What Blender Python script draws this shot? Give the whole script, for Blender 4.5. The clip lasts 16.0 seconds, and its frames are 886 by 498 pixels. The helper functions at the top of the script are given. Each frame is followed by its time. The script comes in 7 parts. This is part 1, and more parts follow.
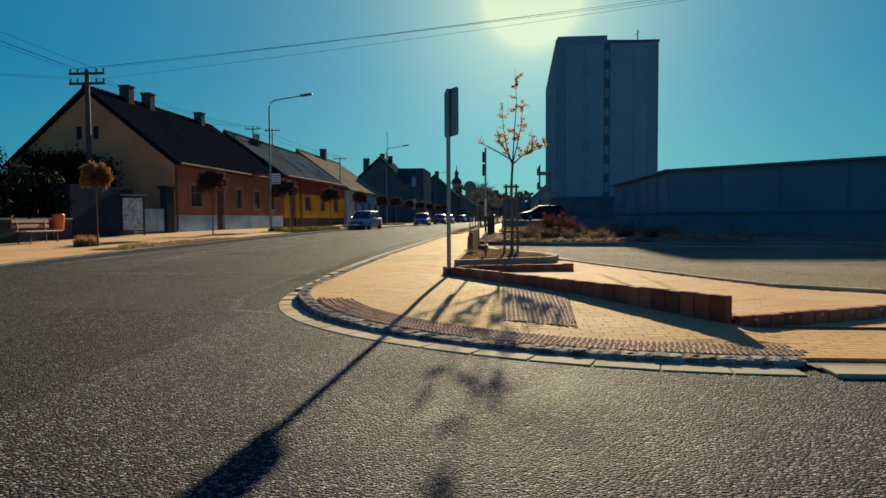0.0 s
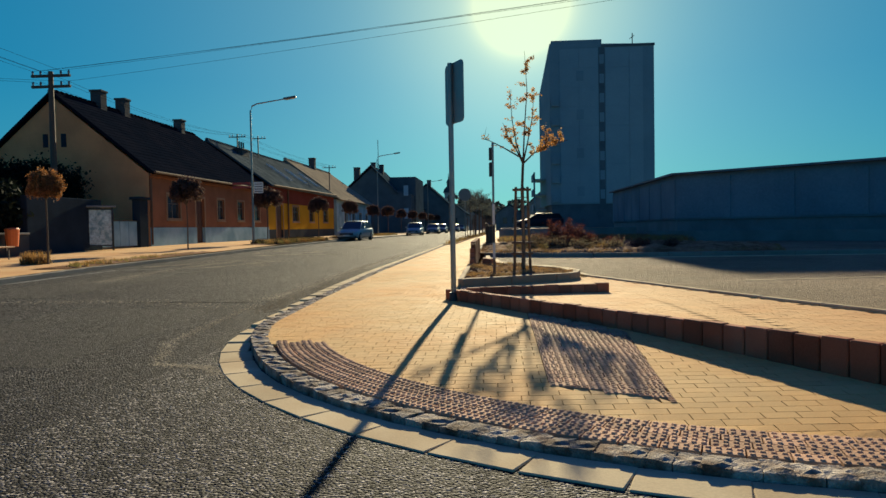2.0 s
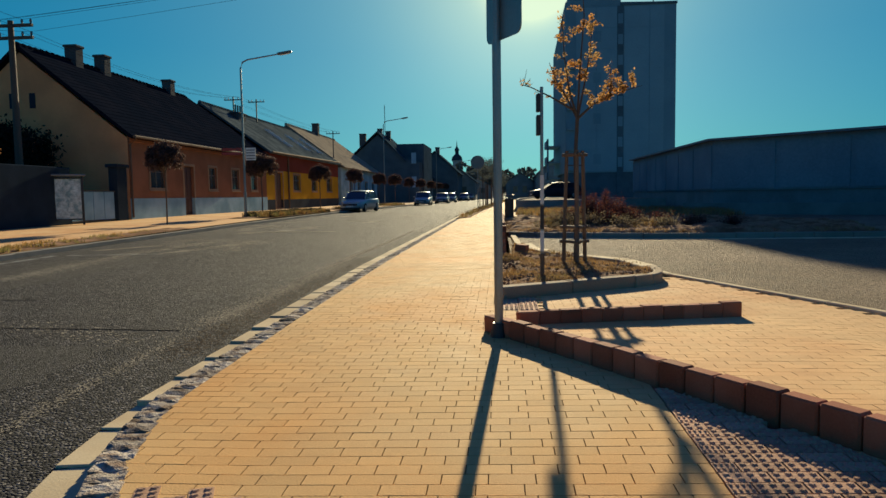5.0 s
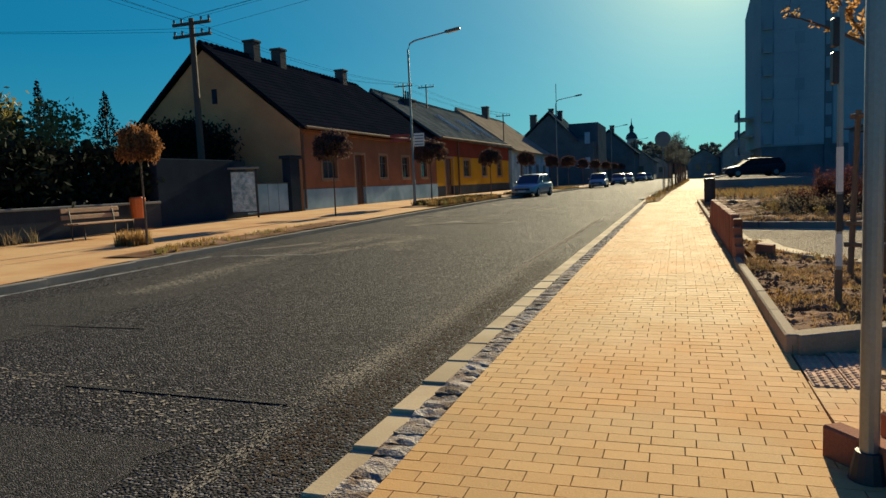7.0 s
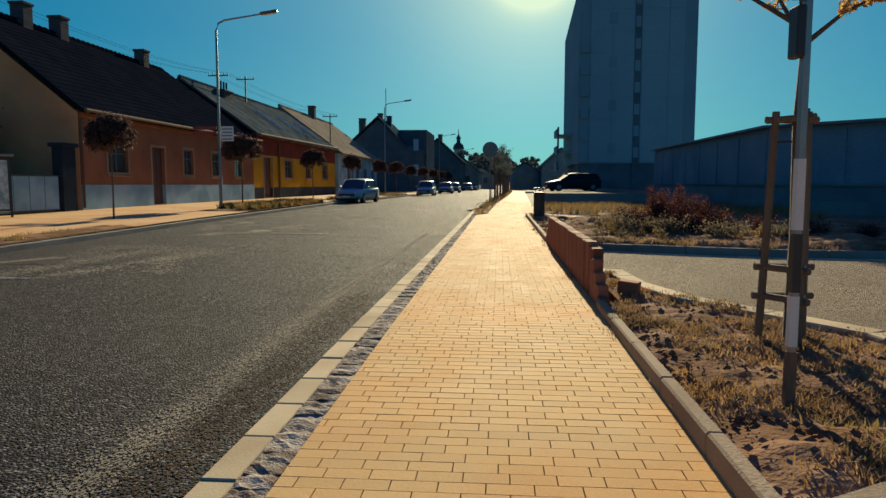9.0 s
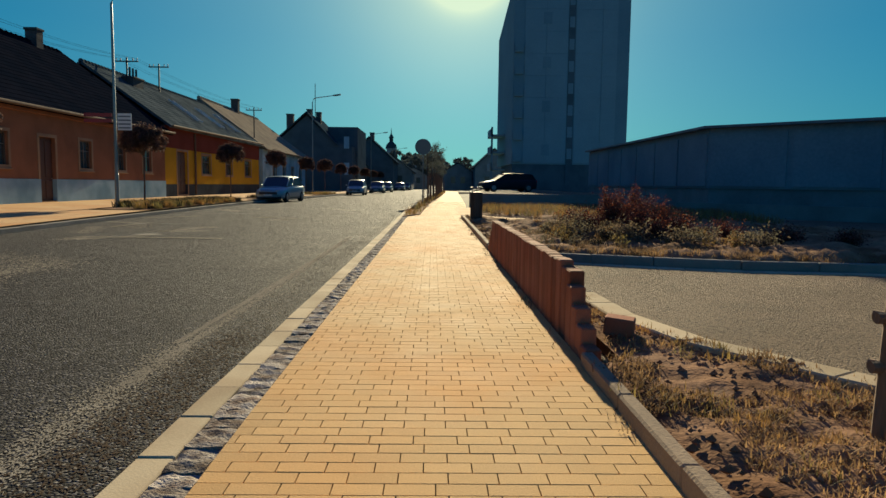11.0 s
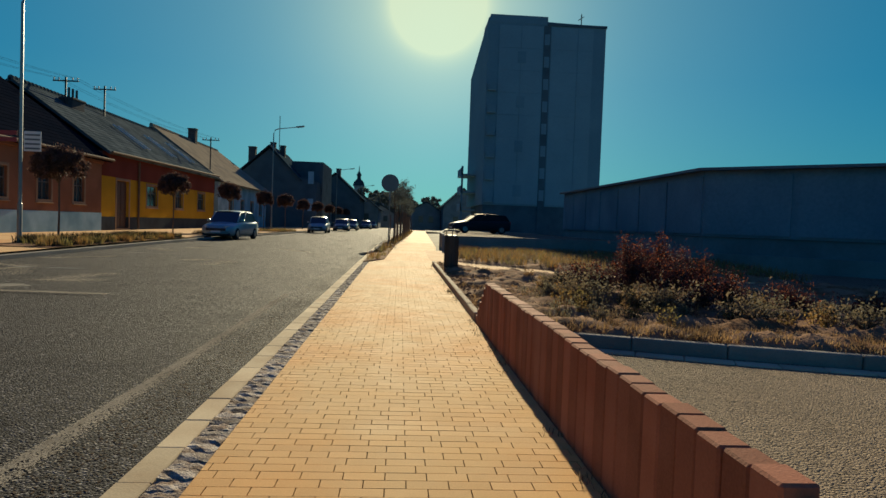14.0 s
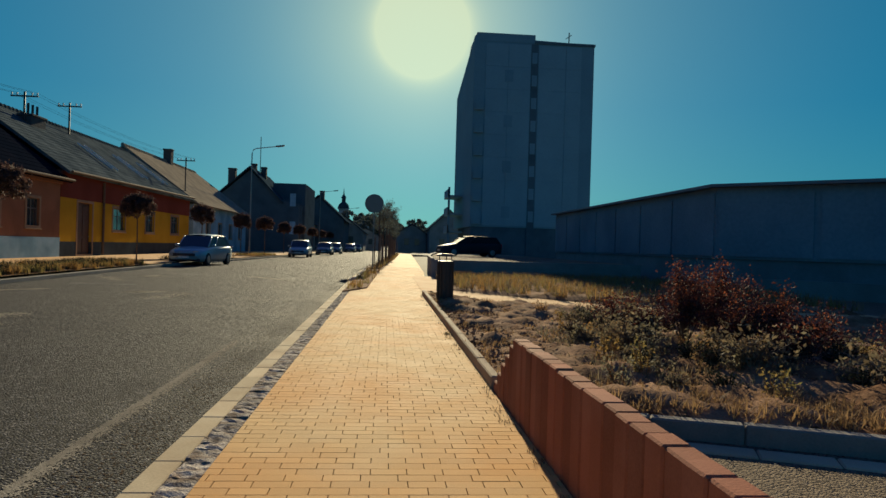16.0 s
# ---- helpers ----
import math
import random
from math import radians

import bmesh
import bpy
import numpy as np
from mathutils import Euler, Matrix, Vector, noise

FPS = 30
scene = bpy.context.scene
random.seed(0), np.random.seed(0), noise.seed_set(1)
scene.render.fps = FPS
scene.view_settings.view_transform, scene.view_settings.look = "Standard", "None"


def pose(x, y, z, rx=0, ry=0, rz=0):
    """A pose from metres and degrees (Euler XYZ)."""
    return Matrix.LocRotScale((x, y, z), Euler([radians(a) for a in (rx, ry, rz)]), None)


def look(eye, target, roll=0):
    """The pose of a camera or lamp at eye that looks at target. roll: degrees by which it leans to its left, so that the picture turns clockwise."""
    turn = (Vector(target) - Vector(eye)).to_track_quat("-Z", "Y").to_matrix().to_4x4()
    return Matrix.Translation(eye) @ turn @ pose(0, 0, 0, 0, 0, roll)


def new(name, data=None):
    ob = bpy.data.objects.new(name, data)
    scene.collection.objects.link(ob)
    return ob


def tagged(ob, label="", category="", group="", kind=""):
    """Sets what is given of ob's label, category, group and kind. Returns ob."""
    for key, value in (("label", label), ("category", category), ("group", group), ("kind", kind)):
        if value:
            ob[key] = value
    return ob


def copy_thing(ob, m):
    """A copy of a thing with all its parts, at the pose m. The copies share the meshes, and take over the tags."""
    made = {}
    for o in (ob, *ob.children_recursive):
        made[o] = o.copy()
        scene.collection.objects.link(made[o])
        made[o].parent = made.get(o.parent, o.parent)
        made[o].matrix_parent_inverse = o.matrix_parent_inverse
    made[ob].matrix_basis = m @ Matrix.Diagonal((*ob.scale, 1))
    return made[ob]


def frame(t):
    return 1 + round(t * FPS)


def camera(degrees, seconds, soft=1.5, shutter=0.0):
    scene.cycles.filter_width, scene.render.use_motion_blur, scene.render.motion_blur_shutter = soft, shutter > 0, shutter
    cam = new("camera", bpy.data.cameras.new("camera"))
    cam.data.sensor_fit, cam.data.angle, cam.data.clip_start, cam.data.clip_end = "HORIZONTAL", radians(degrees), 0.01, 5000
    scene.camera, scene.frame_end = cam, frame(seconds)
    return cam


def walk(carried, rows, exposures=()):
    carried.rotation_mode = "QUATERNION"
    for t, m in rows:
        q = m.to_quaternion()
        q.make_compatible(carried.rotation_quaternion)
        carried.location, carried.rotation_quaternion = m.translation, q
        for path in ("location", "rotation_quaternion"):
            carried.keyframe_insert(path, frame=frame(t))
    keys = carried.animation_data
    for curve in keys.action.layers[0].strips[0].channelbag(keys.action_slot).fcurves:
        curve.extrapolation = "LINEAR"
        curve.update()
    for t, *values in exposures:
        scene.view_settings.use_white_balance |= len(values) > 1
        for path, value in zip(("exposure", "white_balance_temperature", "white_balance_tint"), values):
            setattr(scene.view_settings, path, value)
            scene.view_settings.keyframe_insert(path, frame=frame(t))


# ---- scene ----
cam = camera(65.8, 16.0)
PATH = [
    (0, (0.533, 0.569, 0.933), (0.365, 2.56, 0.843), -0.3),
    (0.5, (0.4, 1.23, 0.921), (0.185, 3.216, 0.821), 0.2),
    (1, (0.324, 1.885, 0.947), (0.134, 3.875, 0.873), -1.2),
    (1.5, (0.217, 2.467, 0.957), (-0.029, 4.451, 0.901), -0.2),
    (2, (0.182, 3.109, 0.94), (0.036, 5.103, 0.877), -1.0),
    (2.5, (0.087, 3.663, 0.95), (-0.108, 5.647, 0.786), -1.2),
    (3, (0.016, 4.282, 0.992), (-0.046, 6.276, 0.847), -0.7),
    (3.2, (0.045, 4.523, 1.005), (-0.065, 6.515, 0.865), -0.7),
    (5.3, (-0.447, 7.169, 1.109), (-0.643, 9.152, 0.945), -1.0),
    (5.5, (-0.523, 7.426, 1.075), (-0.814, 9.397, 0.9), -0.4),
    (6, (-0.73, 8.064, 1.114), (-1.173, 10.008, 0.958), -1.4),
    (6.5, (-0.909, 8.691, 1.18), (-1.625, 10.553, 1.028), -1.7),
    (7, (-1.068, 9.338, 1.19), (-1.719, 11.22, 1.0), -2.5),
    (7.5, (-1.223, 9.975, 1.27), (-1.728, 11.894, 1.028), -2.0),
    (8, (-1.314, 10.626, 1.299), (-1.501, 12.606, 1.087), -1.4),
    (8.5, (-1.346, 11.368, 1.264), (-1.511, 13.352, 1.07), -0.0),
    (10.8, (-1.362, 14.244, 1.135), (-1.411, 16.235, 0.961), 0.4),
    (11, (-1.374, 14.469, 1.155), (-1.342, 16.46, 0.969), 0.7),
    (11.5, (-1.345, 15.045, 1.126), (-1.41, 17.038, 0.97), 2.2),
    (12, (-1.4, 15.573, 1.146), (-1.347, 17.567, 1), 1.5),
    (12.5, (-1.392, 16.177, 1.158), (-1.462, 18.167, 0.976), 2.2),
    (13, (-1.374, 16.78, 1.167), (-1.324, 18.771, 0.989), 2.1),
    (13.5, (-1.359, 17.466, 1.189), (-1.357, 19.457, 1.003), 2.5),
    (14, (-1.37, 18.141, 1.218), (-1.242, 20.135, 1.148), 2.1),
    (14.5, (-1.359, 18.825, 1.234), (-1.304, 20.824, 1.174), 2.4),
    (15, (-1.354, 19.488, 1.251), (-1.181, 21.48, 1.231), 1.5),
    (15.5, (-1.338, 20.174, 1.285), (-1.2, 22.169, 1.278), 2.5),
    (16, (-1.354, 20.819, 1.243), (-1.186, 22.812, 1.24), 1.7),
]
EXPOSURES = ((0, 0.90, 5900, 8), (2.5, 1.09, 5900, 8), (5.5, 0.97, 5900, 8), (6.5, 0.99, 5900, 8), (7.5, 1.08, 5900, 8), (8.5, 0.97, 5900, 8), (12.5, 0.85, 5900, 8), (14.5, 0.74, 5900, 8), (16, 0.69, 5900, 8))
SUN_STRENGTH, SUN_COLOUR = 4.7, (0.98, 0.79, 0.46)
SKY_STRENGTH = 0.075
HAZE_TINT, SKY_TINT, ZENITH_TINT = (0.19, 0.84, 1.03, 1), (0.075, 0.70, 1.03, 1), (0.17, 0.33, 1.0, 1)
GLOW = ((1100, 1.8), (90, 0.24), (13, 0.095))
walk(cam, [(t, look(eye, target, roll)) for t, eye, target, roll in PATH], EXPOSURES)

# ---- light ----
SUN_AZ, SUN_EL = math.atan2(0.043, 0.953), radians(17.6)
world = bpy.data.worlds.new("sky")
scene.world = world
world.use_nodes = True
wn, wl = world.node_tree.nodes, world.node_tree.links
wn.clear()
sky = wn.new("ShaderNodeTexSky")
sky.sky_type, sky.sun_disc = "NISHITA", False
sky.sun_elevation, sky.sun_rotation = SUN_EL, SUN_AZ
sky.air_density, sky.dust_density, sky.ozone_density = 1.0, 0.6, 2.5
sky_tint = wn.new("ShaderNodeMix")
sky_tint.data_type, sky_tint.blend_type = "RGBA", "MULTIPLY"
sky_tint.inputs[0].default_value = 1.0
sky_bg = wn.new("ShaderNodeBackground")
sky_bg.inputs[1].default_value = SKY_STRENGTH
sky_out = wn.new("ShaderNodeOutputWorld")
sky_soft = wn.new("ShaderNodeGamma")
sky_soft.inputs[1].default_value = 0.46
wl.new(sky.outputs[0], sky_soft.inputs[0])
wl.new(sky_soft.outputs[0], sky_tint.inputs[6])
way = wn.new("ShaderNodeTexCoord")
# teal near the horizon, deepening to violet blue overhead
height = wn.new("ShaderNodeSeparateXYZ")
wl.new(way.outputs["Generated"], height.inputs[0])
climb = wn.new("ShaderNodeMapRange")
climb.interpolation_type = "SMOOTHSTEP"
climb.inputs[1].default_value, climb.inputs[2].default_value = 0.33, 0.66
wl.new(height.outputs[2], climb.inputs[0])
overhead = wn.new("ShaderNodeMix")
overhead.data_type = "RGBA"
overhead.inputs[7].default_value = ZENITH_TINT
wl.new(climb.outputs[0], overhead.inputs[0])
rise = wn.new("ShaderNodeMapRange")
rise.inputs[1].default_value, rise.inputs[2].default_value = 0.0, 0.20
wl.new(height.outputs[2], rise.inputs[0])
haze = wn.new("ShaderNodeMix")
haze.data_type = "RGBA"
haze.inputs[6].default_value, haze.inputs[7].default_value = HAZE_TINT, SKY_TINT
wl.new(rise.outputs[0], haze.inputs[0])
wl.new(haze.outputs[2], overhead.inputs[6])
wl.new(overhead.outputs[2], sky_tint.inputs[7])
# the sun's own glow in the hazy air
near_sun = wn.new("ShaderNodeVectorMath")
near_sun.operation = "DOT_PRODUCT"
near_sun.inputs[1].default_value = (math.sin(SUN_AZ) * math.cos(SUN_EL), math.cos(SUN_AZ) * math.cos(SUN_EL), math.sin(SUN_EL))
wl.new(way.outputs["Generated"], near_sun.inputs[0])
glow_last = None
for power, amount in GLOW:
    clip = wn.new("ShaderNodeMath")
    clip.operation = "MAXIMUM"
    clip.inputs[1].default_value = 0.0
    wl.new(near_sun.outputs["Value"], clip.inputs[0])
    pw = wn.new("ShaderNodeMath")
    pw.operation = "POWER"
    pw.inputs[1].default_value = power
    wl.new(clip.outputs[0], pw.inputs[0])
    ml = wn.new("ShaderNodeMath")
    ml.operation = "MULTIPLY_ADD"
    ml.inputs[1].default_value = amount / SKY_STRENGTH
    ml.inputs[2].default_value = 0.0
    wl.new(pw.outputs[0], ml.inputs[0])
    if glow_last:
        wl.new(glow_last, ml.inputs[2])
    glow_last = ml.outputs[0]
glow_colour = wn.new("ShaderNodeMix")
glow_colour.data_type, glow_colour.blend_type = "RGBA", "MULTIPLY"
glow_colour.inputs[0].default_value = 1.0
glow_colour.inputs[7].default_value = (0.88, 0.63, 0.10, 1)
glow_top = wn.new("ShaderNodeMath")
glow_top.operation = "MINIMUM"
glow_top.inputs[1].default_value = 0.46 / SKY_STRENGTH
wl.new(glow_last, glow_top.inputs[0])
wl.new(glow_top.outputs[0], glow_colour.inputs[6])
sky_sum = wn.new("ShaderNodeMix")
sky_sum.data_type, sky_sum.blend_type = "RGBA", "ADD"
sky_sum.inputs[0].default_value = 1.0
wl.new(sky_tint.outputs[2], sky_sum.inputs[6])
wl.new(glow_colour.outputs[2], sky_sum.inputs[7])
wl.new(sky_sum.outputs[2], sky_bg.inputs[0])
wl.new(sky_bg.outputs[0], sky_out.inputs[0])
sun_data = bpy.data.lights.new("sun", "SUN")
sun_data.energy, sun_data.angle, sun_data.color = SUN_STRENGTH, radians(0.5), SUN_COLOUR
sun = new("sun", sun_data)
SUN_WAY = Vector((math.sin(SUN_AZ) * math.cos(SUN_EL), math.cos(SUN_AZ) * math.cos(SUN_EL), math.sin(SUN_EL)))
sun.matrix_world = look(SUN_WAY * 60, (0, 0, 0))

# ---- materials ----


def mat(name, colour, rough=0.8, var=0.25, scale=3.0, fine=40.0, bump=0.2, metal=0.0, spec=0.5, second=None, mix_scale=0.6, obj_var=0.0, island_var=0.0, translucent=0.0, bump_scale=None, stretch=(1, 1, 1), coat=0.0, ior=1.5):
    """A surface with colour varied at two scales, a second colour in patches, and fine relief."""
    m = bpy.data.materials.new(name)
    m.use_nodes = True
    n, l = m.node_tree.nodes, m.node_tree.links
    n.clear()
    out = n.new("ShaderNodeOutputMaterial")
    bsdf = n.new("ShaderNodeBsdfPrincipled")
    bsdf.inputs["Metallic"].default_value = metal
    bsdf.inputs["Specular IOR Level"].default_value = spec
    bsdf.inputs["Coat Weight"].default_value = coat
    bsdf.inputs["IOR"].default_value = ior
    mp = n.new("ShaderNodeMapping")
    mp.inputs["Scale"].default_value = stretch
    geo = n.new("ShaderNodeNewGeometry")
    l.new(geo.outputs["Position"], mp.inputs[0])
    big = n.new("ShaderNodeTexNoise")
    big.inputs["Scale"].default_value, big.inputs["Detail"].default_value = mix_scale, 4
    l.new(mp.outputs[0], big.inputs["Vector"])
    small = n.new("ShaderNodeTexNoise")
    small.inputs["Scale"].default_value, small.inputs["Detail"].default_value = fine, 3
    l.new(mp.outputs[0], small.inputs["Vector"])
    mid = n.new("ShaderNodeTexNoise")
    mid.inputs["Scale"].default_value, mid.inputs["Detail"].default_value = scale, 5
    l.new(mp.outputs[0], mid.inputs["Vector"])
    ramp = n.new("ShaderNodeMapRange")
    ramp.inputs[1].default_value, ramp.inputs[2].default_value = 0.42, 0.62
    l.new(big.outputs[0], ramp.inputs[0])
    mix = n.new("ShaderNodeMix")
    mix.data_type = "RGBA"
    mix.inputs[6].default_value = (*colour, 1)
    mix.inputs[7].default_value = (*(second or [c * 0.8 for c in colour]), 1)
    l.new(ramp.outputs[0], mix.inputs[0])
    # value variation
    add = n.new("ShaderNodeMath")
    add.operation = "ADD"
    l.new(mid.outputs[0], add.inputs[0])
    l.new(small.outputs[0], add.inputs[1])
    last = add.outputs[0]
    for amount, node_type, socket in ((obj_var, "ShaderNodeObjectInfo", "Random"), (island_var, "ShaderNodeNewGeometry", "Random Per Island")):
        if amount:
            oi = n.new(node_type)
            ma = n.new("ShaderNodeMath")
            ma.operation = "MULTIPLY_ADD"
            ma.inputs[1].default_value = amount / max(var, 0.01)
            l.new(oi.outputs[socket], ma.inputs[0])
            l.new(last, ma.inputs[2])
            last = ma.outputs[0]
    vr = n.new("ShaderNodeMath")
    vr.operation = "MULTIPLY_ADD"
    shift = 1.0 + 0.5 * (obj_var + island_var) / max(var, 0.01)
    vr.inputs[1].default_value, vr.inputs[2].default_value = var * 1.6, 1.0 - var * 1.6 * shift
    l.new(last, vr.inputs[0])
    mul = n.new("ShaderNodeMix")
    mul.data_type, mul.blend_type = "RGBA", "MULTIPLY"
    mul.inputs[0].default_value = 1.0
    l.new(mix.outputs[2], mul.inputs[6])
    l.new(vr.outputs[0], mul.inputs[7])
    l.new(mul.outputs[2], bsdf.inputs["Base Color"])
    rr = n.new("ShaderNodeMath")
    rr.operation = "MULTIPLY_ADD"
    rr.inputs[1].default_value, rr.inputs[2].default_value = 0.25, rough - 0.12
    rr.use_clamp = True
    l.new(mid.outputs[0], rr.inputs[0])
    l.new(rr.outputs[0], bsdf.inputs["Roughness"])
    if bump:
        bt = small
        if bump_scale:
            bt = n.new("ShaderNodeTexNoise")
            bt.inputs["Scale"].default_value, bt.inputs["Detail"].default_value = bump_scale, 2
            l.new(mp.outputs[0], bt.inputs["Vector"])
        bp = n.new("ShaderNodeBump")
        bp.inputs["Strength"].default_value, bp.inputs["Distance"].default_value = bump, 0.02
        l.new(bt.outputs[0], bp.inputs["Height"])
        l.new(bp.outputs[0], bsdf.inputs["Normal"])
    if translucent:
        tr = n.new("ShaderNodeBsdfTranslucent")
        l.new(mul.outputs[2], tr.inputs["Color"])
        ms = n.new("ShaderNodeMixShader")
        ms.inputs[0].default_value = translucent
        l.new(bsdf.outputs[0], ms.inputs[1])
        l.new(tr.outputs[0], ms.inputs[2])
        l.new(ms.outputs[0], out.inputs[0])
    else:
        l.new(bsdf.outputs[0], out.inputs[0])
    return m


def asphalt_mat(name, colour, second, rough=0.8, chip=72.0, relief=0.026, grit=(0.24, 0.225, 0.235)):
    """Chipped asphalt: pale and dark stones from a cell pattern, strong relief, worn bands."""
    m = mat(name, colour, rough, 0.3, 1.2, 30.0, 0, second=second, mix_scale=0.22, ior=1.17)
    n, l = m.node_tree.nodes, m.node_tree.links
    bsdf = [x for x in n if x.type == "BSDF_PRINCIPLED"][0]
    geo = [x for x in n if x.type == "NEW_GEOMETRY"][0]
    vor = n.new("ShaderNodeTexVoronoi")
    vor.inputs["Scale"].default_value = chip
    l.new(geo.outputs["Position"], vor.inputs["Vector"])
    old = bsdf.inputs["Base Color"].links[0].from_socket
    sep = n.new("ShaderNodeSeparateColor")
    l.new(vor.outputs["Color"], sep.inputs[0])
    pw = n.new("ShaderNodeMath")
    pw.operation = "POWER"
    pw.inputs[1].default_value = 4.4
    l.new(sep.outputs[0], pw.inputs[0])
    mix = n.new("ShaderNodeMix")
    mix.data_type = "RGBA"
    l.new(pw.outputs[0], mix.inputs[0])
    l.new(old, mix.inputs[6])
    mix.inputs[7].default_value = (*grit, 1)
    l.new(mix.outputs[2], bsdf.inputs["Base Color"])
    bp = n.new("ShaderNodeBump")
    bp.inputs["Strength"].default_value, bp.inputs["Distance"].default_value = 1.0, relief
    bp.invert = True
    l.new(vor.outputs["Distance"], bp.inputs["Height"])
    l.new(bp.outputs[0], bsdf.inputs["Normal"])
    return m


def glass_mat(name, tint=(0.02, 0.03, 0.035), rough=0.06):
    m = bpy.data.materials.new(name)
    m.use_nodes = True
    b = m.node_tree.nodes["Principled BSDF"]
    b.inputs["Base Color"].default_value = (*tint, 1)
    b.inputs["Roughness"].default_value = rough
    b.inputs["Specular IOR Level"].default_value = 0.9
    return m


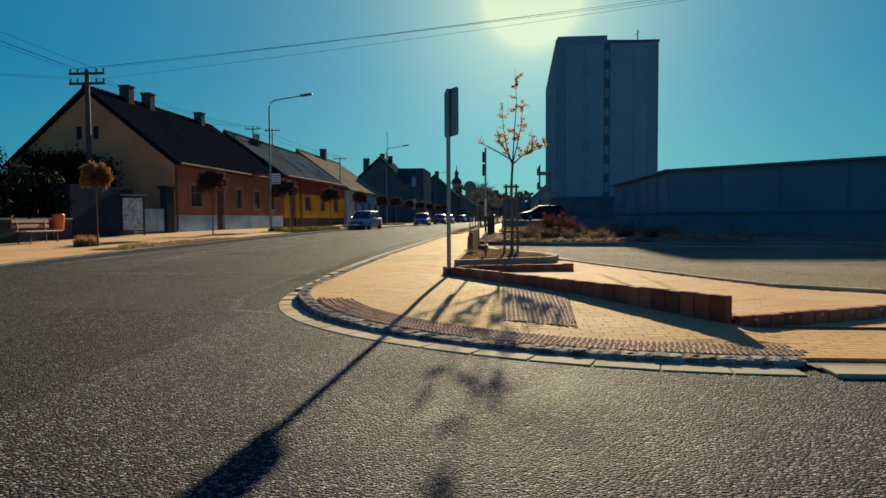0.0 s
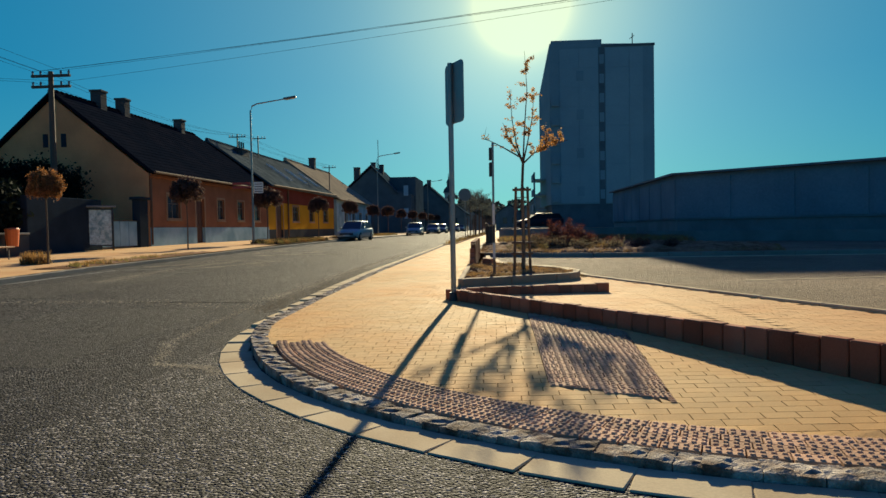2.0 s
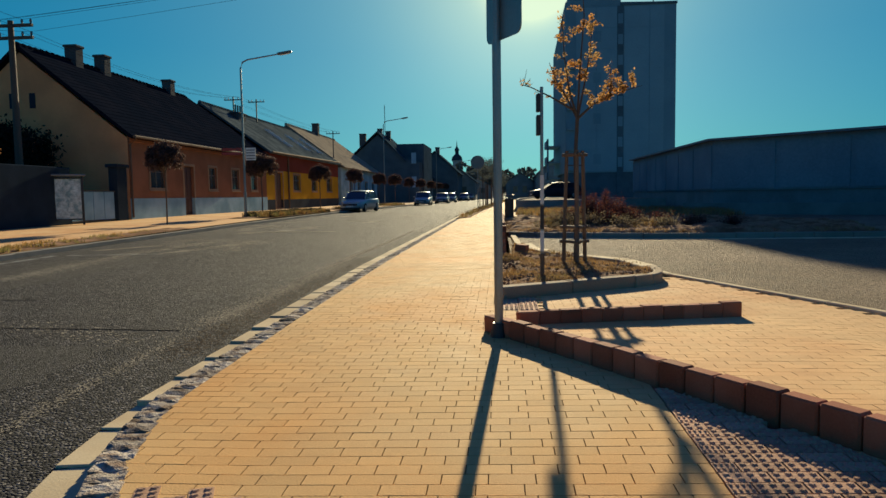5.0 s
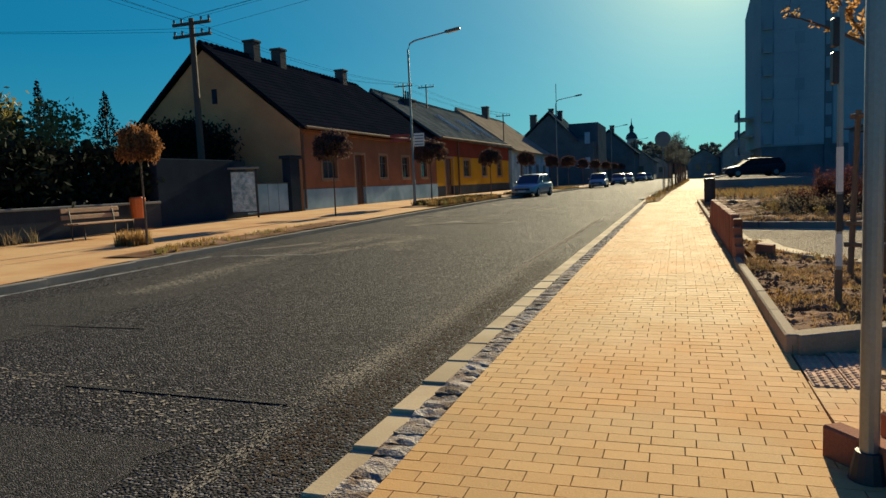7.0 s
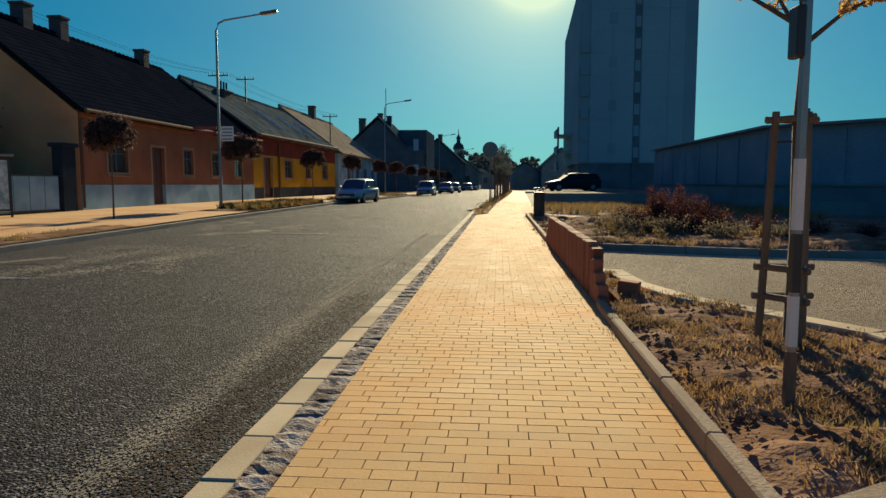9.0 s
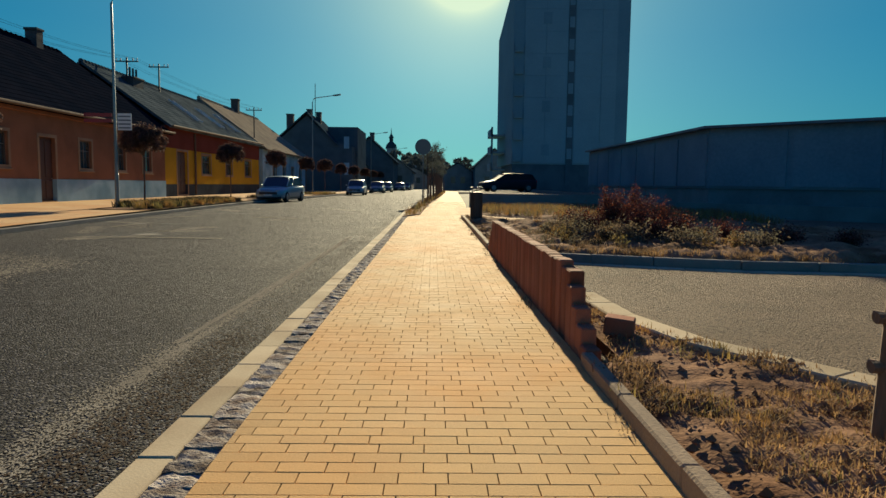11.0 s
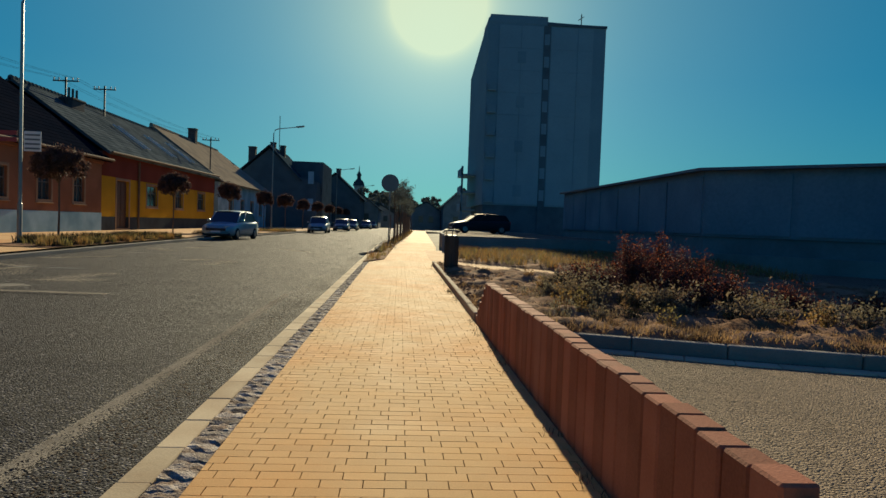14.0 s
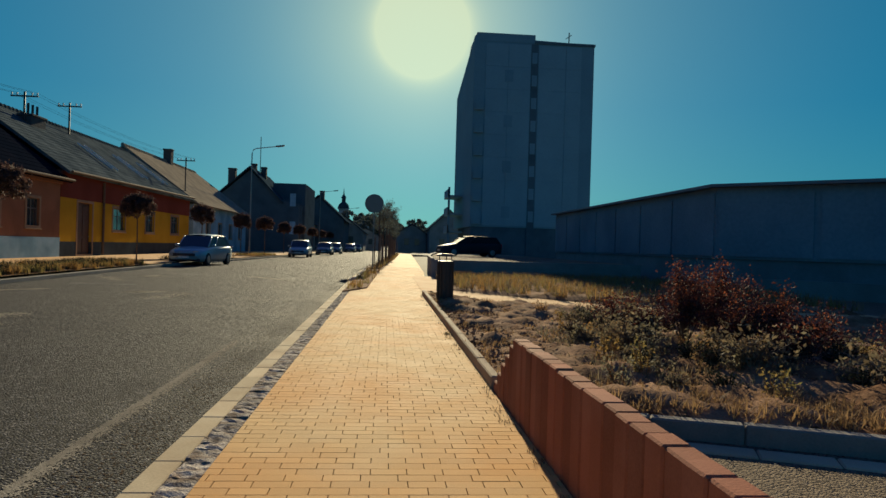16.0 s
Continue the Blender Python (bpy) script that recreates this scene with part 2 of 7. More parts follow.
M = dict(
    asphalt=asphalt_mat("asphalt", (0.006, 0.007, 0.013), (0.016, 0.016, 0.021), 0.8, 62.0, 0.034, (0.20, 0.19, 0.20)),
    rough_asphalt=asphalt_mat("rough_asphalt", (0.008, 0.009, 0.016), (0.028, 0.026, 0.029), 0.75, 60.0, 0.044, (0.42, 0.39, 0.39)),
    lot=asphalt_mat("lot_asphalt", (0.27, 0.21, 0.15), (0.37, 0.29, 0.21), 0.9, 60.0, 0.040, (0.05, 0.037, 0.03)),
    patch=asphalt_mat("patch_asphalt", (0.03, 0.03, 0.032), (0.04, 0.04, 0.04), 0.8, 120.0),
    dust=mat("road_dust", (0.36, 0.32, 0.25), 0.95, 0.4, 6, 90, 0.2, ior=1.1),
    dirt=mat("road_dirt", (0.095, 0.068, 0.045), 0.95, 0.4, 6, 90, 0.3, ior=1.1),
    mark=mat("road_paint", (0.26, 0.27, 0.27), 0.8, 0.5, 9, 60, 0.2, ior=1.15, second=(0.06, 0.06, 0.065), mix_scale=5),
    paver=mat("paver", (0.635, 0.415, 0.185), 0.8, 0.18, 2.5, 110, 0.2, ior=1.12, obj_var=0.07, island_var=0.07, second=(0.64, 0.355, 0.13), mix_scale=0.5),
    joint=mat("joint_sand", (0.17, 0.11, 0.065), 0.95, 0.3, 8, 120, 0.3),
    plaza=mat("plaza_paver", (0.64, 0.42, 0.21), 0.85, 0.18, 2.5, 90, 0.2, ior=1.12, obj_var=0.06, island_var=0.06, second=(0.58, 0.33, 0.15)),
    tactile=mat("tactile_tile", (0.52, 0.33, 0.22), 0.8, 0.25, 4, 60, 0.25, obj_var=0.25, ior=1.1),
    kerb=mat("kerb_concrete", (0.56, 0.46, 0.30), 0.85, 0.22, 4, 80, 0.1, obj_var=0.16, ior=1.1, second=(0.45, 0.35, 0.22), mix_scale=2),
    granite=mat("granite", (0.40, 0.35, 0.30), 0.85, 0.6, 14, 70, 0.9, obj_var=0.4, second=(0.17, 0.12, 0.09), mix_scale=9, ior=1.12),
    bedkerb=mat("bed_kerb", (0.34, 0.26, 0.18), 0.85, 0.25, 4, 60, 0.3, obj_var=0.12, ior=1.12),
    darkkerb=mat("grey_kerb", (0.27, 0.25, 0.22), 0.85, 0.25, 4, 60, 0.25, ior=1.12),
    redblock=mat("red_block", (0.29, 0.105, 0.06), 0.85, 0.25, 3, 90, 0.16, obj_var=0.3, second=(0.31, 0.13, 0.08), mix_scale=1.5, ior=1.15),
    soil=mat("soil", (0.29, 0.175, 0.105), 0.95, 0.5, 5, 60, 0.6, second=(0.16, 0.085, 0.045), ior=1.08, mix_scale=1.6, bump_scale=30),
    ground=mat("earth", (0.13, 0.12, 0.08), 0.95, 0.4, 0.3, 4, 0.3),
    drygrass=mat("dry_grass", (0.30, 0.17, 0.055), 0.8, 0.4, 1.5, 8, 0, island_var=0.3, translucent=0.45, second=(0.20, 0.17, 0.06), mix_scale=1.2),
    herb=mat("grey_herb", (0.15, 0.13, 0.085), 0.85, 0.4, 2, 8, 0, island_var=0.4, translucent=0.4, second=(0.20, 0.14, 0.08), mix_scale=1.6),
    deadgrass=mat("dead_grass", (0.36, 0.225, 0.10), 0.85, 0.4, 2, 8, 0, island_var=0.4, translucent=0.4, second=(0.22, 0.14, 0.07), mix_scale=1.6),
    redleaf=mat("red_leaf", (0.04, 0.018, 0.022), 0.8, 0.4, 2, 8, 0, island_var=0.45, translucent=0.35, second=(0.10, 0.032, 0.022), mix_scale=2.2),
    orangeleaf=mat("orange_leaf", (0.48, 0.25, 0.07), 0.7, 0.3, 3, 9, 0, island_var=0.4, translucent=0.5, second=(0.44, 0.30, 0.13), mix_scale=3),
    brownleaf=mat("brown_leaf", (0.10, 0.058, 0.045), 0.8, 0.35, 3, 9, 0, island_var=0.5, translucent=0.35, second=(0.055, 0.036, 0.036), mix_scale=2),
    # orange for shrub-top leaves, standing in for low sun shining through
    backlitleaf=mat("backlit_tip_leaf", (0.28, 0.085, 0.032), 0.8, 0.35, 3, 9, 0, island_var=0.5, translucent=0.45, second=(0.10, 0.03, 0.02), mix_scale=2),
    paleherb=mat("pale_herb", (0.20, 0.18, 0.12), 0.85, 0.4, 2, 8, 0, island_var=0.5, translucent=0.45, second=(0.16, 0.13, 0.08), mix_scale=1.6),
    rustleaf=mat("rust_leaf", (0.30, 0.14, 0.045), 0.8, 0.35, 3, 9, 0, island_var=0.5, translucent=0.4, second=(0.20, 0.085, 0.035), mix_scale=2),
    darkleaf=mat("dark_leaf", (0.014, 0.021, 0.016), 0.85, 0.4, 2, 6, 0, island_var=0.4, translucent=0.12, ior=1.15),
    yellowleaf=mat("yellow_leaf", (0.22, 0.19, 0.05), 0.7, 0.4, 2, 6, 0, island_var=0.4, translucent=0.35),
    # blue-grey of the hazy distance is mixed into this leaf colour
    hazeleaf=mat("hazy_leaf", (0.14, 0.16, 0.15), 0.9, 0.4, 0.5, 3, 0, island_var=0.4, translucent=0.2, ior=1.1),
    gardenleaf=mat("garden_leaf", (0.03, 0.035, 0.025), 0.85, 0.4, 0.5, 3, 0, island_var=0.4, translucent=0.15, ior=1.1),
    bark=mat("bark", (0.12, 0.085, 0.06), 0.9, 0.4, 12, 60, 0.6, stretch=(1, 1, 0.3)),
    stake=mat("stake_wood", (0.20, 0.13, 0.08), 0.85, 0.35, 10, 60, 0.5, stretch=(1, 1, 0.2)),
    bench=mat("bench_wood", (0.48, 0.28, 0.15), 0.6, 0.3, 8, 60, 0.3),
    pole=mat("pole_wood", (0.09, 0.07, 0.055), 0.85, 0.4, 5, 50, 0.5, stretch=(1, 1, 0.15)),
    steel=mat("galvanised_steel", (0.30, 0.31, 0.31), 0.42, 0.2, 5, 60, 0.1, metal=0.8),
    gutter=mat("dull_gutter", (0.16, 0.11, 0.08), 0.9, 0.2, 5, 60, 0.1, spec=0.1),
    darksteel=mat("dark_steel", (0.05, 0.05, 0.055), 0.5, 0.2, 5, 60, 0.1, metal=0.5),
    signback=mat("sign_back", (0.16, 0.17, 0.18), 0.45, 0.15, 4, 60, 0.05, metal=0.6),
    white=mat("white_paint", (0.75, 0.74, 0.70), 0.5, 0.1, 5, 60, 0.05),
    redpaint=mat("red_paint", (0.24, 0.03, 0.03), 0.5, 0.15, 5, 60, 0.05),
    orange=mat("orange_plastic", (0.72, 0.16, 0.03), 0.4, 0.15, 5, 60, 0.05),
    bin=mat("bin_steel", (0.04, 0.04, 0.042), 0.5, 0.25, 6, 60, 0.1, metal=0.3),
    # front's shade is put into the orange; gable reddened against teal sky light
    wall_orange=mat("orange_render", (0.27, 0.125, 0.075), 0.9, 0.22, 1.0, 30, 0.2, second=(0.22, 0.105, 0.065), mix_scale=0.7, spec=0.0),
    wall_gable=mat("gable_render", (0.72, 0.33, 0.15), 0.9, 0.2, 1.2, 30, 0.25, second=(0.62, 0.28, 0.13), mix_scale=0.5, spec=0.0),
    plinth_blue=mat("pale_blue_plinth", (0.30, 0.44, 0.54), 0.85, 0.2, 2, 40, 0.2, second=(0.19, 0.32, 0.41), spec=0.0),
    wall_yellow=mat("yellow_render", (0.52, 0.29, 0.03), 0.9, 0.18, 1.2, 30, 0.2, spec=0.0),
    wall_red=mat("red_render", (0.20, 0.055, 0.04), 0.9, 0.2, 1.2, 30, 0.2, spec=0.0),
    plinth_grey=mat("grey_plinth", (0.06, 0.07, 0.08), 0.9, 0.2, 2, 30, 0.2, spec=0.0),
    trim=mat("window_trim", (0.34, 0.23, 0.15), 0.85, 0.15, 3, 40, 0.1, spec=0.0),
    frame=mat("window_frame", (0.11, 0.10, 0.09), 0.6, 0.15, 3, 40, 0.1),
    door=mat("brown_door", (0.075, 0.03, 0.02), 0.6, 0.25, 4, 40, 0.2, stretch=(1, 1, 0.3)),
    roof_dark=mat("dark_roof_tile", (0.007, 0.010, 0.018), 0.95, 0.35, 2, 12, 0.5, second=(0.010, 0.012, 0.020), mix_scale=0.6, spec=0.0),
    # sheen of the grazing sun is put into this tile colour
    roof_grey=mat("grey_roof_tile", (0.095, 0.115, 0.125), 0.9, 0.4, 2, 12, 0.5, spec=0.0, second=(0.06, 0.076, 0.086), mix_scale=0.8),
    # far roofs carry the pale blue of aerial haze in their colour
    roof_haze=mat("hazy_slate", (0.05, 0.075, 0.095), 0.9, 0.3, 1, 8, 0.3, spec=0.0),
    # paled likewise: the low sun's sheen is in the base colour
    roof_pale=mat("pale_roof_tile", (0.30, 0.26, 0.20), 0.9, 0.3, 2, 12, 0.5, spec=0.0, second=(0.23, 0.20, 0.16), mix_scale=0.8),
    brickch=mat("chimney_render", (0.10, 0.10, 0.105), 0.9, 0.3, 6, 30, 0.4, ior=1.1),
    # far walls and church stone: aerial haze is put into the colour
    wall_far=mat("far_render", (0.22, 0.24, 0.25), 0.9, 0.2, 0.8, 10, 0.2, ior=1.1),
    wall_haze=mat("hazy_render_dark", (0.085, 0.12, 0.15), 0.9, 0.2, 0.8, 10, 0.2, spec=0.0),
    stone=mat("hazy_church_stone", (0.30, 0.36, 0.40), 0.9, 0.2, 0.5, 5, 0.2),
    # blue veil of glare and hazy air is put into tower and hall colours
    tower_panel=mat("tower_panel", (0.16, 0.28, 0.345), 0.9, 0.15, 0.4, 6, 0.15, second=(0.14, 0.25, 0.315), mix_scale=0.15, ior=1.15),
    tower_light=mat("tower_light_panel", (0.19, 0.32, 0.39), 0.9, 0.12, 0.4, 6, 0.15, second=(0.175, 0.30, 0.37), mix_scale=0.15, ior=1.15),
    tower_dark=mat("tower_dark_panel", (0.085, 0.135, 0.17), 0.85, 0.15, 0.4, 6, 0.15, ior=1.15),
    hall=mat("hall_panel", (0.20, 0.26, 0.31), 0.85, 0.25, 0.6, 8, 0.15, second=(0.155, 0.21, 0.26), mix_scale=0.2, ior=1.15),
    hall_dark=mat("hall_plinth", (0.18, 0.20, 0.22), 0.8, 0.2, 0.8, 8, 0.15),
    parapet=mat("parapet_concrete", (0.22, 0.225, 0.225), 0.85, 0.25, 2, 30, 0.25, ior=1.12),
    fence=mat("dark_fence", (0.06, 0.05, 0.045), 0.85, 0.35, 3, 30, 0.3),
    gatewall=mat("dark_wall", (0.026, 0.038, 0.055), 0.95, 0.3, 2, 30, 0.15, ior=1.03),
    poster=mat("poster_paper", (0.50, 0.60, 0.62), 0.7, 0.6, 3.5, 18, 0.05, second=(0.20, 0.32, 0.36), mix_scale=5),
    cartint=mat("car_glazing", (0.012, 0.015, 0.02), 0.5, 0.1, 3, 60, 0, spec=0.12),
    glass=glass_mat("dark_glass", rough=0.32),
    window=glass_mat("window_glass", (0.03, 0.04, 0.045), 0.08),
    tyre=mat("tyre_rubber", (0.02, 0.02, 0.02), 0.8, 0.2, 20, 60, 0.1),
    rim=mat("wheel_rim", (0.4, 0.4, 0.4), 0.35, 0.1, 10, 60, 0.05, metal=0.9),
    car_silver=mat("car_silver", (0.30, 0.40, 0.44), 0.35, 0.05, 3, 60, 0, metal=0.2, coat=0.4),
    car_dark=mat("car_dark", (0.025, 0.03, 0.04), 0.6, 0.05, 3, 60, 0, metal=0.0, spec=0.1),
    car_grey=mat("car_grey", (0.20, 0.21, 0.22), 0.3, 0.05, 3, 60, 0, metal=0.6, coat=0.6),
    lampglass=glass_mat("headlight_glass", (0.45, 0.46, 0.46), 0.1),
    redlamp=glass_mat("tail_light_glass", (0.3, 0.02, 0.02), 0.15),
    wire=mat("wire_rubber", (0.012, 0.012, 0.012), 0.95, 0.1, 5, 60, 0, ior=1.02),
    hill=mat("far_hill", (0.06, 0.08, 0.06), 1.0, 0.3, 0.02, 0.2, 0),
)

# ---- building helpers ----


def mesh_of(name, bm, material, smooth=False):
    me = bpy.data.meshes.new(name)
    bm.normal_update()
    bm.to_mesh(me)
    bm.free()
    me.materials.append(material)
    if smooth:
        for p in me.polygons:
            p.use_smooth = True
    return me


def part(name, bm, material, parent=None, label="", smooth=False, kind=""):
    """One bmesh as one mesh object under a thing."""
    ob = new(name, mesh_of(name, bm, material, smooth))
    ob.parent = parent
    return tagged(ob, label, kind=kind)


def thing(name, label, category, m=None, group=""):
    ob = new(name)
    ob.empty_display_size = 0.2
    ob.matrix_basis = m or Matrix()
    return tagged(ob, label, category, group)


def solo(name, bm, material, label, category="", kind="", group="", m=None, smooth=False):
    ob = new(name, mesh_of(name, bm, material, smooth))
    ob.matrix_basis = m or Matrix()
    return tagged(ob, label, category, group, kind)


def cloud(name, verts, faces, material, parent=None):
    me = bpy.data.meshes.new(name)
    me.from_pydata(verts, [], faces)
    me.materials.append(material)
    ob = new(name, me)
    ob.parent = parent
    return ob


def box(bm, x0, x1, y0, y1, z0, z1, bevel=0.0, m=None):
    vs = [bm.verts.new((x, y, z)) for x in (x0, x1) for y in (y0, y1) for z in (z0, z1)]
    fs = [bm.faces.new([vs[i] for i in q]) for q in ((0, 1, 3, 2), (4, 6, 7, 5), (0, 4, 5, 1), (2, 3, 7, 6), (0, 2, 6, 4), (1, 5, 7, 3))]
    if bevel:
        edges = list({e for f in fs for e in f.edges})
        made = bmesh.ops.bevel(bm, geom=edges, offset=bevel, segments=1, affect="EDGES")
        vs = list({v for f in made["faces"] for v in f.verts} | {v for v in vs if v.is_valid})
    if m:
        bmesh.ops.transform(bm, matrix=m, verts=vs)
    return vs


def tube(bm, pts, radii, sides=8, cap=True):
    """A tube along points with a radius at each."""
    rings = []
    pts = [Vector(p) for p in pts]
    for i, p in enumerate(pts):
        way = (pts[min(i + 1, len(pts) - 1)] - pts[max(i - 1, 0)]).normalized()
        side = way.cross(Vector((0.31, 0.12, 1) if abs(way.z) < 0.9 else (1, 0.2, 0))).normalized()
        up = side.cross(way)
        r = radii[i] if isinstance(radii, (list, tuple)) else radii
        rings.append([bm.verts.new(p + r * (math.cos(2 * math.pi * k / sides) * side + math.sin(2 * math.pi * k / sides) * up)) for k in range(sides)])
    for a, b in zip(rings, rings[1:]):
        for k in range(sides):
            bm.faces.new((a[k], a[(k + 1) % sides], b[(k + 1) % sides], b[k]))
    if cap:
        bm.faces.new(rings[0][::-1])
        bm.faces.new(rings[-1])


def prism(bm, outline, z0, z1):
    """A closed outline in x, y drawn up from z0 to z1 (numbers, or functions of x, y)."""
    f0 = z0 if callable(z0) else lambda x, y: z0
    f1 = z1 if callable(z1) else lambda x, y: z1
    low = [bm.verts.new((x, y, f0(x, y))) for x, y in outline]
    top = [bm.verts.new((x, y, f1(x, y))) for x, y in outline]
    n = len(outline)
    bm.faces.new(top)
    bm.faces.new(low[::-1])
    for i in range(n):
        bm.faces.new((low[i], low[(i + 1) % n], top[(i + 1) % n], top[i]))


def extrude_y(bm, outline, y0, y1):
    """A closed outline in x, z drawn along y."""
    a = [bm.verts.new((x, y0, z)) for x, z in outline]
    b = [bm.verts.new((x, y1, z)) for x, z in outline]
    n = len(outline)
    bm.faces.new(a)
    bm.faces.new(b[::-1])
    for i in range(n):
        bm.faces.new((a[(i + 1) % n], a[i], b[i], b[(i + 1) % n]))


def B():
    return bmesh.new()


def lerp(y, table):
    """Straight lines between the (y, value) pairs of a table, flat outside."""
    if y <= table[0][0]:
        return table[0][1]
    for (a, va), (b, vb) in zip(table, table[1:]):
        if y <= b:
            return va + (vb - va) * (y - a) / (b - a)
    return table[-1][1]


# ---- lie of the land ----
EDGE = -2.62          # outer edge of the kerb along the street
CX, CY, AX, AY = 2.9, 10.8, 5.52, 5.08   # the kerb's bend at the street corner


def bend(y):
    return 0.030 * max(0.0, y - 55)


def z_side(y):
    """The pavement beside the street."""
    return lerp(y, ((4, -0.19), (7.0, -0.18), (9, -0.13), (13, -0.05), (18, 0.0)))


def z_near(y):
    """The road at that pavement."""
    return lerp(y, ((-5, -0.27), (4, -0.26), (6.5, -0.222), (8, -0.217), (9.5, -0.215), (11, -0.175), (13, -0.117), (18, -0.075)))


def z_far(y):
    """The road at the other kerb."""
    return lerp(y, ((5, -0.16), (20, -0.06), (32, 0.01), (45, 0.04)))


def z_left(y):
    """The pavement before the houses."""
    return z_far(y) + 0.12 + lerp(y, ((20, 0.0), (40, 0.06)))


def left_edge(y):
    return lerp(y, ((12, -9.6), (20, -10.35), (50, -11.0))) + bend(y)


def z_road(x, y):
    k = min(1.0, max(0.0, (EDGE + bend(y) - x) / (EDGE - left_edge(0) )))
    return z_near(y) + k * (z_far(y) - z_near(y)) + 0.05 * math.sin(math.pi * k) * 0.6


def arc_x(y, d):
    """The kerb's bend, d metres inwards: x at y."""
    a, b = AX - d, AY - d
    s = 1 - ((CY - y) / b) ** 2
    return CX - a * math.sqrt(max(s, 0.0))


def in_x(y, d):
    return EDGE + d + bend(y) if y >= CY else arc_x(y, d)


def pave_from(y):
    """How far in from the kerb's outer edge the paving starts."""
    return lerp(y, ((9.5, 0.40), (10.8, 0.335)))


def z_pave(x, y):
    """The footway at the street corner: it rises towards the low wall."""
    if y >= 12.6 or y < 6.0:
        return z_side(y)
    a, b = in_x(y, 1.0), arm_x(max(y, 7.5)) - 0.1
    f = min(1.0, max(0.0, (x - a) / max(0.3, b - a)))
    f *= 1.0 - min(1.0, max(0.0, (x - 2.75) / 0.3))
    return z_side(y) + f * lerp(y, ((6.0, 0.0), (7.5, 0.05), (9.5, 0.07), (12.6, 0.0)))


ARM_A, ARM_B = Vector((-0.45, 12.62)), Vector((2.78, 7.5))


def arm_x(y):
    return ARM_A.x + (ARM_B.x - ARM_A.x) * (ARM_A.y - y) / (ARM_A.y - ARM_B.y)


def side_right(y):
    """The pavement's other edge."""
    if y < 7.5:
        return 40.0
    if y < ARM_A.y:
        return arm_x(y)
    return -0.37 if y < 39 else lerp(y, ((39, -0.25), (45, 0.1), (55, 0.6))) + bend(y)


def z_plaza(x, y):
    """The paved place behind the low wall, a little ramp."""
    k = min(1.0, max(0.0, (13.2 - y) / 5.7))
    return -0.045 + 0.15 * k - 0.185 * k * min(1.0, max(0.0, (x - 2.2) / 0.7))

# ---- ground, road, pavements ----


def sheet(name, rows, material, label, kind="structure", smooth=True):
    """A sheet from rows of points, all rows equally long."""
    verts = [p for r in rows for p in r]
    n = len(rows[0])
    faces = [(i * n + j, i * n + j + 1, (i + 1) * n + j + 1, (i + 1) * n + j) for i in range(len(rows) - 1) for j in range(n - 1)]
    ob = cloud(name, verts, faces, material)
    for p in ob.data.polygons:
        p.use_smooth = smooth
    return tagged(ob, label, kind=kind)


gx = [-1500, -400, -120, -60, -30, 0, 30, 60, 120, 400, 1500]
sheet("ground", [[(x, y, -0.5) for x in gx] for y in (-1500, -300, -60, 0, 60, 150, 300, 700, 1800)], M["ground"], "wide flat earth reaching to the horizon")
ys = [-40 + 2 * i for i in range(20)] + [0.5 * i for i in range(140)] + [70 + 5 * i for i in range(60)]
sheet("road", [[(x, y, z_road(x, y)) for x in [left_edge(y) - 0.02 + (EDGE + 0.12 + bend(y) - left_edge(y)) * k / 12 for k in range(13)]] for y in ys], M["asphalt"], "worn grey asphalt street with patches and dusty edges")
sheet("side_road", [[(x, y, z_near(y) if x < 4 else z_near(y) - 0.0) for x in (EDGE + 0.1, -1.5, 0, 2, 4, 8, 16, 40)] for y in [-40, -20, -10, -5] + [0.5 * i for i in range(23)]], M["rough_asphalt"], "rough chipped asphalt of the side street mouth")
def lot_left(y):
    return lerp(y, ((8.0, 7.8), (8.4, 7.4), (10.55, 4.3), (13.05, 3.1), (16.3, 1.8), (17.6, -0.15)))


sheet("parking_lot", [[(x + (lot_left(y) + 0.15) * (1 - (x + 0.15) / 60.15), y, -0.07) for x in (-0.15, 2, 4, 8, 14, 30, 60)] for y in (7.42, 7.9, 8.4, 9.5, 10.55, 13.05, 16.3, 17.6, 20, 24, 27, 33, 50)], M["lot"], "pale worn asphalt of the car park drive")

# road repairs, dust and lines lie a few millimetres proud of the asphalt


def road_strip(name, xa, xb, y0, y1, wob, material, label, lift=0.005, n=24):
    rnd = random.Random(int(77 * y0 + 31 * xa))
    rows = []
    for i in range(n + 1):
        y = y0 + (y1 - y0) * i / n
        a, b = xa + rnd.uniform(-wob, wob) + bend(y), xb + rnd.uniform(-wob, wob) + bend(y)
        rows.append([(a + (b - a) * k / 3, y, z_road(a + (b - a) * k / 3, y) + lift) for k in range(4)])
    return sheet(name, rows, material, label)


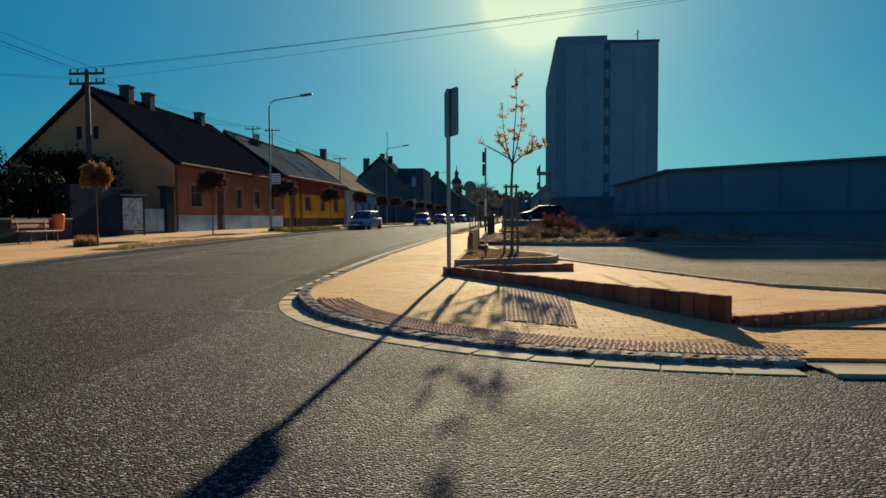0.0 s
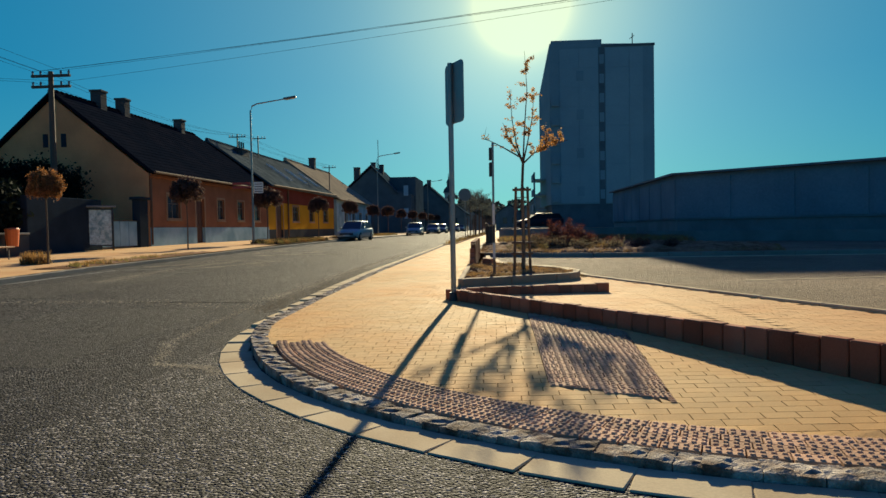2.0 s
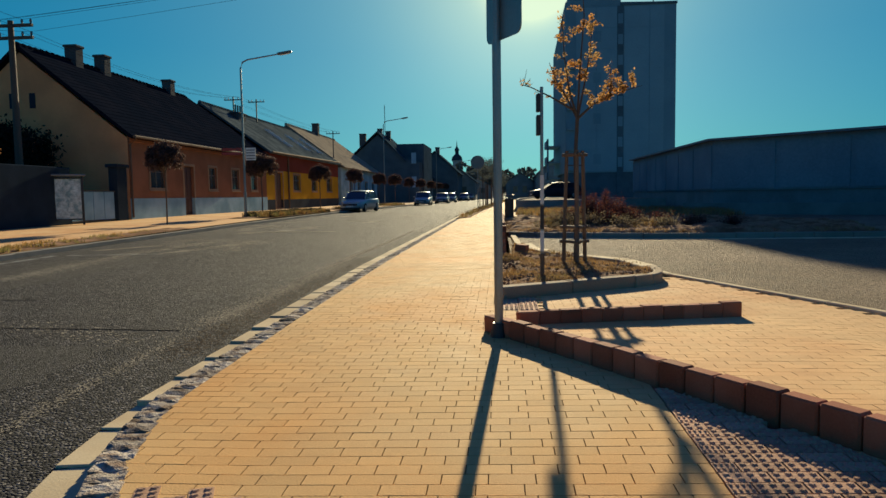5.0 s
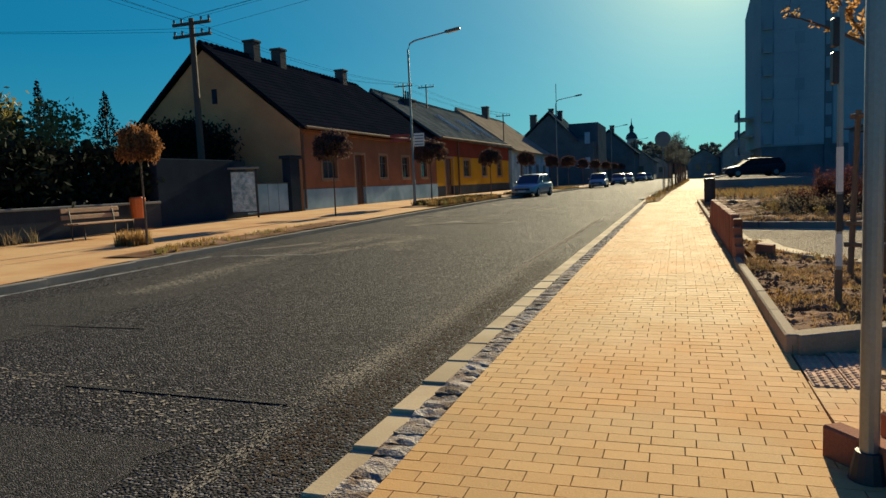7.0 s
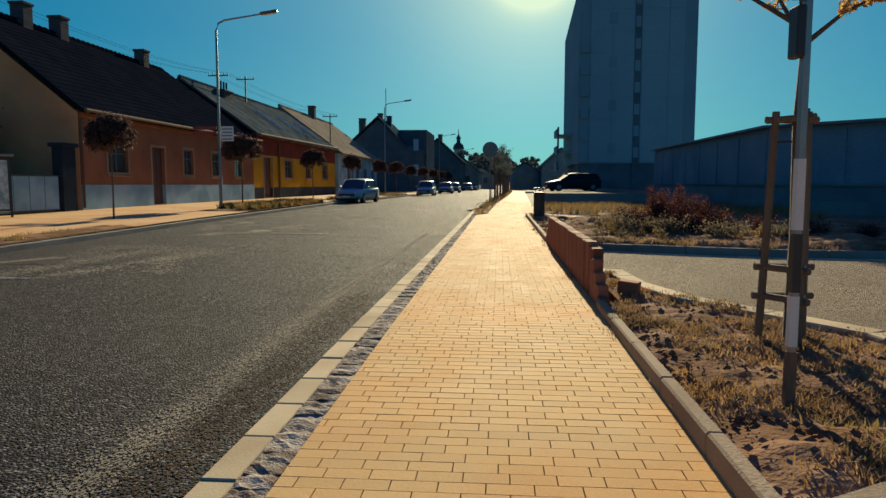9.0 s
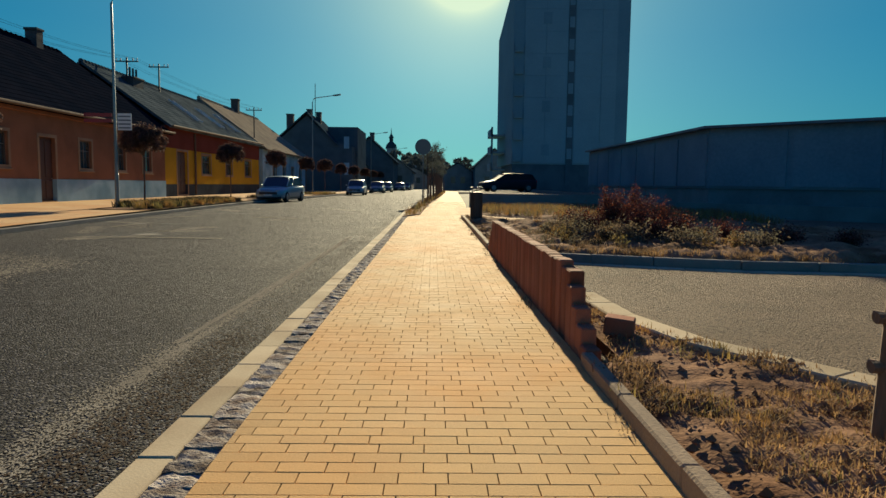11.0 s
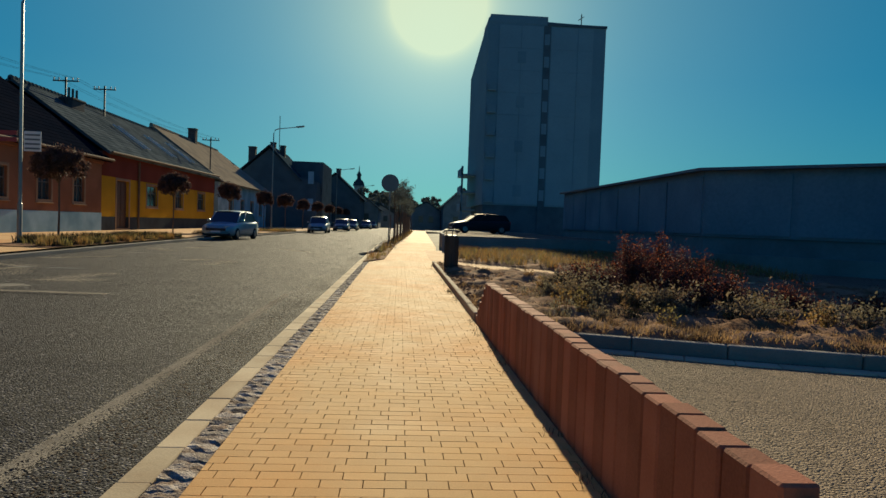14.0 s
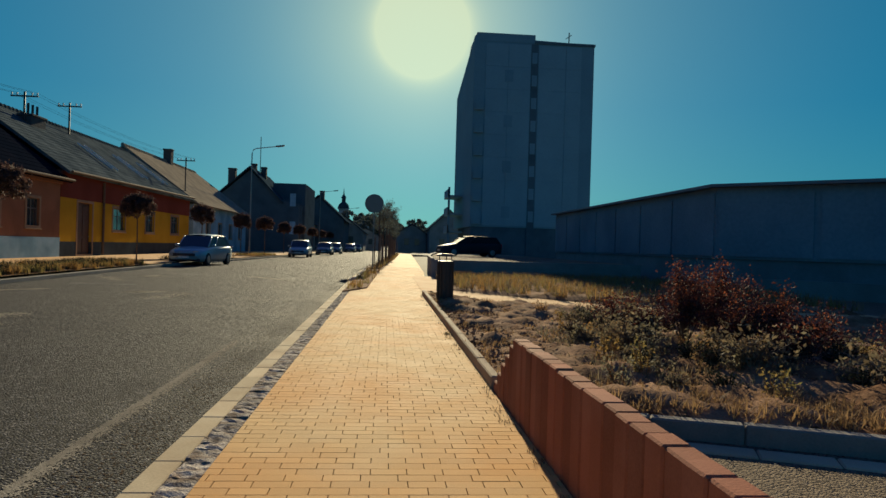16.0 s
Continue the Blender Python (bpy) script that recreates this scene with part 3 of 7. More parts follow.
def dust(name, line, spread, count, size, seed, label, material=None):
    """Dust as a scatter of thin flat flakes along a line of points."""
    r = random.Random(seed)
    line = [Vector(p) for p in line]
    verts, faces = [], []
    for _ in range(count):
        s = r.uniform(0, len(line) - 1.0001)
        i = int(s)
        p = line[i].lerp(line[i + 1], s - i)
        x, y = p.x + r.gauss(0, spread), p.y + r.gauss(0, spread)
        w, l = size * r.uniform(0.2, 1.0), size * r.uniform(0.3, 2.0)
        d = line[i + 1] - line[i]
        a = math.atan2(d.y, d.x) + r.gauss(0, 0.5)
        k = len(verts)
        for q in range(5):
            t = a + 6.283 * q / 5
            e = r.uniform(0.6, 1.2)
            u, v = math.cos(6.283 * q / 5) * l * e, math.sin(6.283 * q / 5) * w * e
            px, py = x + u * math.cos(a) - v * math.sin(a), y + u * math.sin(a) + v * math.cos(a)
            verts.append((px, py, z_road(px, py) + 0.003 + 0.0006 * (_ % 3)))
        faces.append(tuple(range(k, k + 5)))
    return tagged(cloud(name, verts, faces, material or M["dust"]), label, kind="stuff")


dust("dust_line", [(-3.25, 30), (-3.2, 24), (-3.2, 18.5)], 0.03, 9000, 0.009, 1, "faded pale dust line along the kerb")
dust("dust_line", [(-3.2, 34), (-3.2, 20), (-3.25, 12.6)], 0.13, 6500, 0.007, 2, "scattered pale grit beside the kerb")
dust("dust_line", [(-3.27, 29), (-3.24, 24), (-3.3, 19.6)], 0.016, 12000, 0.0085, 6, "thin worn chalky line along the kerb")
dust("dust_line", [(-3.22, 19.5), (-3.2, 17.5), (-3.14, 15.5), (-3.2, 13.2)], 0.075, 7000, 0.008, 7, "smudged pale dust line along the kerb")
for k, (line, spread, count) in enumerate((
        ([(-8.4, 28.1), (-7.5, 29.3)], 0.05, 1800), ([(-8.7, 28.75), (-5.8, 28.8)], 0.05, 5000), ([(-10.4, 36.0), (-9.2, 37.5)], 0.07, 2500),
        ([(-10.5, 33.9), (-9.3, 33.2), (-9.4, 31.7)], 0.06, 3000), ([(-8.3, 22.7), (-9.2, 25.4), (-7.0, 24.5), (-6.7, 23.3)], 0.28, 4500),
        ([(-7.8, 16.5), (-8.3, 20.8), (-7.9, 24.4)], 0.20, 5500), ([(-7.3, 12.95), (-5.0, 12.95), (-3.5, 12.4)], 0.13, 450), ([(-9.7, 22.0), (-8.9, 23.2)], 0.09, 1600))):
    dust("road_scuff", line, spread, count, 0.014, 300 + k, "pale chalky scuff worn into the street surface")
dust("kerb_dirt", [(-2.92, 44), (-2.9, 20), (-2.9, 12.0)], 0.13, 15000, 0.010, 5, "brown dirt gathered along the kerb", M["dirt"])
dust("dust_line", [(-3.2, 12.6), (-3.17, 11.2), (-3.15, 9.9), (-2.75, 8.85), (-2.3, 8.75), (-1.9, 8.35), (-1.4, 7.75)], 0.045, 3600, 0.008, 3, "dusty curved line of an older kerb edge")
rs = random.Random(12)
for i in range(12):
    x0, y0 = rs.uniform(-9.2, -4.8), rs.uniform(20, 46)
    dust("dust_streak", [(x0, y0), (x0 + rs.uniform(-1.4, 1.4), y0 + rs.uniform(0.2, 2.5))], 0.16, 900, 0.018, 20 + i, "pale scuffed streak of dry dust on the street")
for x0, x1, y0, y1 in ((-7.5, -5.9, 14.5, 14.56), (-5.1, -3.3, 12.85, 12.9), (-8.4, -5.9, 28.5, 28.6), (-9.0, -6.6, 22.2, 22.26), (-7.0, -5.4, 36.4, 36.48)):
    road_strip("crack", x0, x1, y0, y1, 0.035, M["patch"], "dark sealed crack in the asphalt", 0.006, 3)
for x0, x1, y0, y1 in ((-8.9, -6.9, 13.5, 19.5), (-5.6, -3.6, 8.6, 12.2)):
    road_strip("road_patch", x0, x1, y0, y1, 0.08, M["patch"], "smooth dark repair patch in the asphalt", 0.0025, 18)
road_strip("parking_line", -9.6, -7.6, 20.6, 20.72, 0.01, M["mark"], "short white bay line", 0.007, 2)
road_strip("parking_line", -9.9, -9.78, 15.5, 20.6, 0.01, M["mark"], "short white bay line", 0.007, 8)
for y in (33, 39.5, 46):
    road_strip("parking_line", -9.6, -7.9, y, y + 0.12, 0.01, M["mark"], "short white bay line", 0.007, 2)
def manhole(x, y):
    bm = B()
    bmesh.ops.create_cone(bm, cap_ends=True, segments=28, radius1=0.32, radius2=0.31, depth=0.02)
    bmesh.ops.create_cone(bm, cap_ends=True, segments=28, radius1=0.25, radius2=0.25, depth=0.032)
    solo("manhole_cover", bm, M["fence"], "round cast iron manhole cover in the street", "manhole", m=pose(x, y, z_road(x, y) - 0.010))
manhole(-7.6, 29.5)

# pavement bed under the paving
rows = []
for i in range(0, 141):
    y = 5.9 + (i / 100) * 5.2 if i <= 100 else 11.1 + (i - 100) * 2.0
    a, b = in_x(y, lerp(y, ((9.15, 0.335), (10.8, 0.18)))), side_right(y)
    rows.append([(a + (b - a) * k / 8, y, z_pave(a + (b - a) * k / 8, y) - 0.024) for k in range(9)])
sheet("pavement", rows, M["joint"], "paved footway bed of sand beside the street", smooth=False)
rows = [[(EDGE + 0.33 + bend(y) + (side_right(y) - EDGE - 0.33 - bend(y)) * k / 2, y, z_side(y)) for k in range(3)] for y in [62 + 6 * i for i in range(40)]]
sheet("far_pavement", rows, M["paver"], "distant sunlit orange block paving")
APRON = [(2.85, 7.45), (6.1, 9.12), (6.5, 9.0), (7.3, 8.45), (7.7, 8.0), (7.7, 7.45)]
PLAZA = [(-0.5, 12.75), (2.78, 7.5), (2.9, 7.56), (6.1, 9.2), (4.35, 10.55), (3.2, 13.05), (1.95, 16.3), (1.78, 15.95), (1.5, 15.4), (-0.35, 14.28)]
bm = B()
prism(bm, PLAZA, -0.25, -0.12)
solo("plaza_bed", bm, M["joint"], "sand bed of the paved corner place", kind="structure")
bm = B()
prism(bm, APRON, -0.3, -0.204)
solo("apron_bed", bm, M["joint"], "sand bed of the lower paving before the step", kind="structure")

# the other side of the street
rows = [[(x, y, z_left(y) + (0.0 if x > -17 else 0.02)) for x in (left_edge(y) - 0.14, left_edge(y) - 3, -15.5 + bend(y), -17.9 + bend(y))] for y in [-20 + 3 * i for i in range(90)]]
sheet("left_pavement", rows, M["plaza"], "sunlit pale paved footway before the houses")
bm = B()
for y in [-20 + 1.0 * i for i in range(170)]:
    a, b = left_edge(y), left_edge(y + 1)
    vs = box(bm, a - 0.14, a, y + 0.005, y + 0.995, z_far(y) - 0.2, z_far(y) + 0.12, 0.012)
solo("left_kerb", bm, M["darkkerb"], "row of grey kerb stones along the far footway", kind="structure")


# ---- houses of the far side ----


def opened_wall(bm, along, across, length, z0, z1, thick, holes, flip=1):
    """A wall along y (along=1) or x (along=0), its face at `across`, with holes (a, b, low, high); thickness behind it."""
    s = sorted({along[0], along[0] + length, *[h[0] for h in holes], *[h[1] for h in holes]})
    t = sorted({z0, z1, *[h[2] for h in holes], *[h[3] for h in holes]})
    for a, b in zip(s, s[1:]):
        for c, d in zip(t, t[1:]):
            if any(h[0] <= (a + b) / 2 <= h[1] and h[2] <= (c + d) / 2 <= h[3] for h in holes):
                continue
            box(bm, across - thick, across, a, b, c, d)
    bmesh.ops.remove_doubles(bm, verts=bm.verts[:], dist=0.0005)


def window_unit(parent, x, y0, y1, z0, z1, trim=True, sill=True):
    """A window set back in a wall that faces +x."""
    w = part("window", B_frame(x - 0.13, y0, y1, z0, z1, 0.06), M["frame"], parent)
    bm = B()
    box(bm, x - 0.125, x - 0.115, y0 + 0.05, y1 - 0.05, z0 + 0.05, z1 - 0.05)
    part("pane", bm, M["window"], w)
    bm = B()
    box(bm, x - 0.115, x - 0.095, (y0 + y1) / 2 - 0.03, (y0 + y1) / 2 + 0.03, z0 + 0.05, z1 - 0.05)
    box(bm, x - 0.115, x - 0.097, y0 + 0.05, y1 - 0.05, z0 + (z1 - z0) * 0.66 - 0.02, z0 + (z1 - z0) * 0.66 + 0.02)
    part("mullion", bm, M["frame"], w)
    if trim:
        part("surround", B_frame(x + 0.015, y0 - 0.13, y1 + 0.13, z0 - 0.02, z1 + 0.13, 0.128, 0.03), M["trim"], w)
    if sill:
        bm = B()
        box(bm, x - 0.1, x + 0.09, y0 - 0.14, y1 + 0.14, z0 - 0.07, z0 - 0.02, 0.008)
        part("sill", bm, M["trim"], w)


def B_frame(x, y0, y1, z0, z1, w, d=0.05):
    bm = B()
    box(bm, x - d / 2, x + d / 2, y0, y0 + w, z0, z1)
    box(bm, x - d / 2, x + d / 2, y1 - w, y1, z0, z1)
    box(bm, x - d / 2, x + d / 2, y0 + w, y1 - w, z1 - w, z1)
    box(bm, x - d / 2, x + d / 2, y0 + w, y1 - w, z0, z0 + w)
    return bm


def door_unit(parent, x, y0, y1, z0, z1):
    d = part("door", door_mesh(x - 0.18, y0, y1, z0, z1), M["door"], parent, "brown panelled wooden door")
    part("door_frame", B_frame(x + 0.012, y0 - 0.14, y1 + 0.14, z0 - 0.1, z1 + 0.14, 0.138, 0.03), M["trim"], d)
    bm = B()
    tube(bm, [(x - 0.12, y1 - 0.12, z0 + 1.0), (x - 0.09, y1 - 0.12, z0 + 1.0), (x - 0.09, y1 - 0.24, z0 + 1.0)], 0.012, 6)
    part("handle", bm, M["steel"], d)


def door_mesh(x, y0, y1, z0, z1):
    bm = B()
    box(bm, x - 0.03, x + 0.02, y0, y1, z0, z1)
    mid = (y0 + y1) / 2
    for a, b in ((y0 + 0.08, mid - 0.05), (mid + 0.05, y1 - 0.08)):
        for c, d in ((z0 + 0.15, z0 + 0.9), (z0 + 1.05, z1 - 0.15)):
            box(bm, x + 0.02, x + 0.045, a, b, c, d, 0.012)
    return bm


def roof_slab(bm, ya, yb, xe, ze, xr, zr, thick=0.14, hip_a=0.0, hip_b=0.0, course=0.0):
    """One slope from the eave (xe, ze) to the ridge (xr, zr); hips cut the ridge's ends. With courses it is stepped like tiles."""
    n = max(1, int(math.hypot(xr - xe, zr - ze) / course)) if course else 1
    up = Vector((-(zr - ze), 0, xr - xe)).normalized()
    up = up if up.z > 0 else -up
    line = [(0.0, -thick)]
    for i in range(n):
        line += [(i / n, 0.014 if course else 0.0), ((i + 1) / n, 0.0)]
    line.append((1.0, -thick))
    rings = []
    for k, lift in line:
        x, z = xe + (xr - xe) * k, ze + (zr - ze) * k
        rings.append([bm.verts.new(Vector((x, y, z)) + up * lift) for y in (ya + hip_a * k, yb - hip_b * k)])
    for (a, b), (c, d) in zip(rings, rings[1:]):
        bm.faces.new((a, b, d, c))
    bm.faces.new((rings[0][0], rings[-1][0], rings[-1][1], rings[0][1]))
    for side in (0, 1):
        bm.faces.new([r[side] for r in rings])
    bmesh.ops.recalc_face_normals(bm, faces=bm.faces[:])


def chimney(parent, x, y, z0, z1, w=0.55, d=0.5, pots=0):
    bm = B()
    box(bm, x - w / 2, x + w / 2, y - d / 2, y + d / 2, z0, z1 - 0.12)
    box(bm, x - w / 2 - 0.06, x + w / 2 + 0.06, y - d / 2 - 0.06, y + d / 2 + 0.06, z1 - 0.12, z1, 0.015)
    c = part("chimney", bm, M["brickch"], parent)
    for i in range(pots):
        bm = B()
        tube(bm, [(x, y - d / 2 + (i + 0.5) * d / pots, z1), (x, y - d / 2 + (i + 0.5) * d / pots, z1 + 0.7), ], 0.07, 8)
        part("flue", bm, M["darksteel"], c)


FX = -17.64
h1 = thing("house", "long single-storey house with orange walls and steep dark roof", "house", group="street houses")
Y0, Y1 = 37.68, 56.6
ZB = 0.0
wins = [(39.6, 41.15), (46.5, 47.6), (50.0, 51.2), (53.4, 54.55)]
doors = [(43.25, 44.45)]
holes = [(a, b, 1.62, 3.0) for a, b in wins] + [(a, b, 0.05, 2.95) for a, b in doors]
bm = B()
opened_wall(bm, (Y0, 0), FX, Y1 - Y0, 1.2, 4.1, 0.4, [h if h[2] > 1 else (h[0], h[1], 1.2, h[3]) for h in holes])
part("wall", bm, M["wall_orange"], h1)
bm = B()
opened_wall(bm, (Y0, 0), FX + 0.03, Y1 - Y0, ZB, 1.2, 0.42, [(a, b, ZB, 1.2) for a, b in doors])
part("plinth", bm, M["plinth_blue"], h1, "pale blue painted plinth")
for a, b in wins:
    window_unit(h1, FX, a, b, 1.62, 3.0)
for a, b in doors:
    door_unit(h1, FX, a, b, 0.24, 2.95)
bm = B()
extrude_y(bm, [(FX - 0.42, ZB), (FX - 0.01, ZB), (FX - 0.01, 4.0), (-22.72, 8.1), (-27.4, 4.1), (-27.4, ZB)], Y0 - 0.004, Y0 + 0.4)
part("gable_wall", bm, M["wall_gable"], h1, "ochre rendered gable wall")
bm = B()
box(bm, -27.4, -27.0, Y0 + 0.4, Y1, ZB, 4.1)
part("back_wall", bm, M["wall_gable"], h1)
for yy in (-23.2, -22.2):
    bm = B()
    box(bm, yy - 0.14, yy + 0.14, Y0 - 0.03, Y0 + 0.01, 5.5, 6.2)
    part("attic_window", bm, M["gatewall"], h1)
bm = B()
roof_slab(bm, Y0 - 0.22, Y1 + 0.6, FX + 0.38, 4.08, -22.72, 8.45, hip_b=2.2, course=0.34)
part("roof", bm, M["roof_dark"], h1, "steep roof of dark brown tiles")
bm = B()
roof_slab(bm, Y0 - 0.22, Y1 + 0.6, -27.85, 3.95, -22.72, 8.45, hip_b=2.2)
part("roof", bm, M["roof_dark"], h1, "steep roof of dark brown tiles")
bm = B()
v = [bm.verts.new(p) for p in ((FX + 0.38, Y1 + 0.6, 4.08), (-27.85, Y1 + 0.6, 3.95), (-22.72, Y1 - 1.6, 8.45), (-22.72, Y1 - 0.2, 4.0))]
bm.faces.new((v[0], v[1], v[2]))
bm.faces.new((v[0], v[2], v[3]))
bm.faces.new((v[1], v[3], v[2]))
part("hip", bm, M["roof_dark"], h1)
bm = B()
tube(bm, [(FX + 0.45, Y0 - 0.2, 4.06), (FX + 0.45, Y1 + 0.5, 4.10)], 0.07, 8)
tube(bm, [(FX + 0.40, Y0 + 0.05, 4.0), (FX + 0.08, Y0 + 0.05, 3.7), (FX + 0.08, Y0 + 0.05, 0.3)], 0.05, 8)
part("gutter", bm, M["gutter"], h1)
bm = B()
box(bm, FX, FX + 0.12, Y0, Y1, 3.86, 4.04, 0.02)
part("cornice", bm, M["wall_orange"], h1)
for y, w in ((41.7, 0.62), (44.3, 0.6), (52.0, 0.6)):
    chimney(h1, -22.6, y, 7.7, 9.25 if y < 50 else 9.15, w, 0.62)

h2 = thing("house", "yellow and dark red terraced house with grey tiled roof and skylights", "house", group="street houses")
A0, A1 = 56.62, 79.2
wins = [(63.3, 65.2), (68.9, 70.6), (74.4, 76.3)]
doors = [(58.6, 60.4)]
bm = B()
opened_wall(bm, (A0, 0), FX, A1 - A0, 1.0, 3.25, 0.4, [(a, b, 1.65, 3.05) for a, b in wins] + [(a, b, 1.0, 3.1) for a, b in doors])
part("wall", bm, M["wall_yellow"], h2, "bright yellow rendered wall")
bm = B()
opened_wall(bm, (A0, 0), FX + 0.02, A1 - A0, 0.0, 1.0, 0.42, [(a, b, 0.0, 1.0) for a, b in doors])
part("plinth", bm, M["plinth_grey"], h2)
bm = B()
box(bm, FX - 0.4, FX + 0.03, A0, A1, 3.25, 4.6)
part("frieze", bm, M["wall_red"], h2, "dark red upper wall band")
bm = B()
box(bm, -27.4, -27.0, A0, A1, 0, 4.6)
part("back_wall", bm, M["wall_far"], h2)
for a, b in wins:
    window_unit(h2, FX, a, b, 1.65, 3.05)
for a, b in doors:
    door_unit(h2, FX, a, b, 0.3, 3.1)
bm = B()
tube(bm, [(FX + 0.1, 61.7, 4.4), (FX + 0.1, 61.7, 0.3)], 0.07, 8)
tube(bm, [(FX + 0.42, A0 + 0.3, 4.55), (FX + 0.42, A1, 4.75)], 0.07, 8)
part("gutter", bm, M["gutter"], h2)
bm = B()
roof_slab(bm, A0 + 0.1, A1 + 0.3, FX + 0.4, 4.55, -22.6, 8.35, course=0.36)
part("roof", bm, M["roof_grey"], h2, "grey interlocking tile roof")
bm = B()
roof_slab(bm, A0 + 0.1, A1 + 0.3, -27.8, 4.5, -22.6, 8.35)
part("roof", bm, M["roof_grey"], h2)
# rails are white to stand in for the glossy reflection on them
for y in (65.5, 71.0, 75.5):
    bm = B()
    for k0, k1 in ((0.22, 0.62),):
        p0 = Vector((FX + 0.4 + (-22.6 - FX - 0.4) * k0, y, 4.55 + 3.8 * k0 + 0.16))
        p1 = Vector((FX + 0.4 + (-22.6 - FX - 0.4) * k1, y, 4.55 + 3.8 * k1 + 0.16))
        for dy in (-0.45, 0.45):
            tube(bm, [p0 + Vector((0, dy, 0)), p1 + Vector((0, dy, 0))], 0.05, 4)
    part("skylight", bm, M["white"], h2, "metal skylight rails coloured white for their gloss")
bm = B()
box(bm, -21.95, -21.25, 60.9, 62.5, 6.6, 7.95)
box(bm, -22.03, -21.17, 60.82, 62.58, 7.95, 8.07, 0.02)
ch = part("chimney", bm, M["brickch"], h2)
for y in (61.2, 61.7, 62.2):
    bm = B()
    tube(bm, [(-21.6, y, 8.0), (-21.6, y, 8.7)], 0.07, 8)
    part("flue", bm, M["darksteel"], ch)


def wire_rack(x, y, z0, z1, label):
    """A steel pole with insulator arms fixed to a roof."""
    t = thing("roof_pole", label, "pole", m=pose(x, y, z0))
    bm = B()
    tube(bm, [(0, 0, 0), (0, 0, z1 - z0)], 0.06, 6)
    part("mast", bm, M["darksteel"], t)
    bm = B()
    box(bm, -0.75, 0.75, -0.03, 0.03, z1 - z0 - 0.28, z1 - z0 - 0.2)
    part("crossarm", bm, M["darksteel"], t)
    for i in (-0.68, -0.4, 0.4, 0.68):
        bm = B()
        tube(bm, [(i, 0, z1 - z0 - 0.2), (i, 0, z1 - z0 - 0.04)], [0.03, 0.045], 6)
        part("insulator", bm, M["white"], t)


wire_rack(-21.6, 60.8, 7.2, 9.25, "steel service pole with wire arms standing on a roof")
wire_rack(-21.9, 66.9, 7.6, 9.9, "thin steel aerial pole with short arms on a roof")
wire_rack(-18.3, 80.2, 4.8, 8.2, "steel service pole with wire arms standing on a roof")

h3 = thing("house", "low pale house with a sunlit beige tiled roof", "house", group="street houses")
bm = B()
opened_wall(bm, (79.4, 0), FX + 0.3, 21.5, 0.0, 4.3, 0.4, [(a, a + 1.3, 1.5, 2.9) for a in (83.5, 88.0, 92.5, 97.0)])
part("wall", bm, M["plinth_blue"], h3)
for a in (83.5, 88.0, 92.5, 97.0):
    window_unit(h3, FX + 0.3, a, a + 1.3, 1.5, 2.9)
bm = B()
roof_slab(bm, 79.4, 101.2, FX + 0.8, 4.3, -23.2, 9.0, course=0.38)
part("roof", bm, M["roof_pale"], h3, "beige tiled roof catching the low sun")
bm = B()
roof_slab(bm, 79.4, 101.2, -28.0, 4.3, -23.2, 9.0)
part("roof", bm, M["roof_pale"], h3)
bm = B()
extrude_y(bm, [(FX + 0.3, 0), (FX + 0.3, 4.1), (-23.2, 8.8), (-27.6, 4.1), (-27.6, 0)], 100.8, 101.0)
part("gable_wall", bm, M["wall_far"], h3)
bm = B()
extrude_y(bm, [(FX + 0.0, 0), (FX + 0.0, 4.0), (-23.2, 8.7), (-27.6, 4.0), (-27.6, 0)], 79.5, 79.8)
part("gable_wall", bm, M["wall_far"], h3)
chimney(h3, -23.1, 91, 8.2, 10.25, 0.75, 0.75)


def ridge_caps(parent, x, y0, y1, z, material, pitch=0.42):
    """A row of round ridge tiles, each lapping the next."""
    bm = B()
    for i in range(int((y1 - y0) / pitch)):
        y = y0 + pitch * i
        tube(bm, [(x, y, z), (x, y + pitch * 1.08, z - 0.02)], [0.17, 0.13], 8)
    part("ridge", bm, material, parent, kind="stuff")


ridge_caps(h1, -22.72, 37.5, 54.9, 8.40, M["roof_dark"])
ridge_caps(h2, -22.6, 56.8, 79.3, 8.32, M["roof_grey"])
ridge_caps(h3, -23.2, 79.4, 101.2, 9.0, M["roof_pale"], 0.6)

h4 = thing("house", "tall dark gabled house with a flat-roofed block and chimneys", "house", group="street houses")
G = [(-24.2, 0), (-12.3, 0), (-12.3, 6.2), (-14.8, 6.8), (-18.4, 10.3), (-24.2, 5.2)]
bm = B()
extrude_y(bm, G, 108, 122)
part("wall", bm, M["wall_haze"], h4)
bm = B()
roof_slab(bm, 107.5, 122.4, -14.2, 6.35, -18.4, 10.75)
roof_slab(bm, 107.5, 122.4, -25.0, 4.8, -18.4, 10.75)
part("roof", bm, M["roof_haze"], h4)
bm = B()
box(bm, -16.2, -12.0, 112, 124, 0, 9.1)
part("block", bm, M["wall_haze"], h4)
for z in (3.4, 6.9):
    bm = B()
    box(bm, -13.4, -12.7, 107.9, 108.0, z - 1.0, z + 0.6)
    part("window", bm, M["plinth_blue"], h4, "pale lit window blind")
chimney(h4, -21.0, 110, 6, 10.6, 0.9, 0.9)
chimney(h4, -18.9, 113, 9.5, 11.6, 0.7, 0.7)
chimney(h4, -17.6, 113, 9.0, 11.2, 0.7, 0.7)
bm = B()
tube(bm, [(-18.1, 113, 10.6), (-18.1, 113, 15.2)], 0.05, 5)
part("aerial", bm, M["darksteel"], h4)

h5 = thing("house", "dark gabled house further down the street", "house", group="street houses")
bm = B()
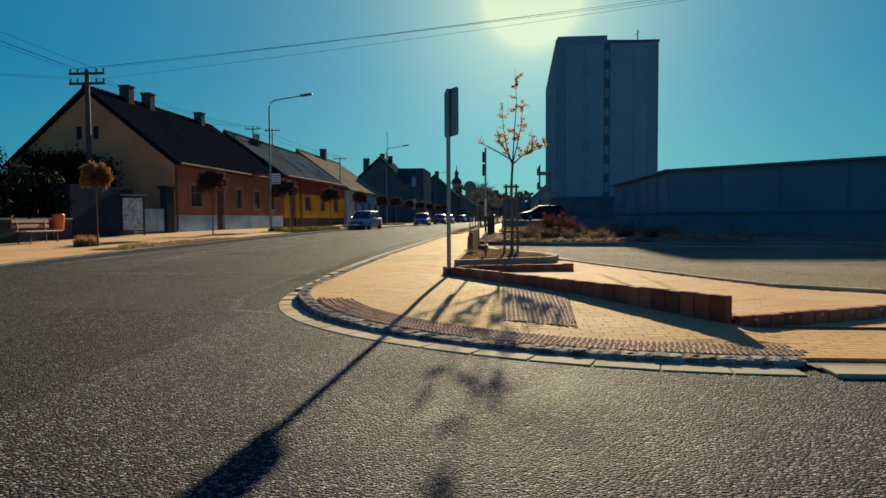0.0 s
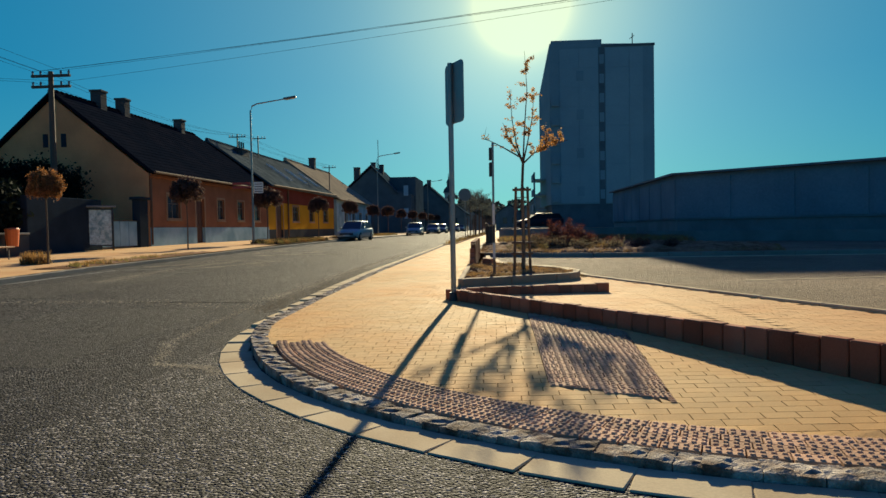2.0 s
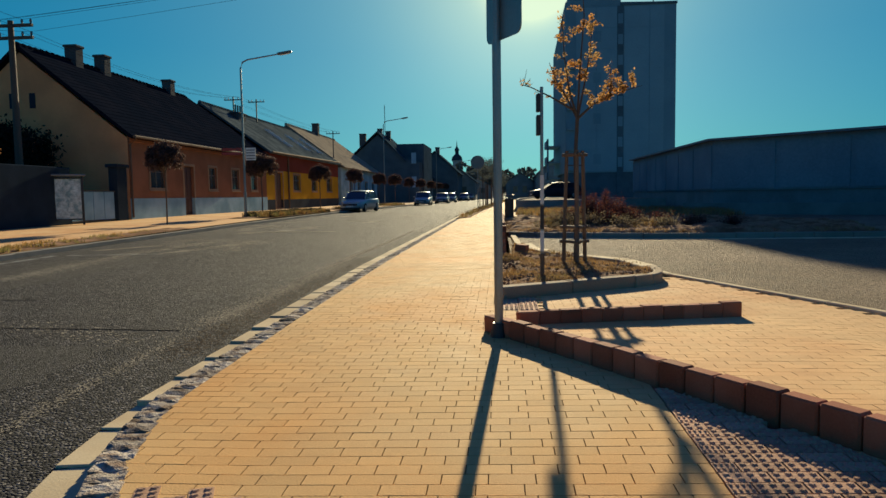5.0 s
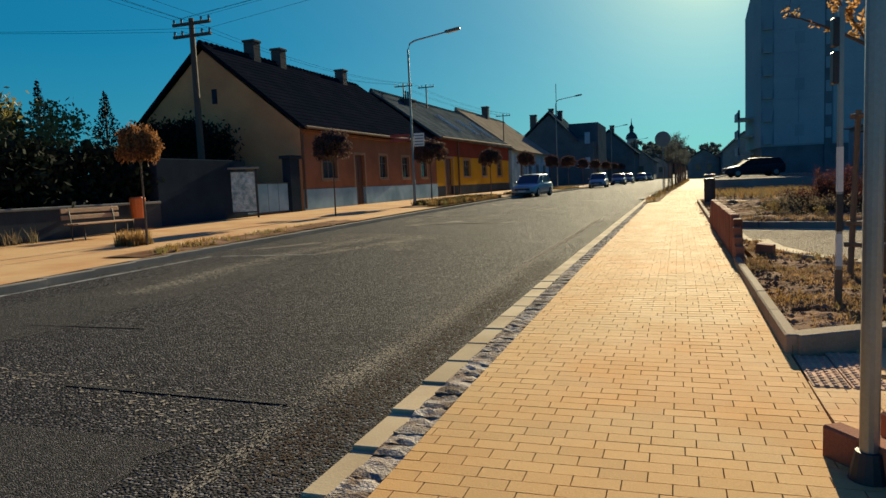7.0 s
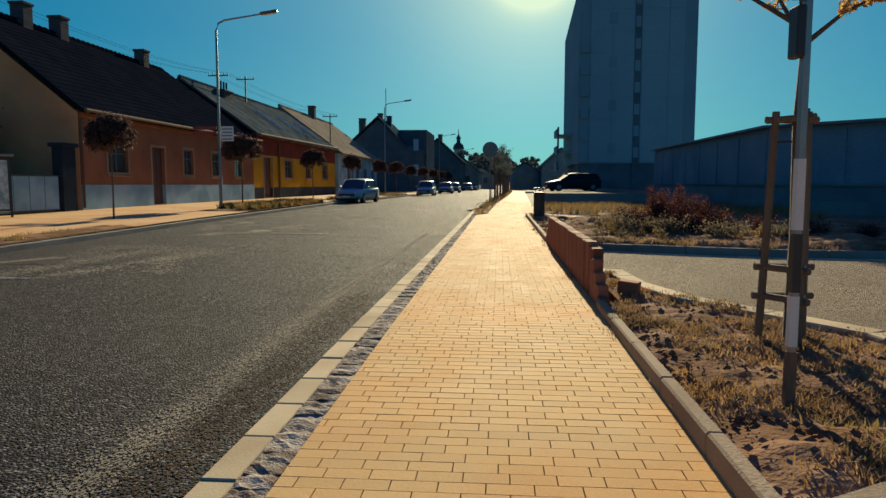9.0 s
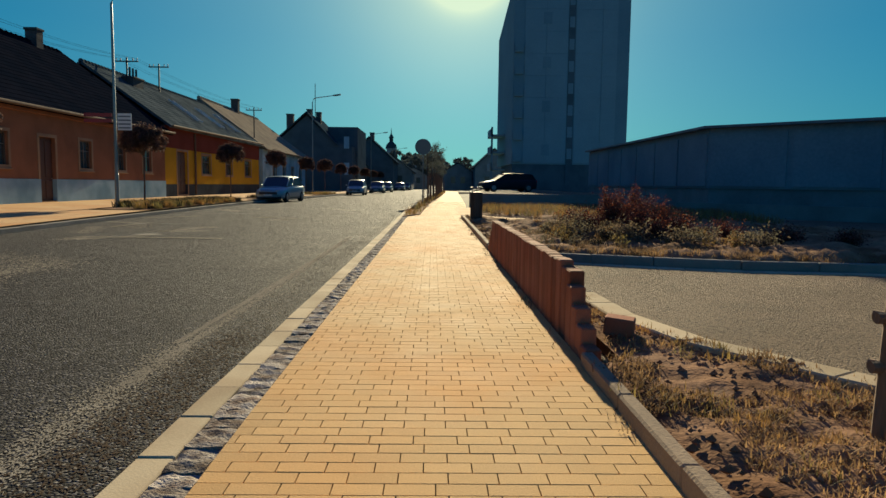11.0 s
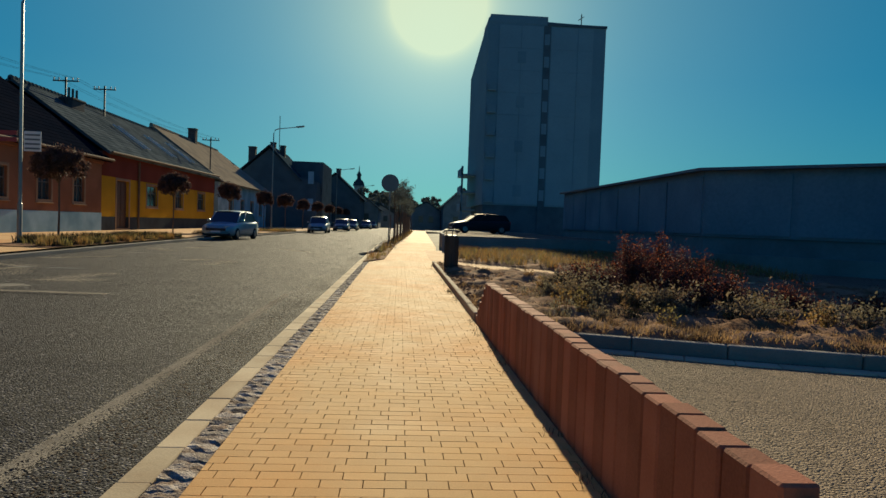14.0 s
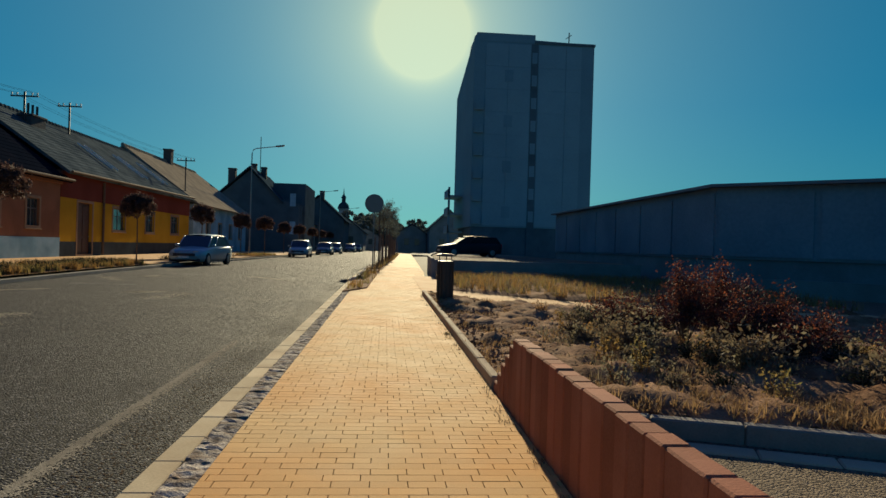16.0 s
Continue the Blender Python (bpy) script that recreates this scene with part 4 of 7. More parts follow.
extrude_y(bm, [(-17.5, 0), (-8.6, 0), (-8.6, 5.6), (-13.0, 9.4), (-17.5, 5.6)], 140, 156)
part("wall", bm, M["wall_haze"], h5)
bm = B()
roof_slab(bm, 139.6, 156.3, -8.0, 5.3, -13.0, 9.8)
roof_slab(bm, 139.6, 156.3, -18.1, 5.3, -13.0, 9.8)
part("roof", bm, M["roof_haze"], h5)
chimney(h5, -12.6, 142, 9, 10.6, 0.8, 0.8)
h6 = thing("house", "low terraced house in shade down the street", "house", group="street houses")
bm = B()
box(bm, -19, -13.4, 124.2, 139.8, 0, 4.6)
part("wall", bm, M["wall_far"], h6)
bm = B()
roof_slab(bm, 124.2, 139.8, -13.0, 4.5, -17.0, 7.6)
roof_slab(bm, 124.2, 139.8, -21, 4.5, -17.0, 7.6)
part("roof", bm, M["roof_haze"], h6)
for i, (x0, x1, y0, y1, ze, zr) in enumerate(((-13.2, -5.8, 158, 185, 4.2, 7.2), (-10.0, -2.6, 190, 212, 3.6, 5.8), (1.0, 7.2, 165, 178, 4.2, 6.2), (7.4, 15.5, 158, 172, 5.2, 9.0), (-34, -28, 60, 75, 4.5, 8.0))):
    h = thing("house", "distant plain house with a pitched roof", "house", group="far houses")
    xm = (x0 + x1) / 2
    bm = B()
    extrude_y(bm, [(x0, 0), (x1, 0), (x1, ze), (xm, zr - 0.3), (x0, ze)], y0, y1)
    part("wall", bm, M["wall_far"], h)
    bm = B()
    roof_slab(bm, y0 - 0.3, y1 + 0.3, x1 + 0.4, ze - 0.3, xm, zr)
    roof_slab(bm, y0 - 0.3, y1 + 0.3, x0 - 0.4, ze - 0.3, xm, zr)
    part("roof", bm, M["roof_haze"], h)
    for wx in (x0 + (x1 - x0) * 0.25, x0 + (x1 - x0) * 0.6):
        bm = B()
        box(bm, wx, wx + 1.0, y0 - 0.04, y0 + 0.02, 1.6, 3.0)
        part("window", bm, M["glass"], h)
church = thing("church", "distant church tower with a pointed dark spire", "church")
bm = B()
box(bm, -20.5, -17.0, 300, 303.5, 0, 16)
box(bm, -20.8, -16.7, 299.7, 303.8, 15.6, 16.1)
part("belfry", bm, M["stone"], church)
bm = B()
tube(bm, [(-18.75, 301.75, z) for z in (16.0, 16.6, 17.6, 18.6, 18.7, 20.2, 20.3, 21.0, 22.0, 24.4)], [2.5, 2.3, 2.0, 1.0, 0.8, 0.8, 1.1, 0.8, 0.25, 0.05], 8)
part("spire", bm, M["roof_haze"], church, "slate onion cap with a lantern")
bm = B()
extrude_y(bm, [(-17, 0), (-3, 0), (-3, 8), (-10, 13), (-17, 8)], 301, 320)
part("nave", bm, M["stone"], church)

# ---- tower block and hall ----
tower = thing("apartment_tower", "tall grey panel apartment block in shade with a slanted attic edge", "apartment block")
TY = 101.3


def front(name, outline, y0, y1, material, label=""):
    bm = B()
    extrude_y(bm, outline, y0, y1)
    return part(name, bm, material, tower, label)


bm = B()
outline = [(8.5, TY), (22.95, TY), (22.95, TY + 14), (7.95, TY + 14)]
low = [bm.verts.new((x, y, 3.9)) for x, y in outline]
top = [bm.verts.new((x, y, z)) for (x, y), z in zip(outline, (26.5, 26.1, 26.1, 21.9))]
bm.faces.new((top[0], top[1], top[2]))
bm.faces.new((top[0], top[2], top[3]))
bm.faces.new(low[::-1])
for i in range(4):
    bm.faces.new((low[i], low[(i + 1) % 4], top[(i + 1) % 4], top[i]))
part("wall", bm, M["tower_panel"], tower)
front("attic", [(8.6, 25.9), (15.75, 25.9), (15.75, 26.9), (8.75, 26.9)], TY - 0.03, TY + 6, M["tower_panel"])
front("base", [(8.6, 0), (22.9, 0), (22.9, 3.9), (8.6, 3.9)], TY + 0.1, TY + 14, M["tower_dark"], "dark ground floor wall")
# darker bare wall left of the panels stands in for side-face shade
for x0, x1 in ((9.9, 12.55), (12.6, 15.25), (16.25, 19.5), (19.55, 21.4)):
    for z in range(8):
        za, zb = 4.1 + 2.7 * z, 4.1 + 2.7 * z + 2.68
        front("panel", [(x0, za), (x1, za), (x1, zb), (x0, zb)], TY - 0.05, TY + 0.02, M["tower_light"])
front("stair_recess", [(15.32, 0.5), (16.15, 0.5), (16.15, 25.8), (15.32, 25.8)], TY - 0.02, TY + 0.02, M["tower_dark"])
for z in range(8):
    front("stair_window", [(15.42, 4.6 + 2.7 * z), (16.05, 4.6 + 2.7 * z), (16.05, 5.9 + 2.7 * z), (15.42, 5.9 + 2.7 * z)], TY - 0.06, TY, M["tower_panel"])
for z in range(4):
    front("window", [(12.2, 5.0 + 5.4 * z), (13.2, 5.0 + 5.4 * z), (13.2, 6.4 + 5.4 * z), (12.2, 6.4 + 5.4 * z)], TY - 0.09, TY - 0.03, M["tower_panel"])
for z in range(6):
    b = front("balcony", [(8.7, 4.2 + 2.7 * z), (9.7, 4.2 + 2.7 * z), (9.7, 4.35 + 2.7 * z), (8.7, 4.35 + 2.7 * z)], TY - 0.35, TY, M["tower_light"])
    bm = B()
    box(bm, 8.7, 9.7, TY - 0.38, TY - 0.34, 4.35 + 2.7 * z, 5.25 + 2.7 * z)
    part("railing", bm, M["tower_panel"], b)
for z in range(3):
    b = front("balcony", [(6.4, 3.2 + 2.3 * z), (8.3, 3.2 + 2.3 * z), (8.3, 3.4 + 2.3 * z), (6.4, 3.4 + 2.3 * z)], TY + 6, TY + 12, M["tower_light"])
    bm = B()
    box(bm, 6.4, 6.5, TY + 6, TY + 12, 3.4 + 2.3 * z, 4.2 + 2.3 * z)
    part("railing", bm, M["tower_light"], b)
front("stair_shaft", [(6.4, 0), (6.65, 0), (6.65, 9.0), (6.4, 9.0)], TY + 6, TY + 6.3, M["tower_panel"])
bm = B()
tube(bm, [(20.6, TY + 3, 26), (20.6, TY + 3, 28.4)], 0.07, 5)
tube(bm, [(20.2, TY + 3, 27.6), (20.9, TY + 3, 28.1)], 0.05, 5)
part("aerial", bm, M["darksteel"], tower)
bm = B()
tube(bm, [(16.3, TY + 3, 26), (16.3, TY + 3, 26.9)], 0.25, 8)
part("vent", bm, M["darksteel"], tower)
front("parapet", [(15.7, 25.85), (23.05, 25.85), (23.05, 26.15), (15.7, 26.15)], TY - 0.12, TY + 14.1, M["tower_dark"])

hall = thing("hall", "long low dark hall with panelled walls and a thin roof edge", "hall")
HALL = [(13.3, 79.0), (11.6, 46.8), (22.0, 37.0), (46.0, 31.0), (46.0, 79.0)]
htop = lambda x, y: 4.05 if y < 50 else 4.05 + 0.45 * (y - 50) / 29
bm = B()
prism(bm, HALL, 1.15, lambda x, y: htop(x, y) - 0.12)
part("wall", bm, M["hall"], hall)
bm = B()
prism(bm, [(x + (0.08 if x < 40 else 0), y + 0.05) for x, y in HALL], -0.4, 1.15)
part("plinth", bm, M["hall_dark"], hall)
bm = B()
prism(bm, [(12.9, 79.3), (11.25, 46.6), (21.8, 36.6), (46.0, 30.6), (46.2, 79.3)], lambda x, y: htop(x, y) - 0.12, htop)
part("roof", bm, M["hall_dark"], hall)
for (ax, ay), (bx, by), n in (((13.3, 79.0), (11.6, 46.8), 7), ((11.6, 46.8), (22.0, 37.0), 4), ((22.0, 37.0), (46.0, 31.0), 7)):
    for i in range(n):
        p, q = Vector((ax + (bx - ax) * i / n, ay + (by - ay) * i / n)), Vector((ax + (bx - ax) * (i + 1) / n, ay + (by - ay) * (i + 1) / n))
        d = (q - p).normalized()
        o = Vector((d.y, -d.x)) if Vector((d.y, -d.x)).dot(Vector((-1, -1))) > 0 else Vector((-d.y, d.x))
        a, b = p + d * 0.12, q - d * 0.12
        bm = B()
        prism(bm, [tuple(a), tuple(b), tuple(b + o * 0.06), tuple(a + o * 0.06)], 1.25, lambda x, y: htop(x, y) - 0.35)
        bmesh.ops.recalc_face_normals(bm, faces=bm.faces[:])
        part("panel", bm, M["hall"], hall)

# ---- paving, kerbs and low walls ----


def inside(x, y, poly):
    odd = False
    for (ax, ay), (bx, by) in zip(poly, poly[1:] + poly[:1]):
        if (ay > y) != (by > y) and x < ax + (bx - ax) * (y - ay) / (by - ay):
            odd = not odd
    return odd


def paver_mesh(w, l, h=0.03):
    bm = B()
    vs = box(bm, -w / 2, w / 2, -l / 2, l / 2, -h, 0)
    for v in vs:
        if v.co.z < -0.001:
            continue
        v.co.x -= math.copysign(0.0013, v.co.x)
        v.co.y -= math.copysign(0.0013, v.co.y)
    return mesh_of("paver", bm, M["paver"])


def paver_field(name, cells, material, label, level=None, gap=0.0014):
    """Many pavers in one mesh: cells of (x0, x1, y0, y1, z), and the far edge's x0, x1 where it is cut aslant."""
    verts, faces = [], []
    rnd = random.Random(5)
    for x0, x1, y0, y1, z, *cut in cells:
        g, t = gap, 0.0013
        u0, u1 = cut or (x0, x1)
        zz = z + rnd.uniform(-0.0006, 0.0006)
        i = len(verts)
        tilt = rnd.uniform(-0.0005, 0.0005)
        for inset, h in ((0, -0.03), (t, 0)):
            e = g + inset
            for k, (x, y) in enumerate(((x0 + e, y0 + e), (max(x1 - e, x0 + e), y0 + e), (max(u1 - e, u0 + e), y1 - e), (u0 + e, y1 - e))):
                verts.append((x, y, (zz - z + level(x, y) if level else zz) + h + (tilt if k < 2 else -tilt)))
        faces.append((i + 4, i + 5, i + 6, i + 7))
        for a in range(4):
            faces.append((i + a, i + (a + 1) % 4, i + 4 + (a + 1) % 4, i + 4 + a))
    return tagged(cloud(name, verts, faces, material), label, kind="stuff")


PATCH = [(0.555, 11.25), (1.39, 9.5), (1.29, 7.38), (0.55, 7.78)]


def patch_span(y):
    """Where a line across the patch of studded tiles enters and leaves it."""
    xs = [ax + (bx - ax) * (y - ay) / (by - ay) for (ax, ay), (bx, by) in zip(PATCH, PATCH[1:] + PATCH[:1]) if (ay > y) != (by > y)]
    return (min(xs), max(xs)) if xs else (9.0, 9.0)


cells, picked = [], []
rnd = random.Random(3)
j = 0
y = 6.15
while y < 62:
    yc = y + 0.05
    band = 0.90 if yc < 9.35 else pave_from(yc)
    ends = []
    for yy in (y, y + 0.1):
        a = CX if yy < CY - (AY - 0.90) else in_x(yy, band)
        ends.append((a, side_right(yy) if yc > 39 else min(side_right(yy) if yc > 7.5 else 40.0, 6.6), *patch_span(min(max(yy, 7.39), 11.24) if 7.39 < yc < 11.24 else yy)))
    (a0, b0, p0, q0), (a1, b1, p1, q1) = ends
    x = min(a0, a1) - 0.2 + ((j % 2) * 0.1 + (0.05 if j % 5 == 3 else 0)) - (min(a0, a1) % 0.2)
    while x < max(b0, b1):
        if x >= a0 and x >= a1 and x + 0.2 <= min(b0, b1) and 15.55 < yc < 18.85:
            picked.append((x + 0.1, yc))
        else:
            for l0, r0, l1, r1 in ((a0, min(b0, p0), a1, min(b1, p1)), (max(q0, a0), b0, max(q1, a1), b1)) if 7.39 < yc < 11.24 else ((a0, b0, a1, b1),):
                c0, d0, c1, d1 = max(x, l0), min(x + 0.2, r0), max(x, l1), min(x + 0.2, r1)
                if max(d0 - c0, d1 - c1) > 0.015:
                    c0, c1 = min(c0, d0), min(c1, d1)
                    if x + 0.2 < l0:
                        c0 = d0 = x + 0.2
                    if x + 0.2 < l1:
                        c1 = d1 = x + 0.2
                    if x > r0:
                        c0 = d0 = x
                    if x > r1:
                        c1 = d1 = x
                    cells.append((c0, d0, y, y + 0.1, z_side(yc), c1, d1))
        x += 0.2
    y += 0.1
    j += 1
walk_pave = paver_field("paving", cells, M["paver"], "orange concrete block paving laid in running bond, worn and dusty", z_pave)
pv = paver_mesh(0.1972, 0.0972)
paving_near = thing("block_paving", "stretch of orange concrete paving blocks in running bond", "paving")
paving_near["kind"] = "structure"
for x, y in picked[:300]:
    ob = new("paver", pv)
    ob.parent = paving_near
    ob.matrix_basis = pose(x, y, z_side(y) + rnd.uniform(-0.0006, 0.0006), rnd.uniform(-0.4, 0.4), rnd.uniform(-0.15, 0.15), rnd.uniform(-0.3, 0.3))
if picked[300:]:
    paver_field("paving_rest", [(x - 0.1, x + 0.1, y - 0.05, y + 0.05, z_side(y)) for x, y in picked[300:]], M["paver"], "orange concrete block paving laid in running bond")
cells, apron = [], []
y, j = 7.5, 0
while y < 16.2:
    x = -0.6 + (j % 2) * 0.1
    while x < 7.4:
        if inside(x + 0.1, y + 0.05, APRON):
            apron.append((x, x + 0.2, y, y + 0.1, -0.178))
        elif -0.36 < x + 0.1 < 0.05 and 13.55 < y + 0.05 < 14.7:
            pass
        elif inside(x + 0.1, y + 0.05, PLAZA) and not inside(x + 0.1, y + 0.05, [(-0.36, 14.3), (1.5, 15.42), (1.75, 16), (-0.36, 18)]):
            c = max(x, -0.365) if y > 12.65 else max(x, arm_x(y) + 0.03)
            if x + 0.2 - c > 0.03:
                cells.append((c, x + 0.2, y, y + 0.1, z_plaza(x + 0.1, y + 0.05)))
        x += 0.2
    y += 0.1
    j += 1
paver_field("plaza_paving", cells, M["plaza"], "pale orange block paving of the corner place, dusty and matt", z_plaza, 0.0008)
paver_field("apron_paving", apron, M["paver"], "orange block paving before the low step")

# tactile tiles with rows of blunt studs
bm = B()
vs = box(bm, -0.0955, 0.0955, -0.0455, 0.0455, -0.03, 0.0)
for ix in range(4):
    for iy in range(2):
        cx, cy = -0.0727 + 0.0485 * ix, -0.024 + 0.048 * iy
        lo = [bm.verts.new((cx + 0.017 * math.cos(math.pi * (k + 0.5) / 3), cy + 0.017 * math.sin(math.pi * (k + 0.5) / 3), 0.0)) for k in range(6)]
        hi = [bm.verts.new((cx + 0.011 * math.cos(math.pi * (k + 0.5) / 3), cy + 0.011 * math.sin(math.pi * (k + 0.5) / 3), 0.0075)) for k in range(6)]
        bm.faces.new(hi)
        for k in range(6):
            bm.faces.new((lo[k], lo[(k + 1) % 6], hi[(k + 1) % 6], hi[k]))
tact = mesh_of("tactile_tile", bm, M["tactile"])
tactile = thing("tactile_paving", "dark red studded warning tiles at the crossing", "tactile paving")
tactile["kind"] = "structure"


def lay(mesh, name, parent, x, y, z, turn=0.0, tip=0.0):
    ob = new(name, mesh)
    ob.parent = parent
    ob.matrix_basis = pose(x, y, z, tip, 0, turn)
    return ob


j, y = 0, 7.35
while y < 11.3:
    p, q = patch_span(y + 0.05)
    q = min(q, arm_x(y + 0.05) - 0.12)
    x = p - (j % 2) * 0.1
    while q > p and x < q:
        c, d = max(x, p), min(x + 0.2, q)
        if d - c > 0.02:
            cx, cy = (c + d) / 2, y + 0.05
            shape = tact
            if x < p or x + 0.2 > q:
                (pa, qa), (pb, qb) = patch_span(max(y, 7.39)), patch_span(min(y + 0.1, 11.24))
                shape = tact.copy()
                for v in shape.vertices:
                    k = (v.co.y + 0.05) / 0.1
                    lo = pa + (pb - pa) * k if x < p else x
                    hi = qa + (qb - qa) * k if x + 0.2 > q else x + 0.2
                    v.co.x = (lo + (hi - lo) * (v.co.x + 0.1) / 0.2 - cx) * 0.2 / (d - c)
            ob = lay(shape, "tile", tactile, cx, cy, 0)
            ob.matrix_basis = pose(cx, cy, z_pave(cx, cy) + 0.004, math.degrees(math.atan((z_pave(cx, cy + 0.05) - z_pave(cx, cy - 0.05)) / 0.1)), -math.degrees(math.atan((z_pave(cx + 0.1, cy) - z_pave(cx - 0.1, cy)) / 0.2)), 0) @ Matrix.Diagonal(((d - c) / 0.2, 1, 1, 1))
        x += 0.2
    y += 0.1
    j += 1
for i in range(10):
    for x in (-0.26, -0.06):
        if 13.63 + 0.1 * i > 14.22 + 0.6 * (x + 0.36):
            continue
        lay(tact, "tile", tactile, x, 13.63 + 0.1 * i, z_plaza(x, 13.63 + 0.1 * i) + 0.004)
for r in range(4):
    d = 0.565 + 0.112 * r
    a, b = AX - d, AY - d
    ang = math.asin((CY - 9.42) / b) + (r % 2) * 0.1 / a
    while ang < math.pi / 2 + 0.02:
        x, y = CX - a * math.cos(ang), CY - b * math.sin(ang)
        tx, ty = a * math.sin(ang), -b * math.cos(ang)
        speed = math.hypot(tx, ty)
        ob = lay(tact, "tile", tactile, x, y, 0)
        ob.matrix_basis = pose(x, y, z_side(y) + 0.004, 0, 0, math.degrees(math.atan2(ty, tx))) @ Matrix.Diagonal((1, 1.12, 1, 1))
        ang += 0.2 / speed

# kerb stones


def stone(l, w, h, bevel=0.006):
    bm = B()
    box(bm, -l / 2, l / 2, -w / 2, w / 2, -h, 0, bevel)
    return mesh_of("kerb_stone", bm, M["kerb"])


kerb = thing("kerb", "row of pale concrete kerb stones between road and footway", "kerb")
kerb["kind"] = "structure"
st = stone(0.494, 0.16, 0.22)
y = CY + 0.25
while y < 70:
    zz = lerp(y, ((10.8, z_near(10.8) + 0.03), (13.5, z_side(13.5) - 0.005))) if y < 13.5 else z_side(y) - 0.005
    lay(st, "kerb_stone", kerb, EDGE + 0.08 + bend(y), y, zz + rnd.uniform(-0.003, 0.003), 90 + rnd.uniform(-0.4, 0.4))
    y += 0.5
st = stone(0.50, 0.30, 0.2, 0.006)
ang = 0.03
while ang < math.pi / 2 - 0.02:
    w = 0.16 + 0.14 * min(1.0, ang / 0.35)
    a, b = AX - w / 2, AY - w / 2
    x, y = CX - a * math.cos(ang), CY - b * math.sin(ang)
    tx, ty = a * math.sin(ang), -b * math.cos(ang)
    lay(st, "kerb_stone", kerb, x, y, z_near(y) + 0.008, math.degrees(math.atan2(ty, tx)) + rnd.uniform(-0.5, 0.5)).scale.y = w / 0.30
    ang += 0.504 / math.hypot(tx, ty)
for i in range(12):
    lay(st, "kerb_stone", kerb, CX + 0.3 + 0.51 * i, CY - AY + 0.11, z_near(5.8) + 0.03 + min(0.07, 0.02 * i), 0)
bm = B()
for y in [70 + 2 * i for i in range(60)]:
    box(bm, EDGE + bend(y), EDGE + 0.16 + bend(y), y, y + 2, -0.2, -0.005)
part("far_stones", bm, M["kerb"], kerb, kind="stuff")

# rough granite strip behind the kerb


def rough_stone(seed):
    r = random.Random(seed)
    bm = B()
    bmesh.ops.create_grid(bm, x_segments=3, y_segments=4, size=0.5)
    for v in bm.verts:
        edge = abs(v.co.x) > 0.49 or abs(v.co.y) > 0.49
        v.co = Vector((v.co.x * 0.128, v.co.y * 0.168, r.uniform(-0.007, 0.007) - (0.005 if edge else 0)))
    ext = bmesh.ops.extrude_edge_only(bm, edges=[e for e in bm.edges if e.is_boundary])
    for v in [g for g in ext["geom"] if isinstance(g, bmesh.types.BMVert)]:
        v.co.z = -0.1
    bmesh.ops.recalc_face_normals(bm, faces=bm.faces[:])
    return mesh_of("sett", bm, M["granite"])


setts = [rough_stone(i) for i in range(7)]
edging = thing("granite_edging", "narrow strip of rough split granite setts behind the kerb", "edging")
edging["kind"] = "structure"
y = CY + 0.06
while y < 46:
    lay(rnd.choice(setts), "sett", edging, EDGE + 0.25 + bend(y), y, z_side(y) + rnd.uniform(-0.006, 0.006), rnd.choice((90, 270)) + rnd.uniform(-4, 4))
    y += 0.127
ang = 0.02
while ang < math.pi / 2:
    d = 0.25 + 0.145 * min(1.0, ang / 0.35)
    a, b = AX - d, AY - d
    x, y = CX - a * math.cos(ang), CY - b * math.sin(ang)
    tx, ty = a * math.sin(ang), -b * math.cos(ang)
    lay(rnd.choice(setts), "sett", edging, x, y, z_side(y) + 0.004 + rnd.uniform(-0.004, 0.006), math.degrees(math.atan2(ty, tx)) + rnd.uniform(-4, 4))
    ang += 0.126 / math.hypot(tx, ty)
bm = B()
for y in [46 + 2 * i for i in range(70)]:
    box(bm, EDGE + 0.16 + bend(y), EDGE + 0.33 + bend(y), y, y + 2, -0.2, 0.0)
part("far_setts", bm, M["granite"], edging, kind="stuff")

# block walls of upright red concrete pieces


def block(l, w, h):
    bm = B()
    box(bm, -l / 2, l / 2, -w / 2, w / 2, -0.1, h, 0.009)
    return mesh_of("block", bm, M["redblock"])


wall_by_walk = thing("palisade_wall", "knee-high wall of upright red-brown concrete blocks stepped at its ends", "wall")
n = 48
for i in range(n):
    h = {0: 0.10, 1: 0.20, 2: 0.31, 3: 0.43, 4: 0.53, 5: 0.53}.get(i, {n - 1: 0.10, n - 2: 0.20, n - 3: 0.30, n - 4: 0.40, n - 5: 0.50}.get(i, 0.575))
    h += rnd.uniform(-0.006, 0.006)
    lay(block(0.112, 0.1615, h), "block", wall_by_walk, -0.312 + rnd.uniform(-0.006, 0.006) + (0.02 if i in (4, 5) else 0), 18.92 + 0.1655 * i, 0.0, rnd.uniform(-1.5, 1.5))
loose = thing("loose_block", "single red-brown concrete block lying beside the wall end", "block", m=pose(0.05, 19.55, 0.115, 0, 5, -20))
part("block", (lambda b: (box(b, -0.11, 0.11, -0.09, 0.09, -0.065, 0.065, 0.010), b)[1])(B()), M["redblock"], loose)


